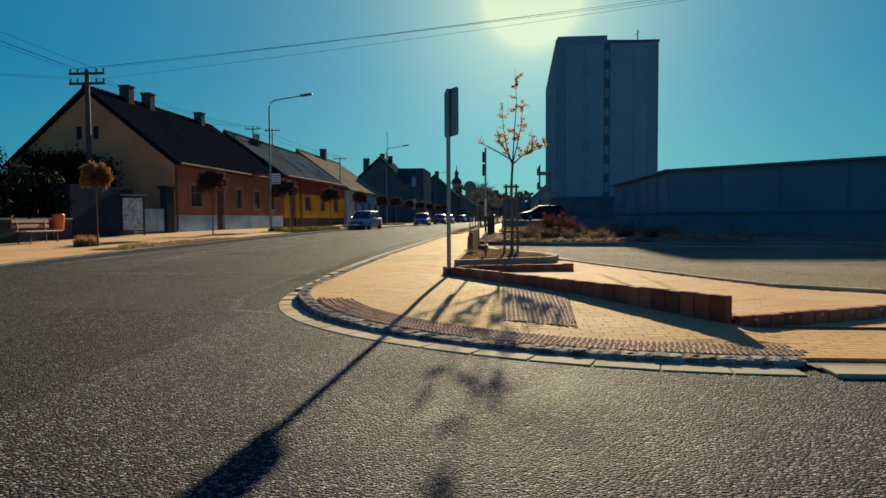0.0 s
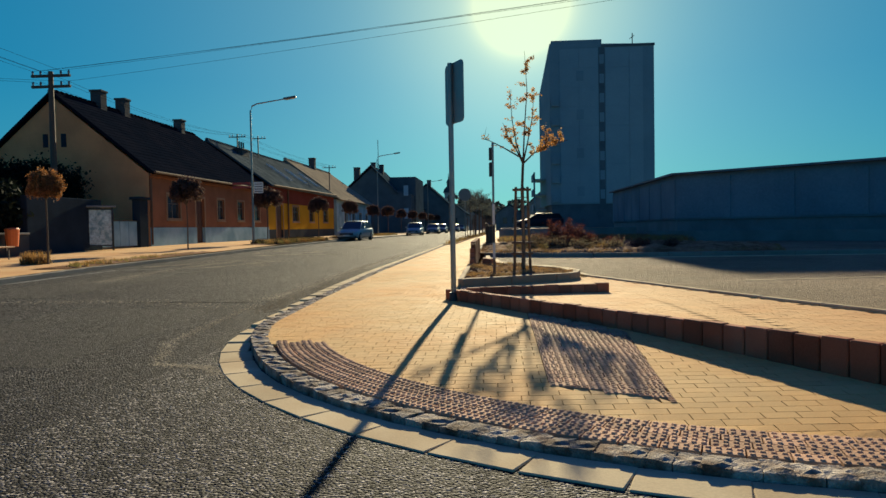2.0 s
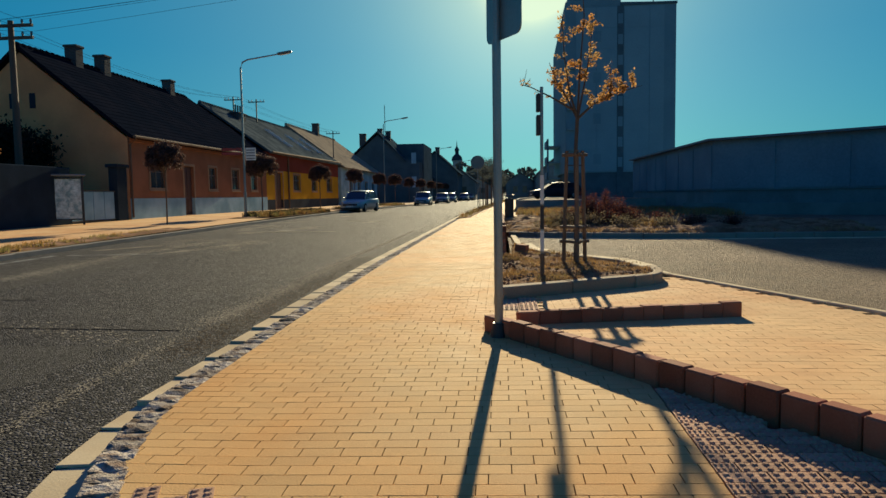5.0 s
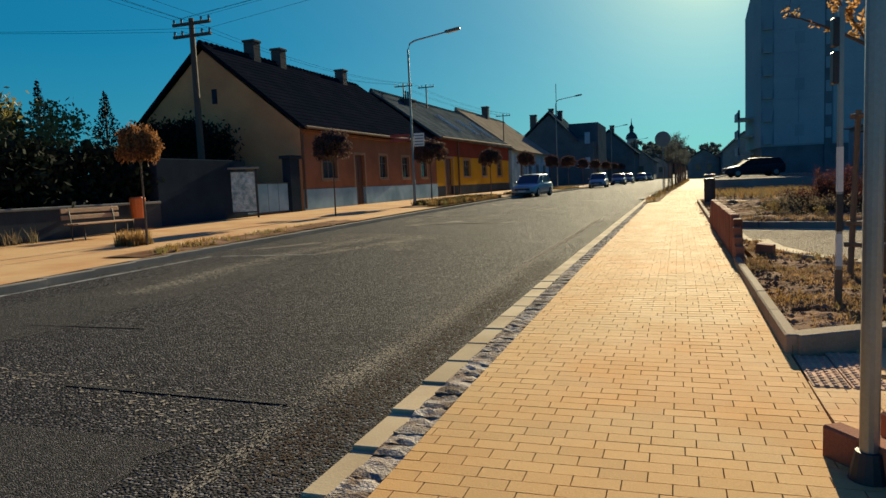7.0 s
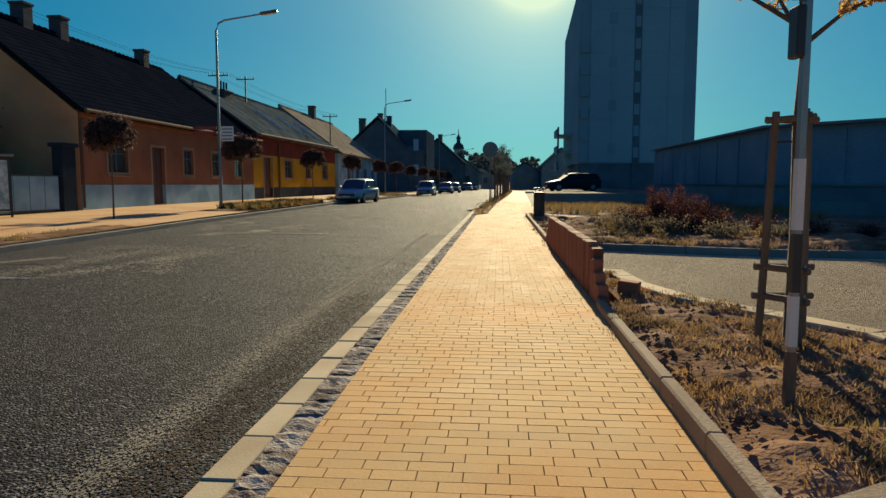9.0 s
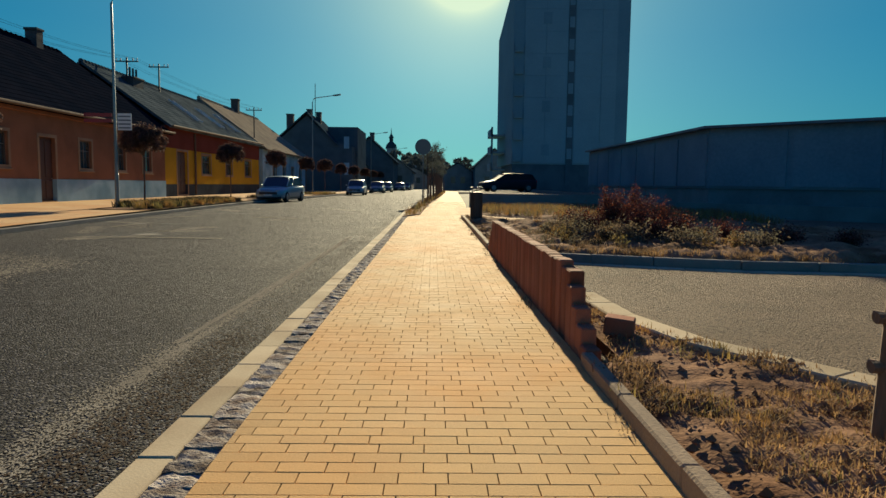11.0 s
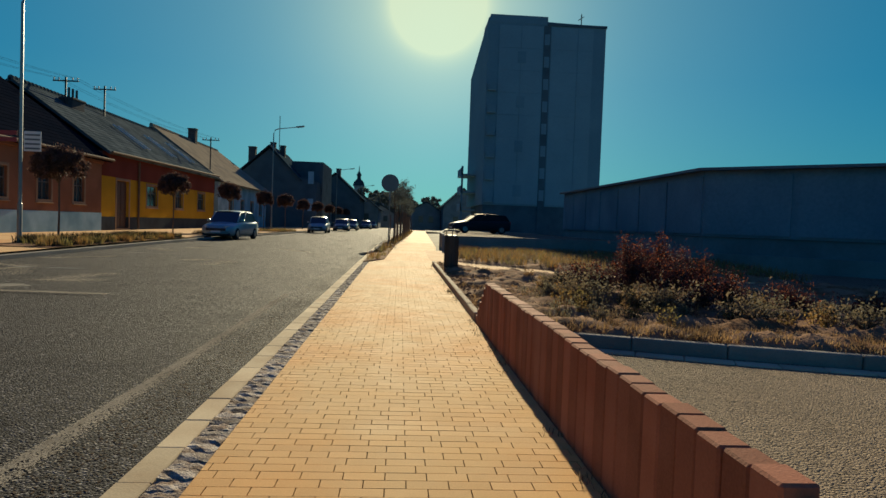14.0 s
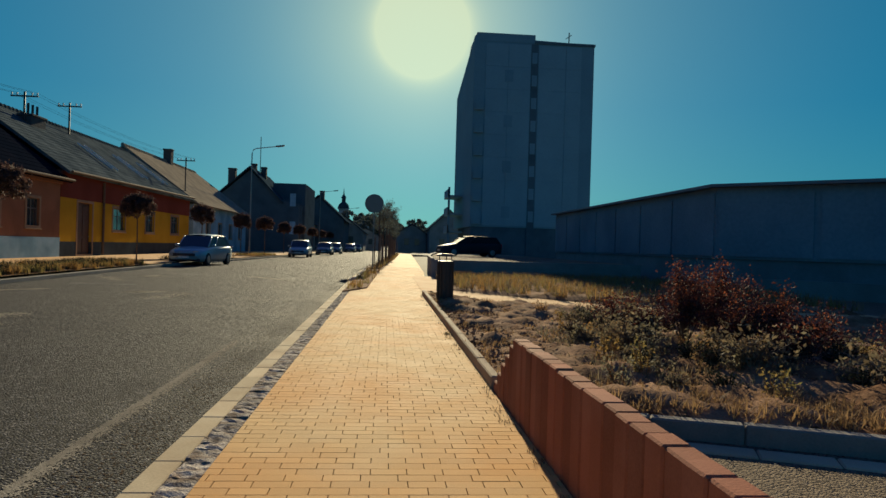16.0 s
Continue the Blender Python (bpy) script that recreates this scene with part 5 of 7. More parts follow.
def low_wall(name, pa, pb, base, top, label, pitch=0.2, thick=0.1):
    t = thing(name, label, "wall")
    pa, pb = Vector(pa), Vector(pb)
    n = round((pb - pa).length / pitch)
    turn = math.degrees(math.atan2(pb.y - pa.y, pb.x - pa.x))
    for i in range(n):
        k = (i + 0.5) / n
        p = pa + (pb - pa) * k
        zb, zt = base[0] + (base[1] - base[0]) * k, top[0] + (top[1] - top[0]) * k
        bm = B()
        box(bm, -pitch / 2 + 0.004, pitch / 2 - 0.004, -thick / 2, thick / 2, zb - 0.1, zt + rnd.uniform(-0.006, 0.006), 0.01)
        lay(mesh_of("block", bm, M["redblock"]), "block", t, p.x, p.y, 0, turn + rnd.uniform(-1.5, 1.5))
    return t


low_wall("low_wall", (-0.45, 12.62), (2.78, 7.5), (-0.07, -0.17), (0.085, 0.15), "ankle-high edging wall of red-brown blocks beside the crossing")
low_wall("low_wall", (-0.2, 12.78), (1.85, 13.25), (-0.05, -0.05), (0.08, 0.09), "short ankle-high row of red-brown blocks on the paving")
low_wall("low_wall", (2.86, 7.55), (6.15, 9.2), (-0.19, -0.19), (-0.055, -0.055), "low step of red-brown blocks along the paved place")

# ---- planted beds ----


def kerb_line(name, pts, w, h, z0, material, label, pitch=1.0, closed=False):
    t = thing(name, label, "kerb")
    t["kind"] = "structure"
    pts = [Vector(p) for p in pts]
    for a, b in zip(pts, pts[1:] + (pts[:1] if closed else [])):
        L = (b - a).length
        n = max(1, round(L / pitch))
        for i in range(n):
            p = a + (b - a) * ((i + 0.5) / n)
            bm = B()
            box(bm, -L / n / 2 + 0.003, L / n / 2 - 0.003, -w / 2, w / 2, z0 - 0.15, z0 + h + rnd.uniform(-0.003, 0.003), 0.012)
            lay(mesh_of("kerb_stone", bm, material), "kerb_stone", t, p.x, p.y, 0, math.degrees(math.atan2(b.y - a.y, b.x - a.x)))
    return t


BED1 = [(-0.36, 14.30), (1.25, 15.27), (1.50, 15.46), (1.66, 15.70), (1.74, 16.05), (1.76, 16.6), (1.6, 17.6), (1.08, 18.4), (0.52, 19.3), (0.27, 20.2), (0.2, 21.5), (-0.1, 21.5), (-0.1, 18.82), (-0.36, 18.82)]
BED2 = [(-0.3, 26.3), (0.6, 25.75), (1.2, 25.52), (2.1, 25.16), (3.3, 24.78), (5.5, 24.5), (9.0, 24.48), (11.0, 30), (9.5, 33.6), (3.6, 34.35), (1.4, 35.95), (0.35, 37.2), (-0.3, 38.95)]
BED3 = [(0.45, 41.2), (1.6, 39.3), (4.0, 36.7), (9.5, 35.3), (11.3, 45), (9.0, 49.9), (0.8, 49.9)]
kerb_line("bed_kerb", [(x, y + 0.05) for x, y in BED1[:3]], 0.17, 0.09, 0.0, M["bedkerb"], "broad concrete kerb across the end of the tree bed")
kerb_line("bed_kerb", BED1[2:6], 0.12, 0.09, 0.0, M["bedkerb"], "narrow concrete kerb round the tree bed")
kerb_line("drive_kerb", BED1[5:11], 0.24, 0.09, -0.02, M["kerb"], "flat pale kerb between the tree bed and the drive", 0.8)
kerb_line("bed_kerb", [(-0.36, 18.82), (-0.36, 14.30)], 0.085, 0.09, 0.0, M["bedkerb"], "narrow concrete kerb of the tree bed beside the footway")
kerb_line("bed_kerb", [(-0.33, 26.9), (-0.30, 39.0)], 0.09, 0.11, 0.0, M["bedkerb"], "narrow concrete kerb of the shrub bed beside the footway")
kerb_line("lot_kerb", [(-0.1, 26.05), (0.6, 25.66), (1.2, 25.44), (2.1, 25.08), (3.3, 24.70), (5.5, 24.42), (12.0, 24.4), (16, 24.8)], 0.12, 0.14, -0.07, M["darkkerb"], "raised grey kerb of the car park drive", 1.0)
kerb_line("gutter", [(0.1, 25.6), (0.55, 25.4), (1.15, 25.17), (2.05, 24.80), (3.25, 24.43), (5.5, 24.14), (12.0, 24.12)], 0.22, 0.012, -0.07, M["kerb"], "flat pale gutter stones at the foot of the kerb", 0.5)
kerb_line("drive_kerb", [(0.40, 19.9), (0.30, 21.2), (0.06, 22.6), (0.0, 25.9)], 0.15, 0.06, -0.07, M["kerb"], "pale kerb between the wall and the drive", 0.8)
kerb_line("drive_kerb", [(7.6, 8.5), (4.42, 10.6), (3.27, 13.1), (2.0, 16.4), (1.85, 17.5)], 0.1, 0.05, -0.07, M["kerb"], "flush pale kerb between paving and drive", 0.8)
kerb_line("bay_line", [(4.5, 15.3), (16, 17.2)], 0.12, 0.004, -0.07, M["kerb"], "pale flush stone line across the drive", 1.0)


def bed(name, poly, z, foot, label, rough=0.05, step=0.16, lift=0.0):
    xs, ys_ = [p[0] for p in poly], [p[1] for p in poly]
    x0, x1, y0, y1 = min(xs), max(xs), min(ys_), max(ys_)
    nx, ny = int((x1 - x0) / step) + 2, int((y1 - y0) / step) + 2
    verts, faces = [], []
    sides = [(Vector(p), Vector(q)) for p, q in zip(poly, poly[1:] + poly[:1])]
    for jj in range(ny):
        for ii in range(nx):
            x, y = x0 + ii * step, y0 + jj * step
            h = noise.noise(Vector((x * 1.7, y * 1.7, 3))) * rough + noise.noise(Vector((x * 6, y * 6, 1))) * rough * 0.6 + lift * max(0, 1 - abs(2 * (x - x0) / (x1 - x0) - 1))
            p = Vector((x, y))
            away = min((p - (u + (v - u) * min(1.0, max(0.0, (p - u).dot(v - u) / (v - u).length_squared)))).length for u, v in sides)
            k = min(1.0, away / 0.3) if inside(x, y, poly) else 0.0
            verts.append((x, y, foot + 0.004 * k + (z + h - foot) * k))
    for jj in range(ny - 1):
        for ii in range(nx - 1):
            if inside(x0 + (ii + 0.5) * step, y0 + (jj + 0.5) * step, poly):
                a = jj * nx + ii
                faces.append((a, a + 1, a + nx + 1, a + nx))
    ob = cloud(name, verts, faces, M["soil"])
    for p in ob.data.polygons:
        p.use_smooth = True
    return tagged(ob, label, kind="structure")


bed("tree_bed", BED1, 0.045, 0.018, "dry brown soil with dead grass round a young tree", 0.06, 0.05)
bed("shrub_bed", BED2, 0.09, 0.053, "dry brown soil with dead grass and shrubs", 0.12, 0.10, 0.08)
bed("grass_bed", BED3, 0.06, -0.002, "dry golden grass bed", 0.07, 0.2, 0.1)
for poly, z in ((BED1, 0.02), (BED2, 0.055), (BED3, 0.0)):
    bm = B()
    prism(bm, poly, -0.25, z)
    solo("bed_base", bm, M["soil"], "packed earth under a planted bed", kind="structure")
bm = B()
prism(bm, [(-0.3, 38.5), (0.3, 36.9), (1.3, 35.6), (3.5, 34.0), (9.6, 33.2), (9.6, 35.7), (4.1, 37.1), (1.8, 39.7), (0.62, 41.5), (0.7, 50), (-0.2, 50)], -0.2, 0.005)
solo("side_path", bm, M["plaza"], "narrow pale paved path between the beds", kind="structure")


def blades(name, poly, count, h0, h1, z, material, label, seed, clump=0.0, width=0.006, lean=0.5, mound=0.0):
    """Grass as many thin bent blades, growing in clumps."""
    r = random.Random(seed)
    xs, ys_ = [p[0] for p in poly], [p[1] for p in poly]
    verts, faces = [], []
    made = 0
    tries = 0
    while made < count and tries < count * 6:
        tries += 1
        x, y = r.uniform(min(xs), max(xs)), r.uniform(min(ys_), max(ys_))
        if not inside(x, y, poly):
            continue
        if clump and noise.noise(Vector((x * 1.6, y * 1.6, seed))) < clump:
            continue
        if mound:
            base = z + noise.noise(Vector((x * 1.7, y * 1.7, 3))) * mound + noise.noise(Vector((x * 6, y * 6, 1))) * mound * 0.6
        else:
            base = z
        for _ in range(r.randint(4, 9)):
            px, py = x + r.gauss(0, 0.035), y + r.gauss(0, 0.035)
            h, a = r.uniform(h0, h1), r.uniform(0, 6.283)
            l = h * lean * r.random()
            w = width * r.uniform(0.7, 1.5)
            dx, dy = math.cos(a), math.sin(a)
            i = len(verts)
            verts += [(px - dy * w, py + dx * w, base), (px + dy * w, py - dx * w, base), (px + dx * l * 0.4 + dy * w * 0.7, py + dy * l * 0.4 - dx * w * 0.7, base + h * 0.6), (px + dx * l * 0.4 - dy * w * 0.7, py + dy * l * 0.4 + dx * w * 0.7, base + h * 0.6), (px + dx * l, py + dy * l, base + h)]
            faces += [(i, i + 1, i + 2, i + 3), (i + 3, i + 2, i + 4)]
            made += 1
    return tagged(cloud(name, verts, faces, material), label, kind="stuff")


blades("dead_grass", BED1, 10000, 0.015, 0.055, 0.045, M["deadgrass"], "short dead grass tufts on the tree bed", 11, 0.04, 0.0035, 1.8, 0.06)
blades("rusty_grass", BED1, 1800, 0.02, 0.07, 0.045, M["drygrass"], "rust-green grass tufts on the tree bed", 21, 0.12, 0.0035, 1.6, 0.06)
blades("dead_grass", BED2, 30000, 0.02, 0.09, 0.07, M["deadgrass"], "dry grass tufts on the shrub bed", 12, -0.15, 0.0055, 2.0)
blades("golden_grass", BED3, 11000, 0.10, 0.34, 0.08, M["drygrass"], "golden dry grass", 13, -0.1, 0.007, 0.9)
blades("grey_herbs", BED3, 9000, 0.06, 0.3, 0.08, M["herb"], "grey-green withered herbs among the grass", 17, 0.0, 0.008, 1.2)
blades("grey_herbs", [(0.5, 26.7), (2.2, 26.2), (2.9, 28.6), (3.0, 31.5), (0.9, 31.0)], 2500, 0.04, 0.16, 0.06, M["herb"], "grey-green dry herbs with seed heads", 14, 0.0, 0.007, 1.6)
blades("edge_grass", [(0.3, 26.0), (1.2, 25.6), (2.2, 25.2), (3.4, 24.85), (9, 24.6), (9, 25.4), (4.6, 25.5), (2.4, 25.9), (0.8, 26.5)], 6500, 0.04, 0.15, 0.06, M["deadgrass"], "dry grass along the raised kerb", 15, 0.0, 0.005, 1.2)
blades("joint_weeds", [(-0.44, 14.3), (-0.40, 14.3), (-0.40, 39), (-0.44, 39)], 500, 0.01, 0.05, 0.0, M["herb"], "small weeds along the footway edge", 16, 0.1, 0.003, 1.0)


def clods(name, poly, count, z, seed, label):
    """Crumbs and clods of dry earth lying on a bed."""
    r = random.Random(seed)
    xs, ys_ = [p[0] for p in poly], [p[1] for p in poly]
    verts, faces = [], []
    n = 0
    while n < count:
        x, y = r.uniform(min(xs), max(xs)), r.uniform(min(ys_), max(ys_))
        if not inside(x, y, poly):
            continue
        n += 1
        s = 0.005 + 0.03 * r.random() ** 4
        i = len(verts)
        h = z + noise.noise(Vector((x * 1.7, y * 1.7, 3))) * 0.055 + 0.006
        for d in ((1, 0, 0), (0, 1, 0), (-1, 0, 0), (0, -1, 0), (0, 0, 0.8), (0, 0, -0.6)):
            verts.append((x + s * d[0] * r.uniform(0.6, 1.3), y + s * d[1] * r.uniform(0.6, 1.3), h + s * d[2] * r.uniform(0.6, 1.2)))
        for k in range(4):
            faces += [(i + k, i + (k + 1) % 4, i + 4), (i + (k + 1) % 4, i + k, i + 5)]
    return tagged(cloud(name, verts, faces, M["soil"]), label, kind="stuff")


clods("soil_clods", BED1, 2200, 0.05, 51, "crumbly clods of dry earth in the tree bed")
clods("soil_clods", [(-0.28, 27.0), (2.4, 26.2), (2.0, 30), (0.9, 36.0), (-0.25, 38.5)], 6000, 0.10, 52, "crumbly clods of dry earth in the shrub bed")


def shrub(x, y, h, r0, material, label, seed, count=900, leaf=0.035, name="shrub", tips_of=None, spread=0.08):
    r = random.Random(seed)
    t = thing(name, label, "shrub", m=pose(x, y, 0.05))
    bm = B()
    tips = []
    for i in range(26):
        a, l = r.uniform(0, 6.283), r.uniform(0.15, 1.0)
        p1 = Vector((math.cos(a) * r0 * 0.3 * l, math.sin(a) * r0 * 0.3 * l, h * 0.4))
        p2 = Vector((math.cos(a) * r0 * l, math.sin(a) * r0 * l, h * r.uniform(0.45, 1.0) * (1.15 - 0.35 * l)))
        tube(bm, [(0, 0, 0), p1, p2], [0.014, 0.009, 0.003], 4, False)
        tips.append((p1, p2))
    part("stem", bm, M["bark"], t)
    verts, faces, tv, tf = [], [], [], []
    for i in range(count):
        p1, p2 = r.choice(tips)
        p = p1.lerp(p2, r.uniform(0.1, 1.15)) + Vector((r.gauss(0, spread), r.gauss(0, spread), r.gauss(0, spread)))
        p.z = max(p.z, 0.02)
        # backlight on the shrub tops is put into the colour of some leaves
        leaf_quad(*((tv, tf) if tips_of and p.z > h * 0.6 and r.random() < 0.2 else (verts, faces)), p, leaf * r.uniform(0.5, 1.3), r)
    part_cloud("leaves", verts, faces, material, t)
    if tf:
        part_cloud("tip_leaves", tv, tf, tips_of, t)
    return t


def leaf_quad(verts, faces, p, s, r):
    a = Vector((r.gauss(0, 1), r.gauss(0, 1), r.gauss(0, 1))).normalized()
    b = a.cross(Vector((r.gauss(0, 1), r.gauss(0, 1), r.gauss(0, 1)))).normalized()
    i = len(verts)
    verts += [tuple(p - a * s), tuple(p + b * s * 0.5), tuple(p + a * s), tuple(p - b * s * 0.5)]
    faces.append((i, i + 1, i + 2, i + 3))


def part_cloud(name, verts, faces, material, parent):
    ob = cloud(name, verts, faces, material, parent)
    ob["kind"] = "stuff"
    return ob


for i, (x, y, h, r0, c) in enumerate(((2.45, 29.2, 0.95, 0.6, 1400), (3.05, 29.7, 1.1, 0.65, 1500), (2.8, 28.5, 0.7, 0.5, 1000), (3.7, 28.4, 0.55, 0.5, 700), (4.5, 28.0, 0.45, 0.5, 600), (5.3, 27.3, 0.4, 0.5, 600), (6.2, 26.8, 0.36, 0.5, 500), (2.0, 30.2, 0.6, 0.5, 800), (3.45, 28.9, 0.8, 0.45, 900), (1.9, 29.3, 0.5, 0.4, 600), (2.9, 27.6, 0.5, 0.35, 500))):
    shrub(x, y, h, r0, M["redleaf"], "dark maroon barberry shrub with sparse autumn leaves, some top ones coloured as backlit", 40 + i, c * 4, 0.019, tips_of=M["backlitleaf"], spread=0.06)
rs = random.Random(77)
for i in range(70):
    x, y = rs.uniform(0.9, 4.6), rs.uniform(26.4, 32.5)
    if not inside(x, y, BED2) or x < 0.7 + 0.12 * (y - 26):
        continue
    shrub(x, y, rs.uniform(0.15, 0.34), rs.uniform(0.12, 0.24), M[rs.choice(("herb", "paleherb", "paleherb", "gardenleaf"))], "small grey-green withered bed plant with leafy stems", 140 + i, 330, 0.019, "bed_plant", spread=0.04)
for i, (x, y, h, r0, c) in enumerate(((2.3, 27.3, 0.55, 0.5, 700), (1.5, 28.5, 0.5, 0.5, 700), (3.1, 26.4, 0.45, 0.5, 600), (1.9, 29.4, 0.55, 0.5, 700), (4.2, 25.9, 0.4, 0.45, 500))):
    shrub(x, y, h, r0, M["herb"], "grey-green withered low shrub in the bed", 60 + i, c, 0.028)



def stalk_plant(x, y, h, seed):
    """Upright withered stalks with small leaves up their length."""
    r = random.Random(seed)
    t = thing("stalk_plant", "upright pale withered stalks with small curled leaves", "bed plant", m=pose(x, y, 0.05), group="stalk plants")
    bm = B()
    verts, faces = [], []
    for i in range(r.randint(4, 7)):
        a, l = r.uniform(0, 6.283), r.uniform(0.02, 0.16)
        foot, tip = Vector((math.cos(a) * 0.04, math.sin(a) * 0.04, 0)), Vector((math.cos(a) * l, math.sin(a) * l, h * r.uniform(0.6, 1.0)))
        tube(bm, [foot, foot.lerp(tip, 0.5) + Vector((0, 0, 0.02)), tip], [0.006, 0.005, 0.002], 4, False)
        for k in range(26):
            p = foot.lerp(tip, 0.15 + 0.87 * r.random())
            leaf_quad(verts, faces, p + Vector((r.gauss(0, 0.022), r.gauss(0, 0.022), r.gauss(0, 0.01))), r.uniform(0.012, 0.026), r)
    part("stalk", bm, M["deadgrass"], t, kind="stuff")
    part_cloud("leaves", verts, faces, M[r.choice(("paleherb", "deadgrass", "drygrass"))], t)


rs = random.Random(88)
for i in range(64):
    x, y = rs.uniform(0.7, 4.4), rs.uniform(25.9, 33.0)
    if inside(x, y, BED2) and x > 0.55 + 0.10 * (y - 26):
        stalk_plant(x, y, rs.uniform(0.18, 0.42), 400 + i)

# raised car park behind the beds
bm = B()
PARK = [(0.75, 50), (9.6, 50), (11.0, 56), (11.6, 72), (12.2, 96), (4.5, 96), (2.2, 72), (1.1, 58)]
prism(bm, PARK, -0.3, 0.68)
solo("raised_car_park", bm, M["lot"], "raised asphalt car park with a concrete edge", kind="structure")
bm = B()
prism(bm, [(0.6, 49.75), (9.75, 49.75), (9.7, 50.0), (0.75, 50.0)], -0.2, 0.74)
solo("retaining_wall", bm, M["parapet"], "low dark concrete retaining wall of the raised car park", kind="structure")
bm = B()
prism(bm, [(0.62, 50.0), (0.75, 50.0), (1.1, 58), (2.2, 72), (4.5, 96), (4.3, 96), (2.0, 72), (0.95, 58)], -0.2, 0.80)
solo("parapet", bm, M["parapet"], "low concrete parapet beside the footway", kind="structure")
bm = B()
prism(bm, [(9.6, 45.2), (24, 32.0), (24.2, 32.2), (9.8, 45.4)], -0.3, 0.5)
solo("retaining_wall", bm, M["parapet"], "long low dark retaining wall before the hall", kind="structure")

# ---- street furniture ----
def rounded_plate(w, h, d, r=0.06, n=4):
    """A flat plate with round corners in the x, z plane."""
    bm = B()
    pts = []
    for cx, cz, a0 in ((w / 2 - r, h / 2 - r, 0), (-w / 2 + r, h / 2 - r, 90), (-w / 2 + r, -h / 2 + r, 180), (w / 2 - r, -h / 2 + r, 270)):
        pts += [(cx + r * math.cos(radians(a0 + 90 * k / n)), cz + r * math.sin(radians(a0 + 90 * k / n))) for k in range(n + 1)]
    extrude_y(bm, pts, -d / 2, d / 2)
    bmesh.ops.recalc_face_normals(bm, faces=bm.faces[:])
    return bm


def corner_sign():
    t = thing("road_sign", "tall steel pole with a rounded rectangular sign seen from behind", "road sign", m=pose(-0.36, 12.36, -0.06))
    bm = B()
    tube(bm, [(0, 0, 0), (0, 0, 3.2)], 0.036, 12)
    part("pole", bm, M["steel"], t)
    bm = B()
    bmesh.ops.create_cone(bm, cap_ends=True, segments=14, radius1=0.075, radius2=0.05, depth=0.12, matrix=pose(0, 0, 0.06))
    part("foot", bm, M["darksteel"], t)
    turn = pose(0.06, -0.05, 2.79, 0, 0, -60)
    p = part("plate", rounded_plate(0.52, 0.8, 0.008), M["signback"], t)
    p.matrix_basis = turn
    q = part("rim", rounded_plate(0.53, 0.81, 0.004, 0.065), M["steel"], p)
    q.matrix_basis = pose(0, -0.007, 0)
    bm = B()
    for z in (-0.2, 0.2):
        box(bm, -0.2, 0.2, 0.004, 0.03, z - 0.02, z + 0.02)
    b = part("bracket", bm, M["steel"], p)


corner_sign()


def bed_post():
    t = thing("sign_post", "slim square post with two narrow sign boards seen edge-on", "road sign", m=pose(0.20, 15.8, 0.03, 0, 0, 4))
    bm = B()
    box(bm, -0.02, 0.02, -0.02, 0.02, 0, 2.45, 0.004)
    part("post", bm, M["steel"], t, "dull steel post")
    bm = B()
    box(bm, -0.022, 0.022, -0.022, 0.022, 0.95, 1.32)
    part("band", bm, M["white"], t, "white reflective band")
    bm = B()
    box(bm, -0.022, 0.022, -0.022, 0.022, 0.33, 0.60)
    part("band", bm, M["white"], t, "white reflective band")
    bm = B()
    box(bm, -0.0225, 0.0225, -0.0225, 0.0225, 0.62, 0.93)
    part("band", bm, M["darksteel"], t, "dark painted band")
    bm = B()
    box(bm, -0.024, 0.024, -0.024, 0.024, 0.0, 0.30)
    part("foot", bm, M["stake"], t, "brown foot of the post")
    for z0, z1 in ((2.13, 2.36), (1.83, 2.09)):
        bm = B()
        box(bm, -0.07, -0.022, -0.05, 0.05, z0, z1, 0.008)
        part("board", bm, M["darksteel"], t)


bed_post()


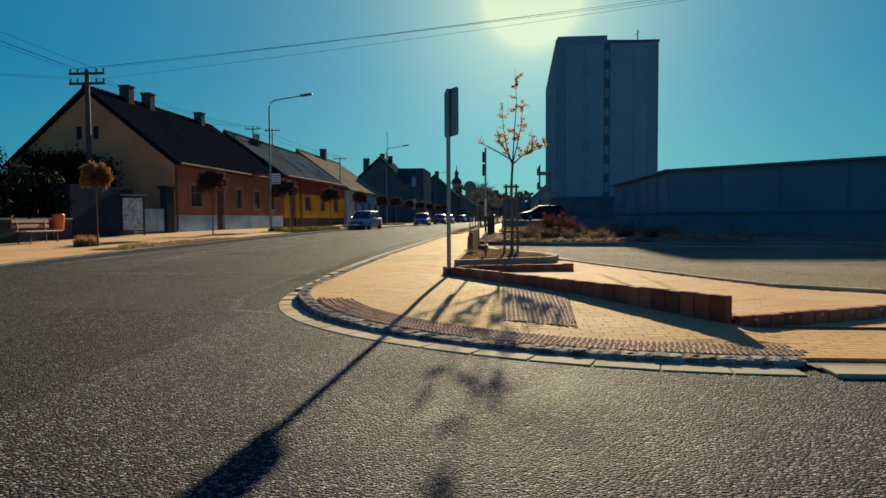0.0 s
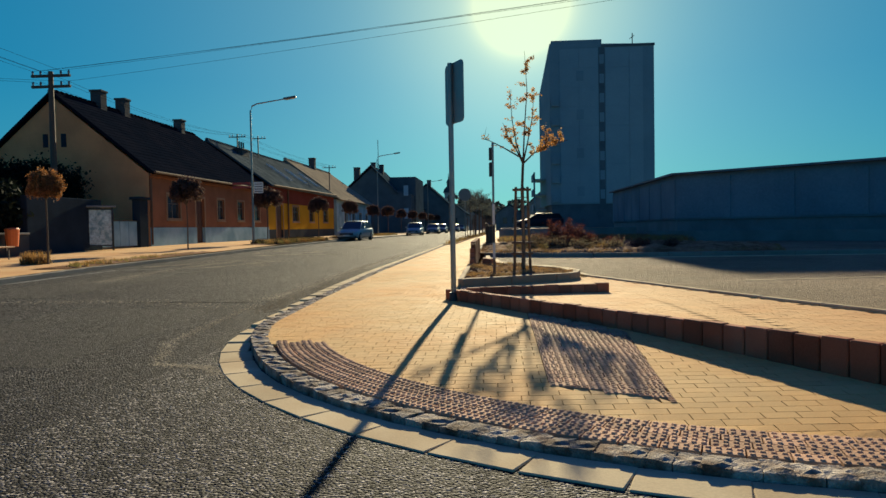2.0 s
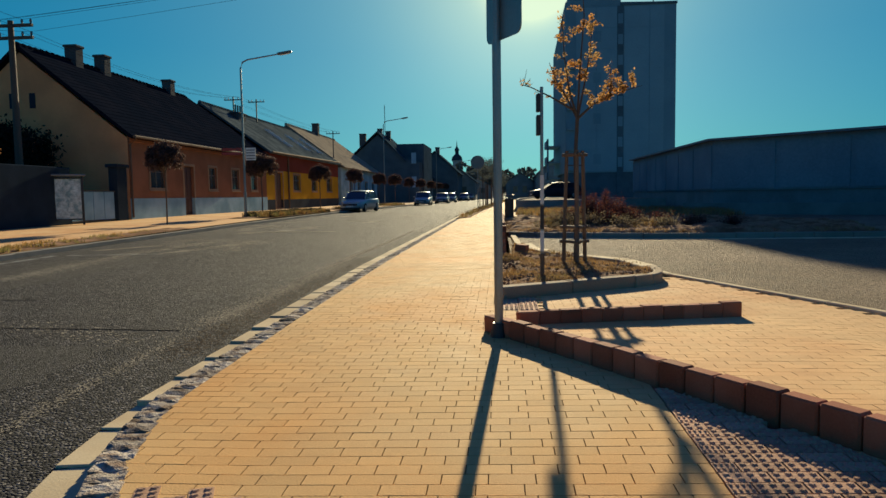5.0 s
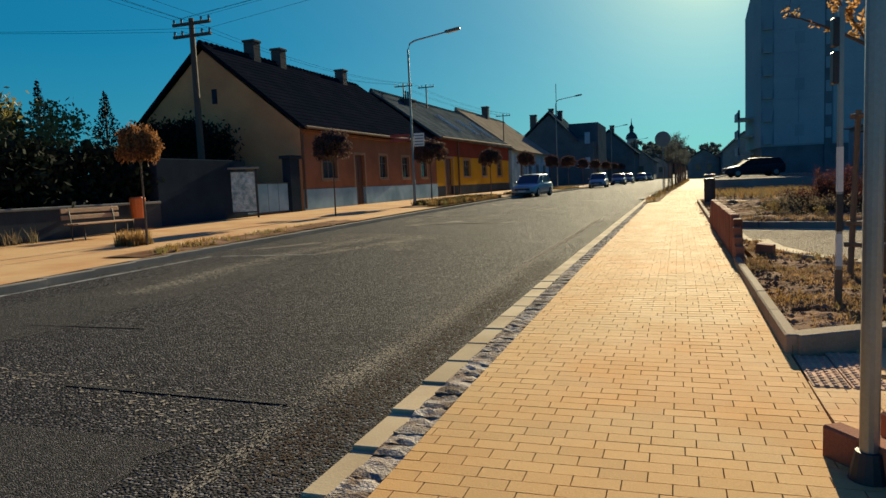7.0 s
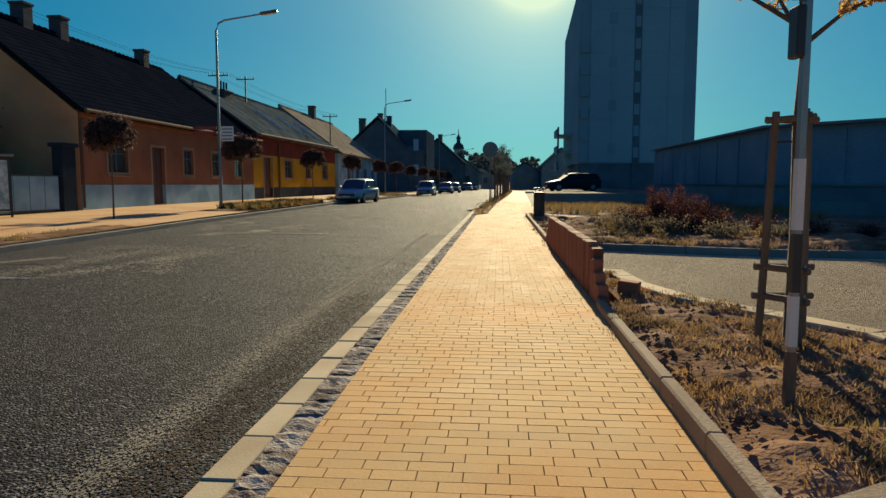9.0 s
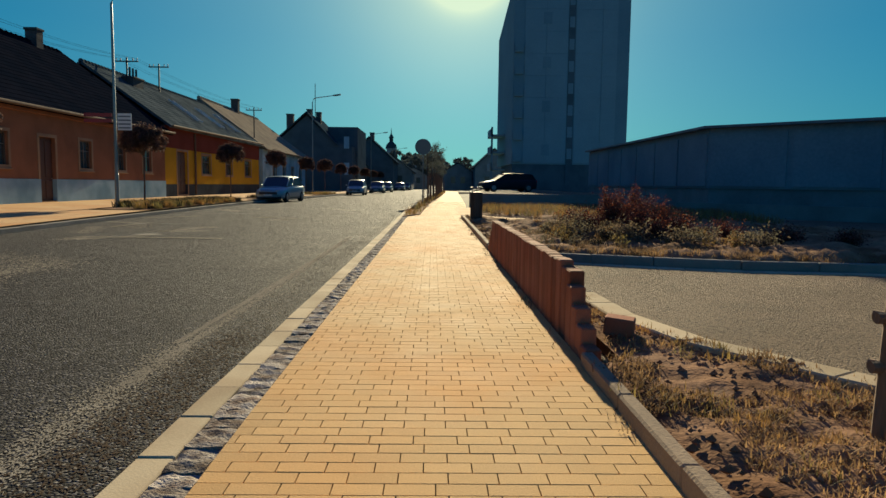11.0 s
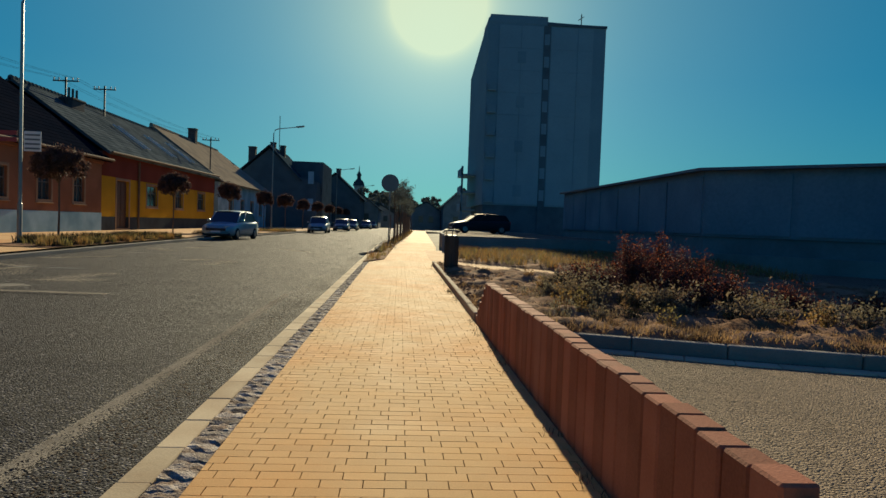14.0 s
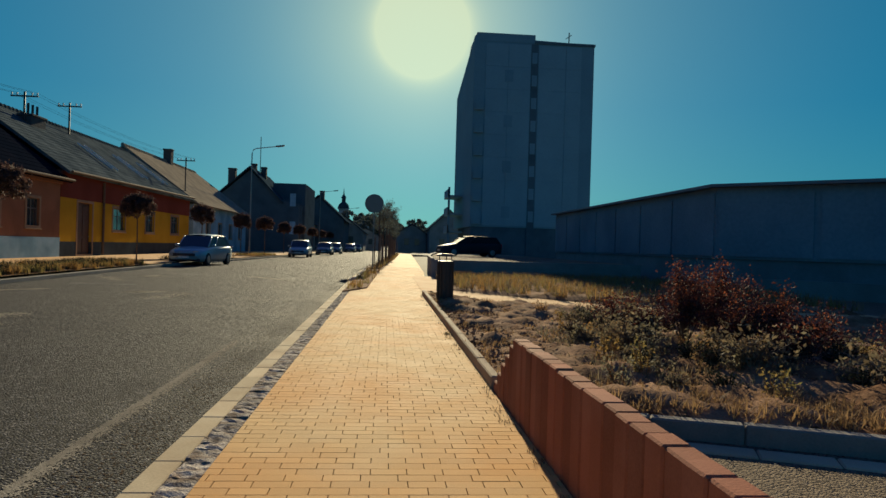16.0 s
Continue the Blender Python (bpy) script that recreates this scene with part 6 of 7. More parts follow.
def young_tree(x, y):
    t = thing("young_tree", "slender young tree with sparse orange autumn leaves, staked", "tree", m=pose(x, y, 0.04))
    r = random.Random(21)
    bm = B()
    top = Vector((0.02, 0, 2.18))
    tube(bm, [(0, 0, -0.05), (0.015, 0.01, 0.8), (-0.01, 0, 1.6), top], [0.045, 0.036, 0.03, 0.028], 8)
    part("trunk", bm, M["bark"], t)
    verts, faces = [], []
    limbs = [[top, top + Vector((0.04, 0.03, 0.7)), top + Vector((0.10, 0.0, 1.5)), top + Vector((0.06, 0.03, 2.3))],
             [top, top + Vector((-0.14, 0.1, 0.32)), top + Vector((-0.30, 0.15, 0.60)), top + Vector((-0.40, 0.2, 0.88))],
             [top, top + Vector((0.22, -0.1, 0.20)), top + Vector((0.52, -0.2, 0.33)), top + Vector((0.90, -0.25, 0.43))],
             [top, top + Vector((0.12, 0.2, 0.5)), top + Vector((0.22, 0.3, 1.0)), top + Vector((0.27, 0.32, 1.6))],
             [top, top + Vector((-0.14, -0.2, 0.4)), top + Vector((-0.22, -0.32, 0.85)), top + Vector((-0.26, -0.4, 1.4))],
             [top + Vector((0.44, -0.17, 0.3)), top + Vector((0.46, -0.18, 0.42)), top + Vector((0.47, -0.18, 0.54)), top + Vector((0.46, -0.17, 0.66))],
             [top + Vector((0, 0, 0.1)), top + Vector((-0.4, 0.0, 0.34)), top + Vector((-0.68, 0.1, 0.5)), top + Vector((-0.85, 0.1, 0.55))]]
    for n, limb in enumerate(limbs):
        bm = B()
        tube(bm, limb, [0.02, 0.013, 0.008, 0.003], 6, False)
        twigs = []
        for k in range(15):
            s = r.uniform(0.8, 2.95)
            i = int(s)
            p = limb[i].lerp(limb[i + 1], s - i)
            q = p + Vector((r.gauss(0, 0.08), r.gauss(0, 0.11), abs(r.gauss(0.06, 0.08))))
            tube(bm, [p, p.lerp(q, 0.5) + Vector((0, 0, -0.015)), q], [0.005, 0.004, 0.0015], 4, False)
            twigs.append((p, q))
        part("limb", bm, M["bark"], t)
        for k in range((700, 420, 700, 380, 160, 130, 30)[n]):
            p, q = r.choice(twigs)
            leaf_quad(verts, faces, p.lerp(q, r.uniform(0.2, 1.1)) + Vector((r.gauss(0, 0.02), r.gauss(0, 0.02), r.gauss(-0.01, 0.02))), r.uniform(0.014, 0.034), r)
    part_cloud("leaves", verts, faces, M["orangeleaf"], t)
    s = thing("tree_stake_frame", "three wooden stakes with cross bars tied round the young tree", "tree stake", m=pose(x, y, 0.03))
    feet = [Vector((-0.18, 0.10, 0)), Vector((0.15, 0.12, 0)), Vector((0.0, -0.17, 0))]
    for f in feet:
        bm = B()
        tube(bm, [f, f * 0.72 + Vector((0, 0, 1.72))], [0.03, 0.027], 10)
        part("stake", bm, M["stake"], s)
    for z in (0.35, 0.57, 1.66):
        for i in range(3):
            lean = 1 - 0.163 * z
            a, b = feet[i] * lean + Vector((0, 0, z)), feet[(i + 1) % 3] * lean + Vector((0, 0, z))
            d = (b - a).normalized() * 0.07
            bm = B()
            tube(bm, [a - d, b + d], 0.026, 8)
            part("crossbar", bm, M["stake"], s)
    bm = B()
    for i in range(3):
        tube(bm, [feet[i] * 0.76 + Vector((0, 0, 1.5)), Vector((0, 0, 1.5))], 0.008, 4)
    part("strap", bm, M["darksteel"], s)


young_tree(0.80, 17.3)


def litter_bin(x, y):
    t = thing("litter_bin", "slim dark steel litter bin with a flat lid on the footway", "litter bin", m=pose(x, y, 0.0))
    bm = B()
    tube(bm, [(0, 0, 0.08), (0, 0, 0.95)], 0.18, 20)
    part("body", bm, M["bin"], t)
    for k in range(14):
        a = 2 * math.pi * k / 14
        bm = B()
        box(bm, -0.018, 0.018, -0.006, 0.006, 0.1, 0.93, 0, pose(0.187 * math.cos(a), 0.187 * math.sin(a), 0, 0, 0, math.degrees(a) + 90))
        part("slat", bm, M["bin"], t)
    bm = B()
    tube(bm, [(0, 0, 1.06), (0, 0, 1.09), (0, 0, 1.115)], [0.21, 0.21, 0.15], 20)
    part("lid", bm, M["darksteel"], t)
    for a in (0.5, 2.6, 4.7):
        bm = B()
        tube(bm, [(0.16 * math.cos(a), 0.16 * math.sin(a), 0.0), (0.16 * math.cos(a), 0.16 * math.sin(a), 1.07)], 0.012, 6)
        part("leg", bm, M["darksteel"], t)


litter_bin(0.03, 36.4)


def street_lamp(x, y, z, h=7.6, reach=2.4):
    t = thing("street_lamp", "tall grey steel street lamp with a curved arm", "street lamp", m=pose(x, y, z), group="street lamps")
    bm = B()
    tube(bm, [(0, 0, -0.1), (0, 0, 1.2), (0, 0, 1.22), (0, 0, h - 0.4), (0.1, 0, h - 0.12), (0.35, 0, h), (reach - 0.5, 0, h + 0.22)], [0.075, 0.072, 0.055, 0.045, 0.04, 0.036, 0.03], 10)
    part("pole", bm, M["steel"], t)
    bm = B()
    box(bm, -0.36, 0.36, -0.11, 0.11, -0.05, 0.06, 0.035, pose(reach - 0.2, 0, h + 0.27, 0, -8, 0))
    head = part("lamp_head", bm, M["signback"], t)
    bm = B()
    box(bm, -0.25, 0.25, -0.08, 0.08, -0.075, -0.05, 0.01, pose(reach - 0.2, 0, h + 0.27, 0, -8, 0))
    part("diffuser", bm, M["lampglass"], head)
    return t


lamp = street_lamp(-12.83, 39.6, 0.2)
bm = B()
box(bm, 0.1, 0.60, -0.02, 0.0, 2.78, 3.38)
sp = part("sign_plate", bm, M["white"], lamp, "white direction sign with dark bars")
for i in range(4):
    bm = B()
    box(bm, 0.13, 0.57, -0.026, -0.019, 2.84 + 0.135 * i, 2.89 + 0.135 * i)
    part("bar", bm, M["signback"], sp)
for z in (3.05, 3.25):
    bm = B()
    box(bm, -1.1, -0.1, -0.02, 0.0, z, z + 0.13)
    part("sign_plate", bm, M["redpaint"], lamp, "red arm of a direction sign")
for y in (77, 121, 165):
    street_lamp(-12.9 + bend(y), y, 0.2, 8.6)


def globe_tree_master(label, material, seed, crown=1.0, centre=2.5):
    t = thing("globe_tree", label, "tree", group="street trees")
    r = random.Random(seed)
    bm = B()
    tube(bm, [(0, 0, -0.1), (0.02, 0, 0.9), (0, 0.01, 2.05)], [0.045, 0.036, 0.032], 8)
    part("trunk", bm, M["bark"], t)
    bm = B()
    for k in range(14):
        a, e = r.uniform(0, 6.283), r.uniform(0.1, 1.2)
        d = Vector((math.cos(a) * math.cos(e), math.sin(a) * math.cos(e), math.sin(e) * 0.75))
        tube(bm, [(0, 0, 1.92), Vector((0, 0, 2.05)) + d * 0.35 * crown, Vector((0, 0, 2.05)) + d * 0.68 * crown], [0.02, 0.012, 0.004], 5, False)
    part("limbs", bm, M["bark"], t, kind="stuff")
    verts, faces = [], []
    clumps = []
    for k in range(170):
        a, e = r.uniform(0, 6.283), math.asin(r.uniform(-0.62, 1))
        rad = 0.88 * crown * r.uniform(0.15, 1.0) ** 0.45
        clumps.append(Vector((math.cos(a) * math.cos(e) * rad, math.sin(a) * math.cos(e) * rad, centre + math.sin(e) * rad * 0.74)))
    for k in range(13000):
        c = r.choice(clumps)
        leaf_quad(verts, faces, c + Vector((r.gauss(0, 0.075), r.gauss(0, 0.075), r.gauss(0, 0.065))), r.uniform(0.03, 0.06), r)
    part_cloud("leaves", verts, faces, material, t)
    return t


gt = globe_tree_master("small street tree with a round crown of rust-orange leaves", M["rustleaf"], 8, 0.68, 2.3)
gt.matrix_basis = pose(-12.65, 22.0, z_left(22), 0, 0, 10) @ Matrix.Diagonal((0.70, 0.70, 0.97, 1))
gt = globe_tree_master("small street tree with a dense round crown of dark purple-brown leaves", M["brownleaf"], 18)
gt.matrix_basis = pose(-13.1, 32.1, z_left(32), 0, 0, 40) @ Matrix.Diagonal((0.74, 0.74, 1.0, 1))
rnd = random.Random(31)
for y in (42.0, 53.6, 63.8, 73.5, 82.5, 92, 102, 112, 122, 132, 142, 152):
    s = 1.24 if y < 43 else rnd.uniform(1.02, 1.14)
    copy_thing(gt, pose(-12.75 + bend(y) + rnd.uniform(-0.1, 0.1), y, z_left(y), 0, 0, rnd.uniform(0, 360)) @ Matrix.Diagonal((s, s, rnd.uniform(0.98, 1.06), 1)))

# young trees in the strip beside the street, further on


def strip_tree_master():
    t = thing("strip_tree", "young street tree with an upright thinning crown, staked", "tree", group="strip trees")
    r = random.Random(9)
    bm = B()
    tube(bm, [(0, 0, -0.05), (0.02, 0, 1.2), (0, 0, 2.3), (0, 0, 3.3)], [0.05, 0.04, 0.035, 0.015], 8)
    part("trunk", bm, M["bark"], t)
    for f in ((-0.25, -0.2), (0.25, -0.2), (0, 0.28)):
        bm = B()
        tube(bm, [(f[0], f[1], 0), (f[0] * 0.9, f[1] * 0.9, 1.7)], 0.032, 6)
        part("stake", bm, M["stake"], t)
    verts, faces = [], []
    bm = B()
    for k in range(22):
        a, z = r.uniform(0, 6.283), r.uniform(2.1, 3.2)
        L = r.uniform(0.3, 0.75)
        q = Vector((math.cos(a) * L, math.sin(a) * L, z + r.uniform(0.2, 0.7)))
        tube(bm, [(0, 0, z), q], [0.012, 0.003], 4, False)
        for m_ in range(85):
            leaf_quad(verts, faces, Vector((0, 0, z)).lerp(q, r.uniform(0.3, 1.1)) + Vector((r.gauss(0, 0.09), r.gauss(0, 0.09), r.gauss(0, 0.09))), r.uniform(0.025, 0.055), r)
    part("limbs", bm, M["bark"], t, kind="stuff")
    part_cloud("leaves", verts, faces, M["hazeleaf"], t)
    return t


strip = strip_tree_master()
strip.matrix_basis = pose(-1.95 + bend(62), 62, 0.03)
for y in (70, 78, 86, 94, 102, 112, 124):
    copy_thing(strip, pose(-1.95 + bend(y), y, 0.03, 0, 0, rnd.uniform(0, 360)) @ Matrix.Scale(rnd.uniform(1.05, 1.3), 4))
STRIP = [(-2.45, 39.0), (-1.85, 41.0), (-1.6, 55), (-1.4 + bend(90), 90), (-1.4 + bend(130), 130), (-2.28 + bend(130), 130), (-2.28 + bend(90), 90), (-2.28, 55)]
bm = B()
prism(bm, STRIP, -0.1, 0.035)
solo("tree_strip", bm, M["soil"], "narrow soil strip with trees between road and footway", kind="structure")
blades("strip_grass", STRIP, 3000, 0.08, 0.3, 0.03, M["drygrass"], "dry grass in the tree strip", 19, -0.2, 0.008, 0.6)


def round_sign(x, y):
    t = thing("road_sign", "round road sign on a pole seen from behind", "road sign", m=pose(x, y, 0.0))
    bm = B()
    tube(bm, [(0, 0, 0), (0, 0, 3.7)], 0.035, 8)
    part("pole", bm, M["steel"], t)
    bm = B()
    bmesh.ops.create_cone(bm, cap_ends=True, segments=32, radius1=0.5, radius2=0.5, depth=0.02, matrix=pose(0, -0.05, 3.5, 90, 0, 0))
    part("disc", bm, M["signback"], t)


round_sign(-2.0, 57.5)

# ---- vehicles ----


def car_master(paint, label, length=4.2, width=1.74, height=1.46, estate=False, glazing=None):
    """A hatchback along -y (its front), wheels on z = 0."""
    t = thing("car", label, "car", group="parked cars")
    hl, hw = length / 2, width / 2
    # lower body: stations from front to back (y, half width, bottom, shoulder height)
    st = [(-hl, 0.62, 0.32, 0.60), (-hl + 0.10, 0.78, 0.22, 0.70), (-hl + 0.45, 0.85, 0.20, 0.76), (-hl + 0.9, 0.87, 0.20, 0.86), (-0.4, 0.87, 0.20, 0.95), (0.8, 0.87, 0.20, 0.97), (hl - 0.5, 0.86, 0.22, 0.99), (hl - 0.08, 0.80, 0.26, 0.96), (hl, 0.70, 0.36, 0.85)]
    bm = B()
    rings = []
    for y, w, z0, z1 in st:
        w = w * hw / 0.87
        prof = [(-w * 0.92, z0), (-w, z0 + 0.15), (-w, z1 - 0.16), (-w * 0.93, z1 - 0.02), (-w * 0.6, z1 + 0.03), (0, z1 + 0.05), (w * 0.6, z1 + 0.03), (w * 0.93, z1 - 0.02), (w, z1 - 0.16), (w, z0 + 0.15), (w * 0.92, z0)]
        rings.append([bm.verts.new((x, y, z)) for x, z in prof])
    for a, b in zip(rings, rings[1:]):
        for k in range(len(a)):
            bm.faces.new((a[k], b[k], b[(k + 1) % len(a)], a[(k + 1) % len(a)]))
    bm.faces.new(rings[0])
    bm.faces.new(rings[-1][::-1])
    bmesh.ops.recalc_face_normals(bm, faces=bm.faces[:])
    body = part("body", bm, paint, t, smooth=True)
    # cabin
    back = hl - (0.15 if estate else 0.35)
    bm = B()
    lo = [(-hl + 1.05, hw * 0.86, 0.90), (-0.3, hw * 0.93, 0.95), (back, hw * 0.88, 0.97)]
    hi = [(-0.45, hw * 0.78, height - 0.07), (0.25, hw * 0.80, height - 0.02), (back - (0.28 if estate else 0.42), hw * 0.75, height - 0.06)]
    L = [[bm.verts.new((s * w, y, z)) for y, w, z in lo] for s in (-1, 1)]
    H = [[bm.verts.new((s * w, y, z)) for y, w, z in hi] for s in (-1, 1)]
    for s in (0, 1):
        for k in (0, 1):
            bm.faces.new((L[s][k], L[s][k + 1], H[s][k + 1], H[s][k]))
    bm.faces.new((L[0][0], L[1][0], H[1][0], H[0][0]))
    bm.faces.new((L[0][2], H[0][2], H[1][2], L[1][2]))
    bmesh.ops.recalc_face_normals(bm, faces=bm.faces[:])
    part("glazing", bm, glazing or M["glass"], t, "dark car glazing")
    bm = B()
    rr = []
    for y, w, z in hi:
        rr.append([bm.verts.new((x * w, y, z + dz)) for x, dz in ((-1.02, -0.02), (-0.9, 0.035), (0, 0.06), (0.9, 0.035), (1.02, -0.02))])
    for a, b in zip(rr, rr[1:]):
        for k in range(4):
            bm.faces.new((a[k], a[k + 1], b[k + 1], b[k]))
    for s in (-1, 1):
        for (y, w, z), (y2, w2, z2) in ((lo[0], hi[0]), (lo[1], hi[1]), (lo[2], hi[2])):
            tube(bm, [(s * w * 1.01, y, z), (s * w2 * 1.01, y2, z2)], 0.035, 5)
    part("roof", bm, paint, t, smooth=True)
    for sx in (-1, 1):
        for y in (-hl + 0.82, hl - 0.78):
            bm = B()
            tube(bm, [(sx * (hw - 0.2), y, 0.31), (sx * (hw - 0.19), y, 0.31), (sx * (hw + 0.0), y, 0.31), (sx * (hw + 0.02), y, 0.31)], [0.29, 0.31, 0.31, 0.27], 20)
            w = part("wheel", bm, M["tyre"], t)
            bm = B()
            tube(bm, [(sx * (hw + 0.015), y, 0.31), (sx * (hw + 0.03), y, 0.31)], [0.2, 0.17], 12)
            part("rim", bm, M["rim"], w)
        bm = B()
        box(bm, -0.14, 0.14, -0.05, 0.05, -0.07, 0.07, 0.03, pose(sx * hw * 0.66, -hl + 0.09, 0.66, 0, 0, sx * 28))
        part("headlight", bm, M["lampglass"], t)
        bm = B()
        box(bm, -0.1, 0.1, -0.04, 0.04, -0.14, 0.14, 0.02, pose(sx * hw * 0.8, hl - 0.07, 0.82))
        part("tail_light", bm, M["redlamp"], t)
        bm = B()
        box(bm, -0.09, 0.09, -0.05, 0.05, -0.06, 0.06, 0.025, pose(sx * (hw + 0.08), -hl + 1.32, 0.99))
        part("mirror", bm, paint, t)
    bm = B()
    box(bm, -0.55, 0.55, -hl - 0.01, -hl + 0.05, 0.44, 0.60, 0.02)
    part("grille", bm, M["darksteel"], t)
    bm = B()
    box(bm, -0.26, 0.26, -hl - 0.03, -hl - 0.012, 0.36, 0.46)
    part("number_plate", bm, M["white"], t, "plain pale plate")
    bm = B()
    box(bm, -hw * 0.88, hw * 0.88, -hl + 0.02, -hl + 0.12, 0.22, 0.34, 0.03)
    part("bumper", bm, M["darksteel"], t)
    return t


c1 = car_master(M["car_silver"], "silver-blue hatchback parked facing down the street", height=1.52)
c1.matrix_basis = pose(-10.6, 56.4, z_road(-10.2, 55) + 0.0, 0, 0, -8)
c2 = copy_thing(c1, pose(-9.9 + bend(84), 84, z_road(-9.9, 84), 0, 0, 0))
c3 = car_master(M["car_grey"], "grey car parked at the kerb", 4.3, 1.76, 1.44)
c3.matrix_basis = pose(-9.7 + bend(101), 101, z_road(-9.7, 101), 0, 0, 0)
for y in (111, 136, 150):
    copy_thing(c3, pose(-9.6 + bend(y), y, z_road(-9.6, y), 0, 0, -1))
c4 = car_master(M["car_dark"], "dark estate car standing on the raised car park", 4.5, 1.78, 1.45, True, M["cartint"])
c4.matrix_basis = pose(4.6, 69.5, 0.68, 0, 0, -76)

# ---- the far footway's corner: wall, hedge, board, bench ----


def leafy(name, label, category, boxes, count, leaf, material, seed, top=None, group=""):
    """A leafy mass of clumps inside boxes (x0, x1, y0, y1, z0, z1) with an uneven outline."""
    r = random.Random(seed)
    t = thing(name, label, category, group=group)
    verts, faces = [], []
    for x0, x1, y0, y1, z0, z1 in boxes:
        clumps = [Vector((r.uniform(x0, x1), r.uniform(y0, y1), z0 + (z1 - z0) * r.random() ** 0.7)) for _ in range(70)]
        for _ in range(count // len(boxes)):
            c = r.choice(clumps)
            leaf_quad(verts, faces, c + Vector((r.gauss(0, 0.28), r.gauss(0, 0.28), r.gauss(0, 0.25))), leaf * r.uniform(0.6, 1.4), r)
    bm = B()
    x0, x1, y0, y1, z0, z1 = boxes[0]
    for _ in range(5):
        x, y = r.uniform(x0, x1), r.uniform(y0, y1)
        tube(bm, [(x, y, -0.1), (x + r.uniform(-0.2, 0.2), y, z1 * 0.5), (x + r.uniform(-0.4, 0.4), y, z1 * 0.85)], [0.07, 0.05, 0.02], 6)
    part("limbs", bm, M["bark"], t, kind="stuff")
    part_cloud("leaves", verts, faces, material, t)
    return t


bm = B()
for i in range(26):
    y = 2 + i
    box(bm, -17.9, -17.45, y, y + 1.0, 0, 0.95 + z_left(y) - 0.1)
solo("garden_wall", bm, M["plinth_grey"], "low dark rendered garden wall along the footway", "wall")
bm = B()
box(bm, -17.95, -17.40, 2, 28, 0.94, 1.02, 0.015)
solo("wall_coping", bm, M["parapet"], "grey coping on the garden wall", "coping")
leafy("hedge", "tall dark hedge behind the garden wall", "hedge", [(-19.4, -18.1, 4 + 4 * k, 8.5 + 4 * k, 0.8, 2.6) for k in range(6)], 60000, 0.12, M["darkleaf"], 71)
leafy("fruit_tree", "garden tree with yellowing leaves behind the hedge", "tree", [(-27, -21.5, 22, 30, 2.2, 4.7)], 9000, 0.10, M["yellowleaf"], 72)
leafy("fruit_tree", "dark overhanging garden tree at the street corner", "tree", [(-23.0, -20.0, 12.5, 17.5, 2.5, 6.2)], 14000, 0.09, M["gardenleaf"], 73)
leafy("gable_bush", "dark evergreen bush against the gable wall", "bush", [(-25.0, -20.6, 34.9, 36.7, 0.4, 4.3)], 16000, 0.09, M["darkleaf"], 74)
def conifer(x, y, h, w, seed):
    r = random.Random(seed)
    t = thing("conifer", "dark pointed conifer behind the gardens", "tree", m=pose(x, y, 0), group="conifers")
    bm = B()
    tube(bm, [(0, 0, 0), (0, 0, h)], [0.14, 0.02], 6)
    part("trunk", bm, M["bark"], t)
    verts, faces = [], []
    for _ in range(3600):
        k = r.random() ** 0.6
        a, rad = r.uniform(0, 6.283), w * k * r.uniform(0.3, 1.0) * (0.8 + 0.2 * math.sin(30 * k))
        leaf_quad(verts, faces, Vector((math.cos(a) * rad, math.sin(a) * rad, h * (1 - k) * 0.97 + 0.35 - rad * 0.25)), r.uniform(0.05, 0.11), r)
    part_cloud("leaves", verts, faces, M["darkleaf"], t)
conifer(-27.3, 36.0, 6.2, 3.2, 1)
conifer(-31.5, 36.0, 7.2, 2.6, 2)
conifer(-33.5, 33.0, 6.2, 2.0, 3)
conifer(-36.0, 38.0, 6.8, 2.2, 4)
bm = B()
box(bm, -17.9, -17.5, 28.0, 33.0, 0, 2.45, 0.02)
solo("yard_wall", bm, M["gatewall"], "dark high yard wall beside the house", "wall")
bm = B()
box(bm, -17.85, -17.45, 36.3, 37.1, 0, 2.6)
box(bm, -17.95, -17.35, 36.2, 37.2, 2.6, 2.75, 0.02)
solo("gate_pier", bm, M["gatewall"], "dark rendered gate pier at the house corner", "pier")
gate = thing("yard_gate", "pale blue-grey metal yard gate", "gate", m=pose(-17.6, 33.0, 0.15))
for i in range(4):
    bm = B()
    box(bm, -0.02, 0.02, 0.05 + 0.8 * i, 0.8 + 0.8 * i, 0.12, 1.35)
    part("gate_panel", bm, M["plinth_blue"], gate)
bm = B()
for z in (0.1, 1.35):
    box(bm, -0.03, 0.03, 0.0, 3.3, z, z + 0.06)
part("gate_frame", bm, M["darksteel"], gate)
nb = thing("notice_board", "glazed notice board with pale posters under a small flat roof", "notice board", m=pose(-16.35, 30.4, 0.15, 0, 0, 12))
for y in (-0.75, 0.75):
    bm = B()
    box(bm, -0.04, 0.04, y - 0.04, y + 0.04, -0.1, 2.0)
    part("post", bm, M["darksteel"], nb)
nb.matrix_basis = pose(-17.3, 32.2, 0.14, 0, 0, -50) @ Matrix.Diagonal((1, 0.9, 1, 1))
bm = B()
box(bm, -0.05, 0.02, -0.7, 0.7, 0.28, 1.85)
part("panel", bm, M["poster"], nb, "board covered with weathered pale posters")
part("frame", B_frame(-0.015, -0.74, 0.74, 0.24, 1.89, 0.05, 0.1), M["darksteel"], nb)
bm = B()
box(bm, -0.16, 0.16, -0.88, 0.88, 1.95, 2.03, 0.015)
part("roof", bm, M["parapet"], nb)
rb = random.Random(4)
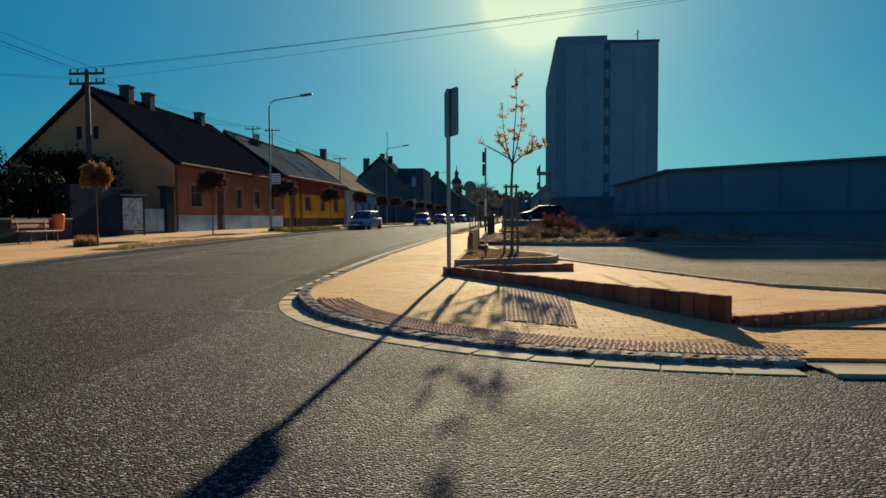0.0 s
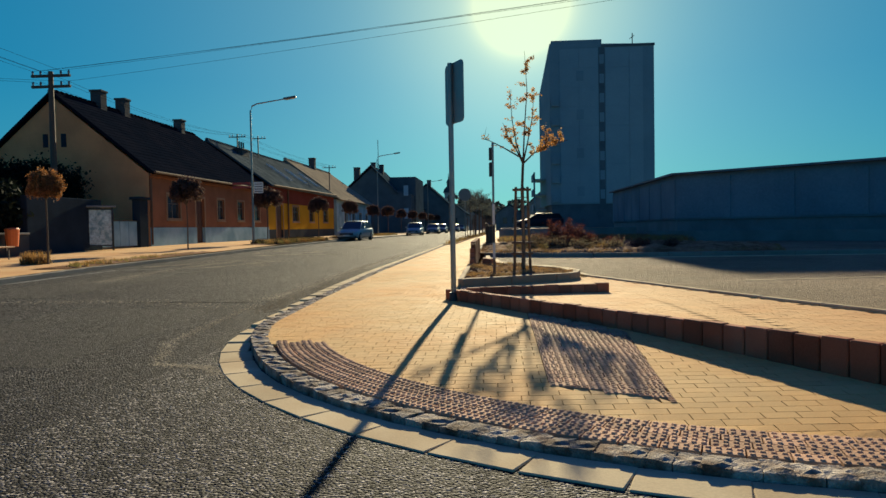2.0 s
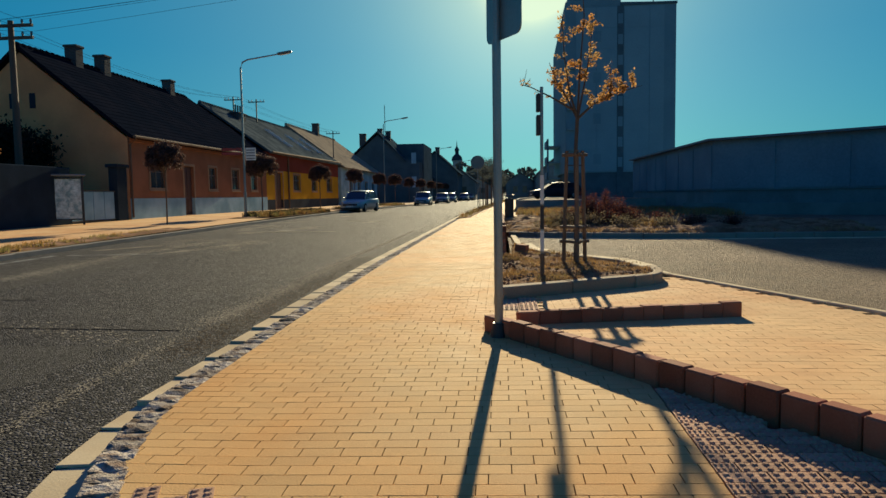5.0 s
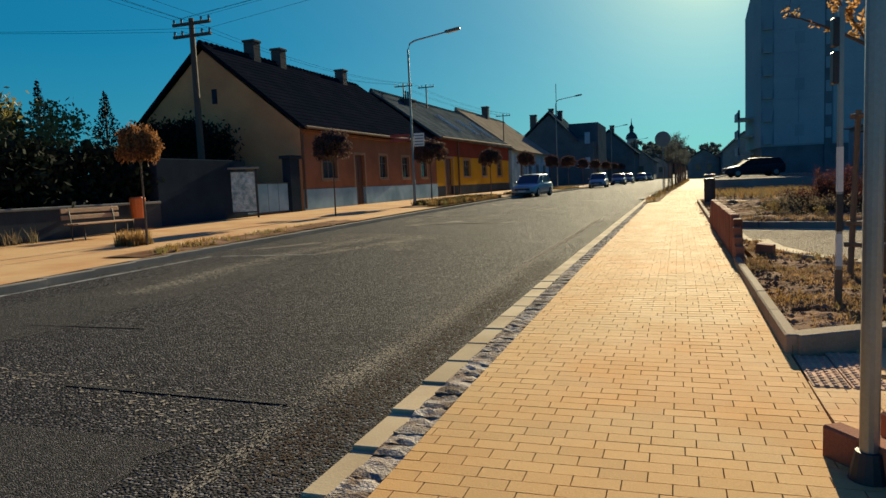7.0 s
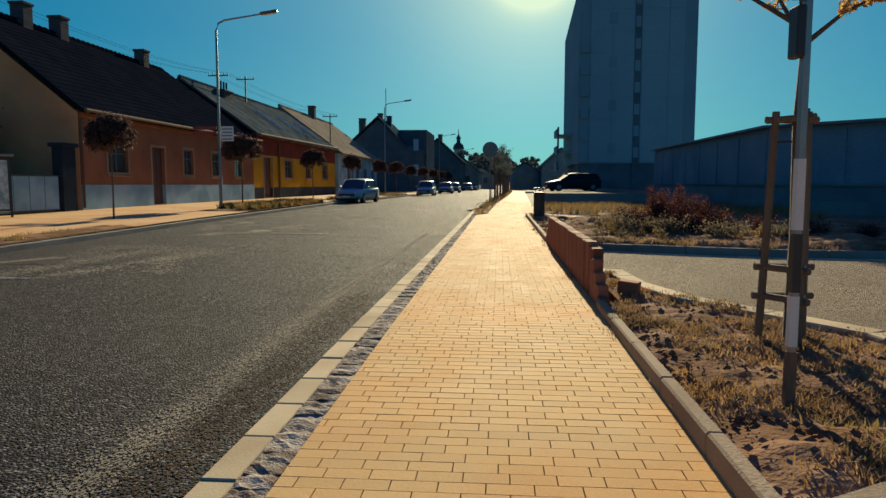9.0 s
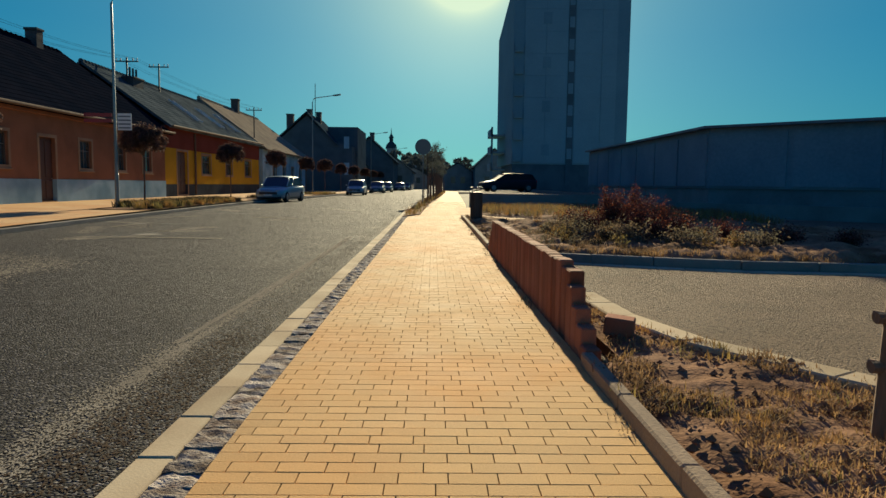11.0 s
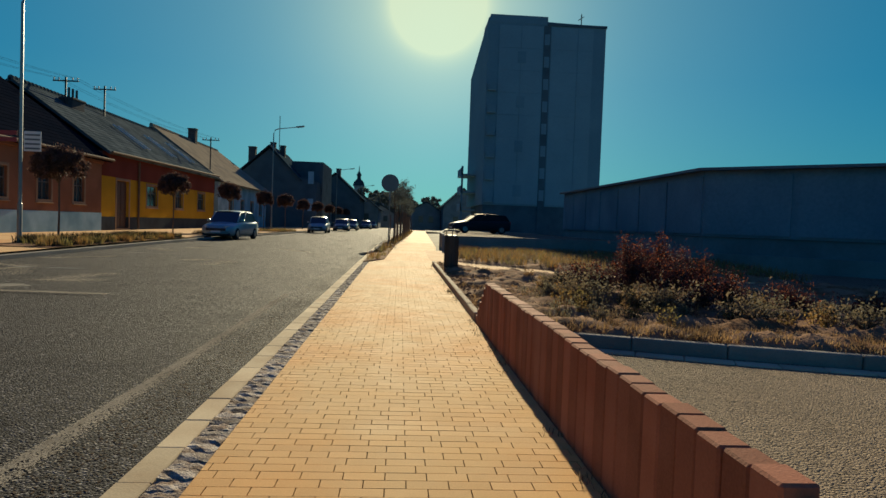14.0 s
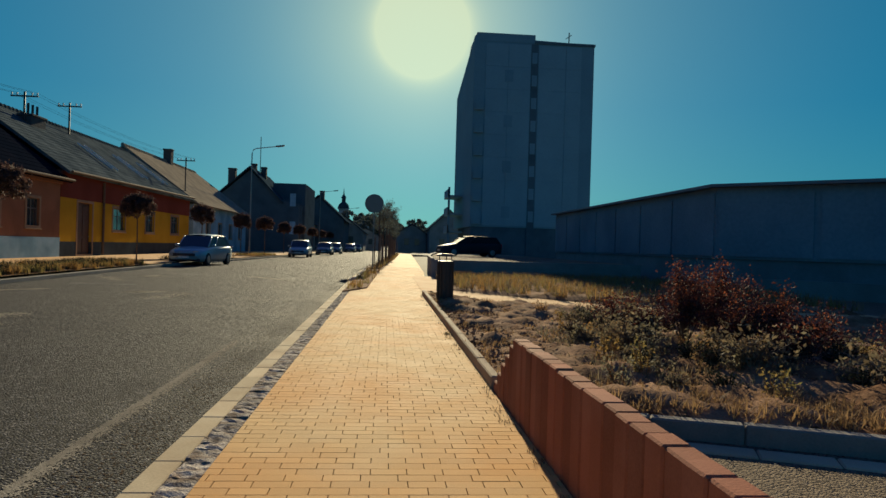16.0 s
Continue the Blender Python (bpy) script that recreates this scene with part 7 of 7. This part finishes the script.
for i in range(9):
    bm = B()
    y, z = -0.6 + 0.42 * (i % 3), 0.35 + 0.48 * (i // 3)
    box(bm, 0.021, 0.027, y, y + rb.uniform(0.25, 0.38), z, z + rb.uniform(0.3, 0.42))
    part("poster", bm, M["poster"], nb)
bench = thing("bench", "wooden slatted park bench on dark iron legs", "bench", m=pose(-16.3, 24.3, z_left(24) - 0.0, 0, 0, 0))
for x in (-0.18, 0.0, 0.18):
    bm = B()
    box(bm, x - 0.07, x + 0.07, -1.0, 1.0, 0.42, 0.46, 0.008)
    part("seat_slat", bm, M["bench"], bench)
for z in (0.62, 0.80):
    bm = B()
    box(bm, -0.34, -0.30, -1.0, 1.0, z - 0.06, z + 0.06, 0.008)
    part("back_slat", bm, M["bench"], bench)
for y in (-0.75, 0.75):
    bm = B()
    tube(bm, [(0.2, y, 0), (0.2, y, 0.42), (-0.25, y, 0.42), (-0.33, y, 0.88)], 0.022, 6)
    tube(bm, [(-0.25, y, 0.42), (-0.25, y, 0)], 0.022, 6)
    part("leg", bm, M["darksteel"], bench)
ob = thing("orange_bin", "bright orange plastic litter bin on a short post", "litter bin", m=pose(-17.1, 26.6, z_left(26)))
bm = B()
bmesh.ops.create_cone(bm, cap_ends=True, segments=14, radius1=0.19, radius2=0.24, depth=0.62, matrix=pose(0, 0, 0.72))
part("bucket", bm, M["orange"], ob)
bm = B()
bmesh.ops.create_cone(bm, cap_ends=True, segments=14, radius1=0.245, radius2=0.2, depth=0.06, matrix=pose(0, 0, 1.05))
part("rim", bm, M["orange"], ob)
bm = B()
tube(bm, [(-0.24, 0, -0.05), (-0.24, 0, 0.95)], 0.03, 6)
part("post", bm, M["darksteel"], ob)

# grassy strips under the street trees
for k, (y0, y1, w) in enumerate(((19.5, 29.0, 1.2), (37.5, 50.5, 2.3), (55, 66, 2.0), (70, 80, 2.0))):
    poly = [(left_edge(y0) - 0.2, y0), (left_edge(y1) - 0.2, y1), (left_edge(y1) - w, y1 - 1.5), (left_edge(y0) - w, y0 + 2.0)]
    rows = [[(left_edge(y) - 0.16 - (w - 0.2) * s, y, z_left(y) + 0.012 + 0.03 * (s > 0.1) * (s < 0.9) * (0.5 + noise.noise(Vector((y, s * 4, 0))))) for s in (0, 0.2, 0.4, 0.6, 0.8, 1.0)] for y in [y0 + (y1 - y0) * i / 20 for i in range(21)]]
    sheet("tree_strip", rows, M["soil"], "strip of dry soil and weeds round the street trees")
    blades("strip_grass", poly, 11000 if k == 1 else 1500 if k == 0 else 3000, 0.03 if k == 0 else 0.06, 0.14 if k == 0 else 0.30, z_left((y0 + y1) / 2) - 0.02, M["drygrass"], "uncut yellow-green grass under the street trees", 80 + k, 0.02, 0.010, 1.1)
blades("strip_herbs", [(left_edge(38) - 0.3, 38.0), (left_edge(50) - 0.3, 50.0), (left_edge(50) - 2.2, 49.0), (left_edge(38) - 2.2, 39.5)], 6000, 0.08, 0.34, z_left(44) - 0.02, M["gardenleaf"], "dark green weeds among the grass under the street trees", 93, 0.06, 0.012, 0.9)
blades("weed_tuft", [(-13.3, 21.7), (-12.7, 21.7), (-12.7, 22.3), (-13.3, 22.3)], 500, 0.1, 0.45, z_left(22) - 0.02, M["drygrass"], "yellow weed tuft at a tree foot", 90, 0, 0.01, 0.5)
blades("wall_weeds", [(-17.4, 16), (-17.1, 16), (-17.1, 23), (-17.4, 23)], 600, 0.1, 0.5, z_left(20), M["herb"], "withered weeds along the garden wall", 91, -0.2, 0.01, 0.5)

# ---- utility pole and wires ----
up = thing("utility_pole", "dark wooden utility pole with two crossarms and insulators", "utility pole", m=pose(-20.35, 34.0, 0))
bm = B()
tube(bm, [(0, 0, -0.1), (0, 0, 8.55)], [0.17, 0.11], 10)
part("pole", bm, M["pole"], up)
for z in (8.35, 7.85):
    bm = B()
    box(bm, -0.95, 0.95, -0.06, 0.06, z - 0.06, z + 0.06, 0.01)
    c = part("crossarm", bm, M["pole"], up)
    for x in (-0.88, -0.5, 0.5, 0.88):
        bm = B()
        tube(bm, [(x, 0, z + 0.06), (x, 0, z + 0.16), (x, 0, z + 0.25)], [0.03, 0.055, 0.03], 8)
        part("insulator", bm, M["signback"], c)


def wire(a, b, sag, r=0.0065, label="thin dark overhead wire"):
    a, b = Vector(a), Vector(b)
    bm = B()
    n = 24
    tube(bm, [a.lerp(b, i / n) - Vector((0, 0, sag * 4 * (i / n) * (1 - i / n))) for i in range(n + 1)], r, 4, False)
    solo("overhead_wire", bm, M["wire"], label, "wire", group="overhead wires")


for x, z, bz in ((-0.88, 8.58, 11.0), (-0.5, 8.58, 11.3), (0.5, 8.58, 11.6), (0.88, 8.08, 11.9)):
    wire((-20.35 + x, 34, z), (42, 20 + x * 0.5, bz), 0.5)
for x, z in ((-0.88, 8.58), (-0.5, 8.58), (0.5, 8.58), (0.88, 8.08)):
    wire((-20.35 + x, 34, z), (-16.5 + x * 1.2, -12, z + 0.6), 0.5)
for x in (-0.8, 0.8):
    wire((-20.35 + x, 34, 8.08), (-45, 18 + x, 8.5), 0.4)
for x in (-0.85, -0.5, 0.5, 0.85):
    wire((-20.35 + x, 34, 8.08), (-21.6 + x * 0.8, 60.8, 9.2), 0.5, 0.006)
    wire((-21.6 + x * 0.8, 60.8, 9.2), (-18.3 + x * 0.8, 80.2, 8.15), 0.4, 0.006)

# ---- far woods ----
leafy("far_wood", "bare hazy trees closing the street", "trees", [(-14 + 5 * k, -8 + 5 * k, 225 + 5 * k, 240 + 5 * k, 1, 8.5 + 2 * math.sin(2 * k)) for k in range(6)], 20000, 0.42, M["hazeleaf"], 95)
leafy("far_wood", "dark trees beside the church", "trees", [(-18 + 5.5 * k, -12 + 5.5 * k, 262, 275, 1.5, 13.5 - 1.3 * k) for k in range(4)], 15000, 0.6, M["hazeleaf"], 96)
rows = [[(x, 700 + 60 * math.sin(x * 0.01), z) for x in range(-900, 901, 60)] for z in (-2, 8)]
rows[1] = [(x, y + 60, 9 + 5 * math.sin(x * 0.013) + 3 * math.sin(x * 0.04)) for x, y, z in rows[1]]
sheet("backdrop", rows, M["hill"], "low wooded hills far off")
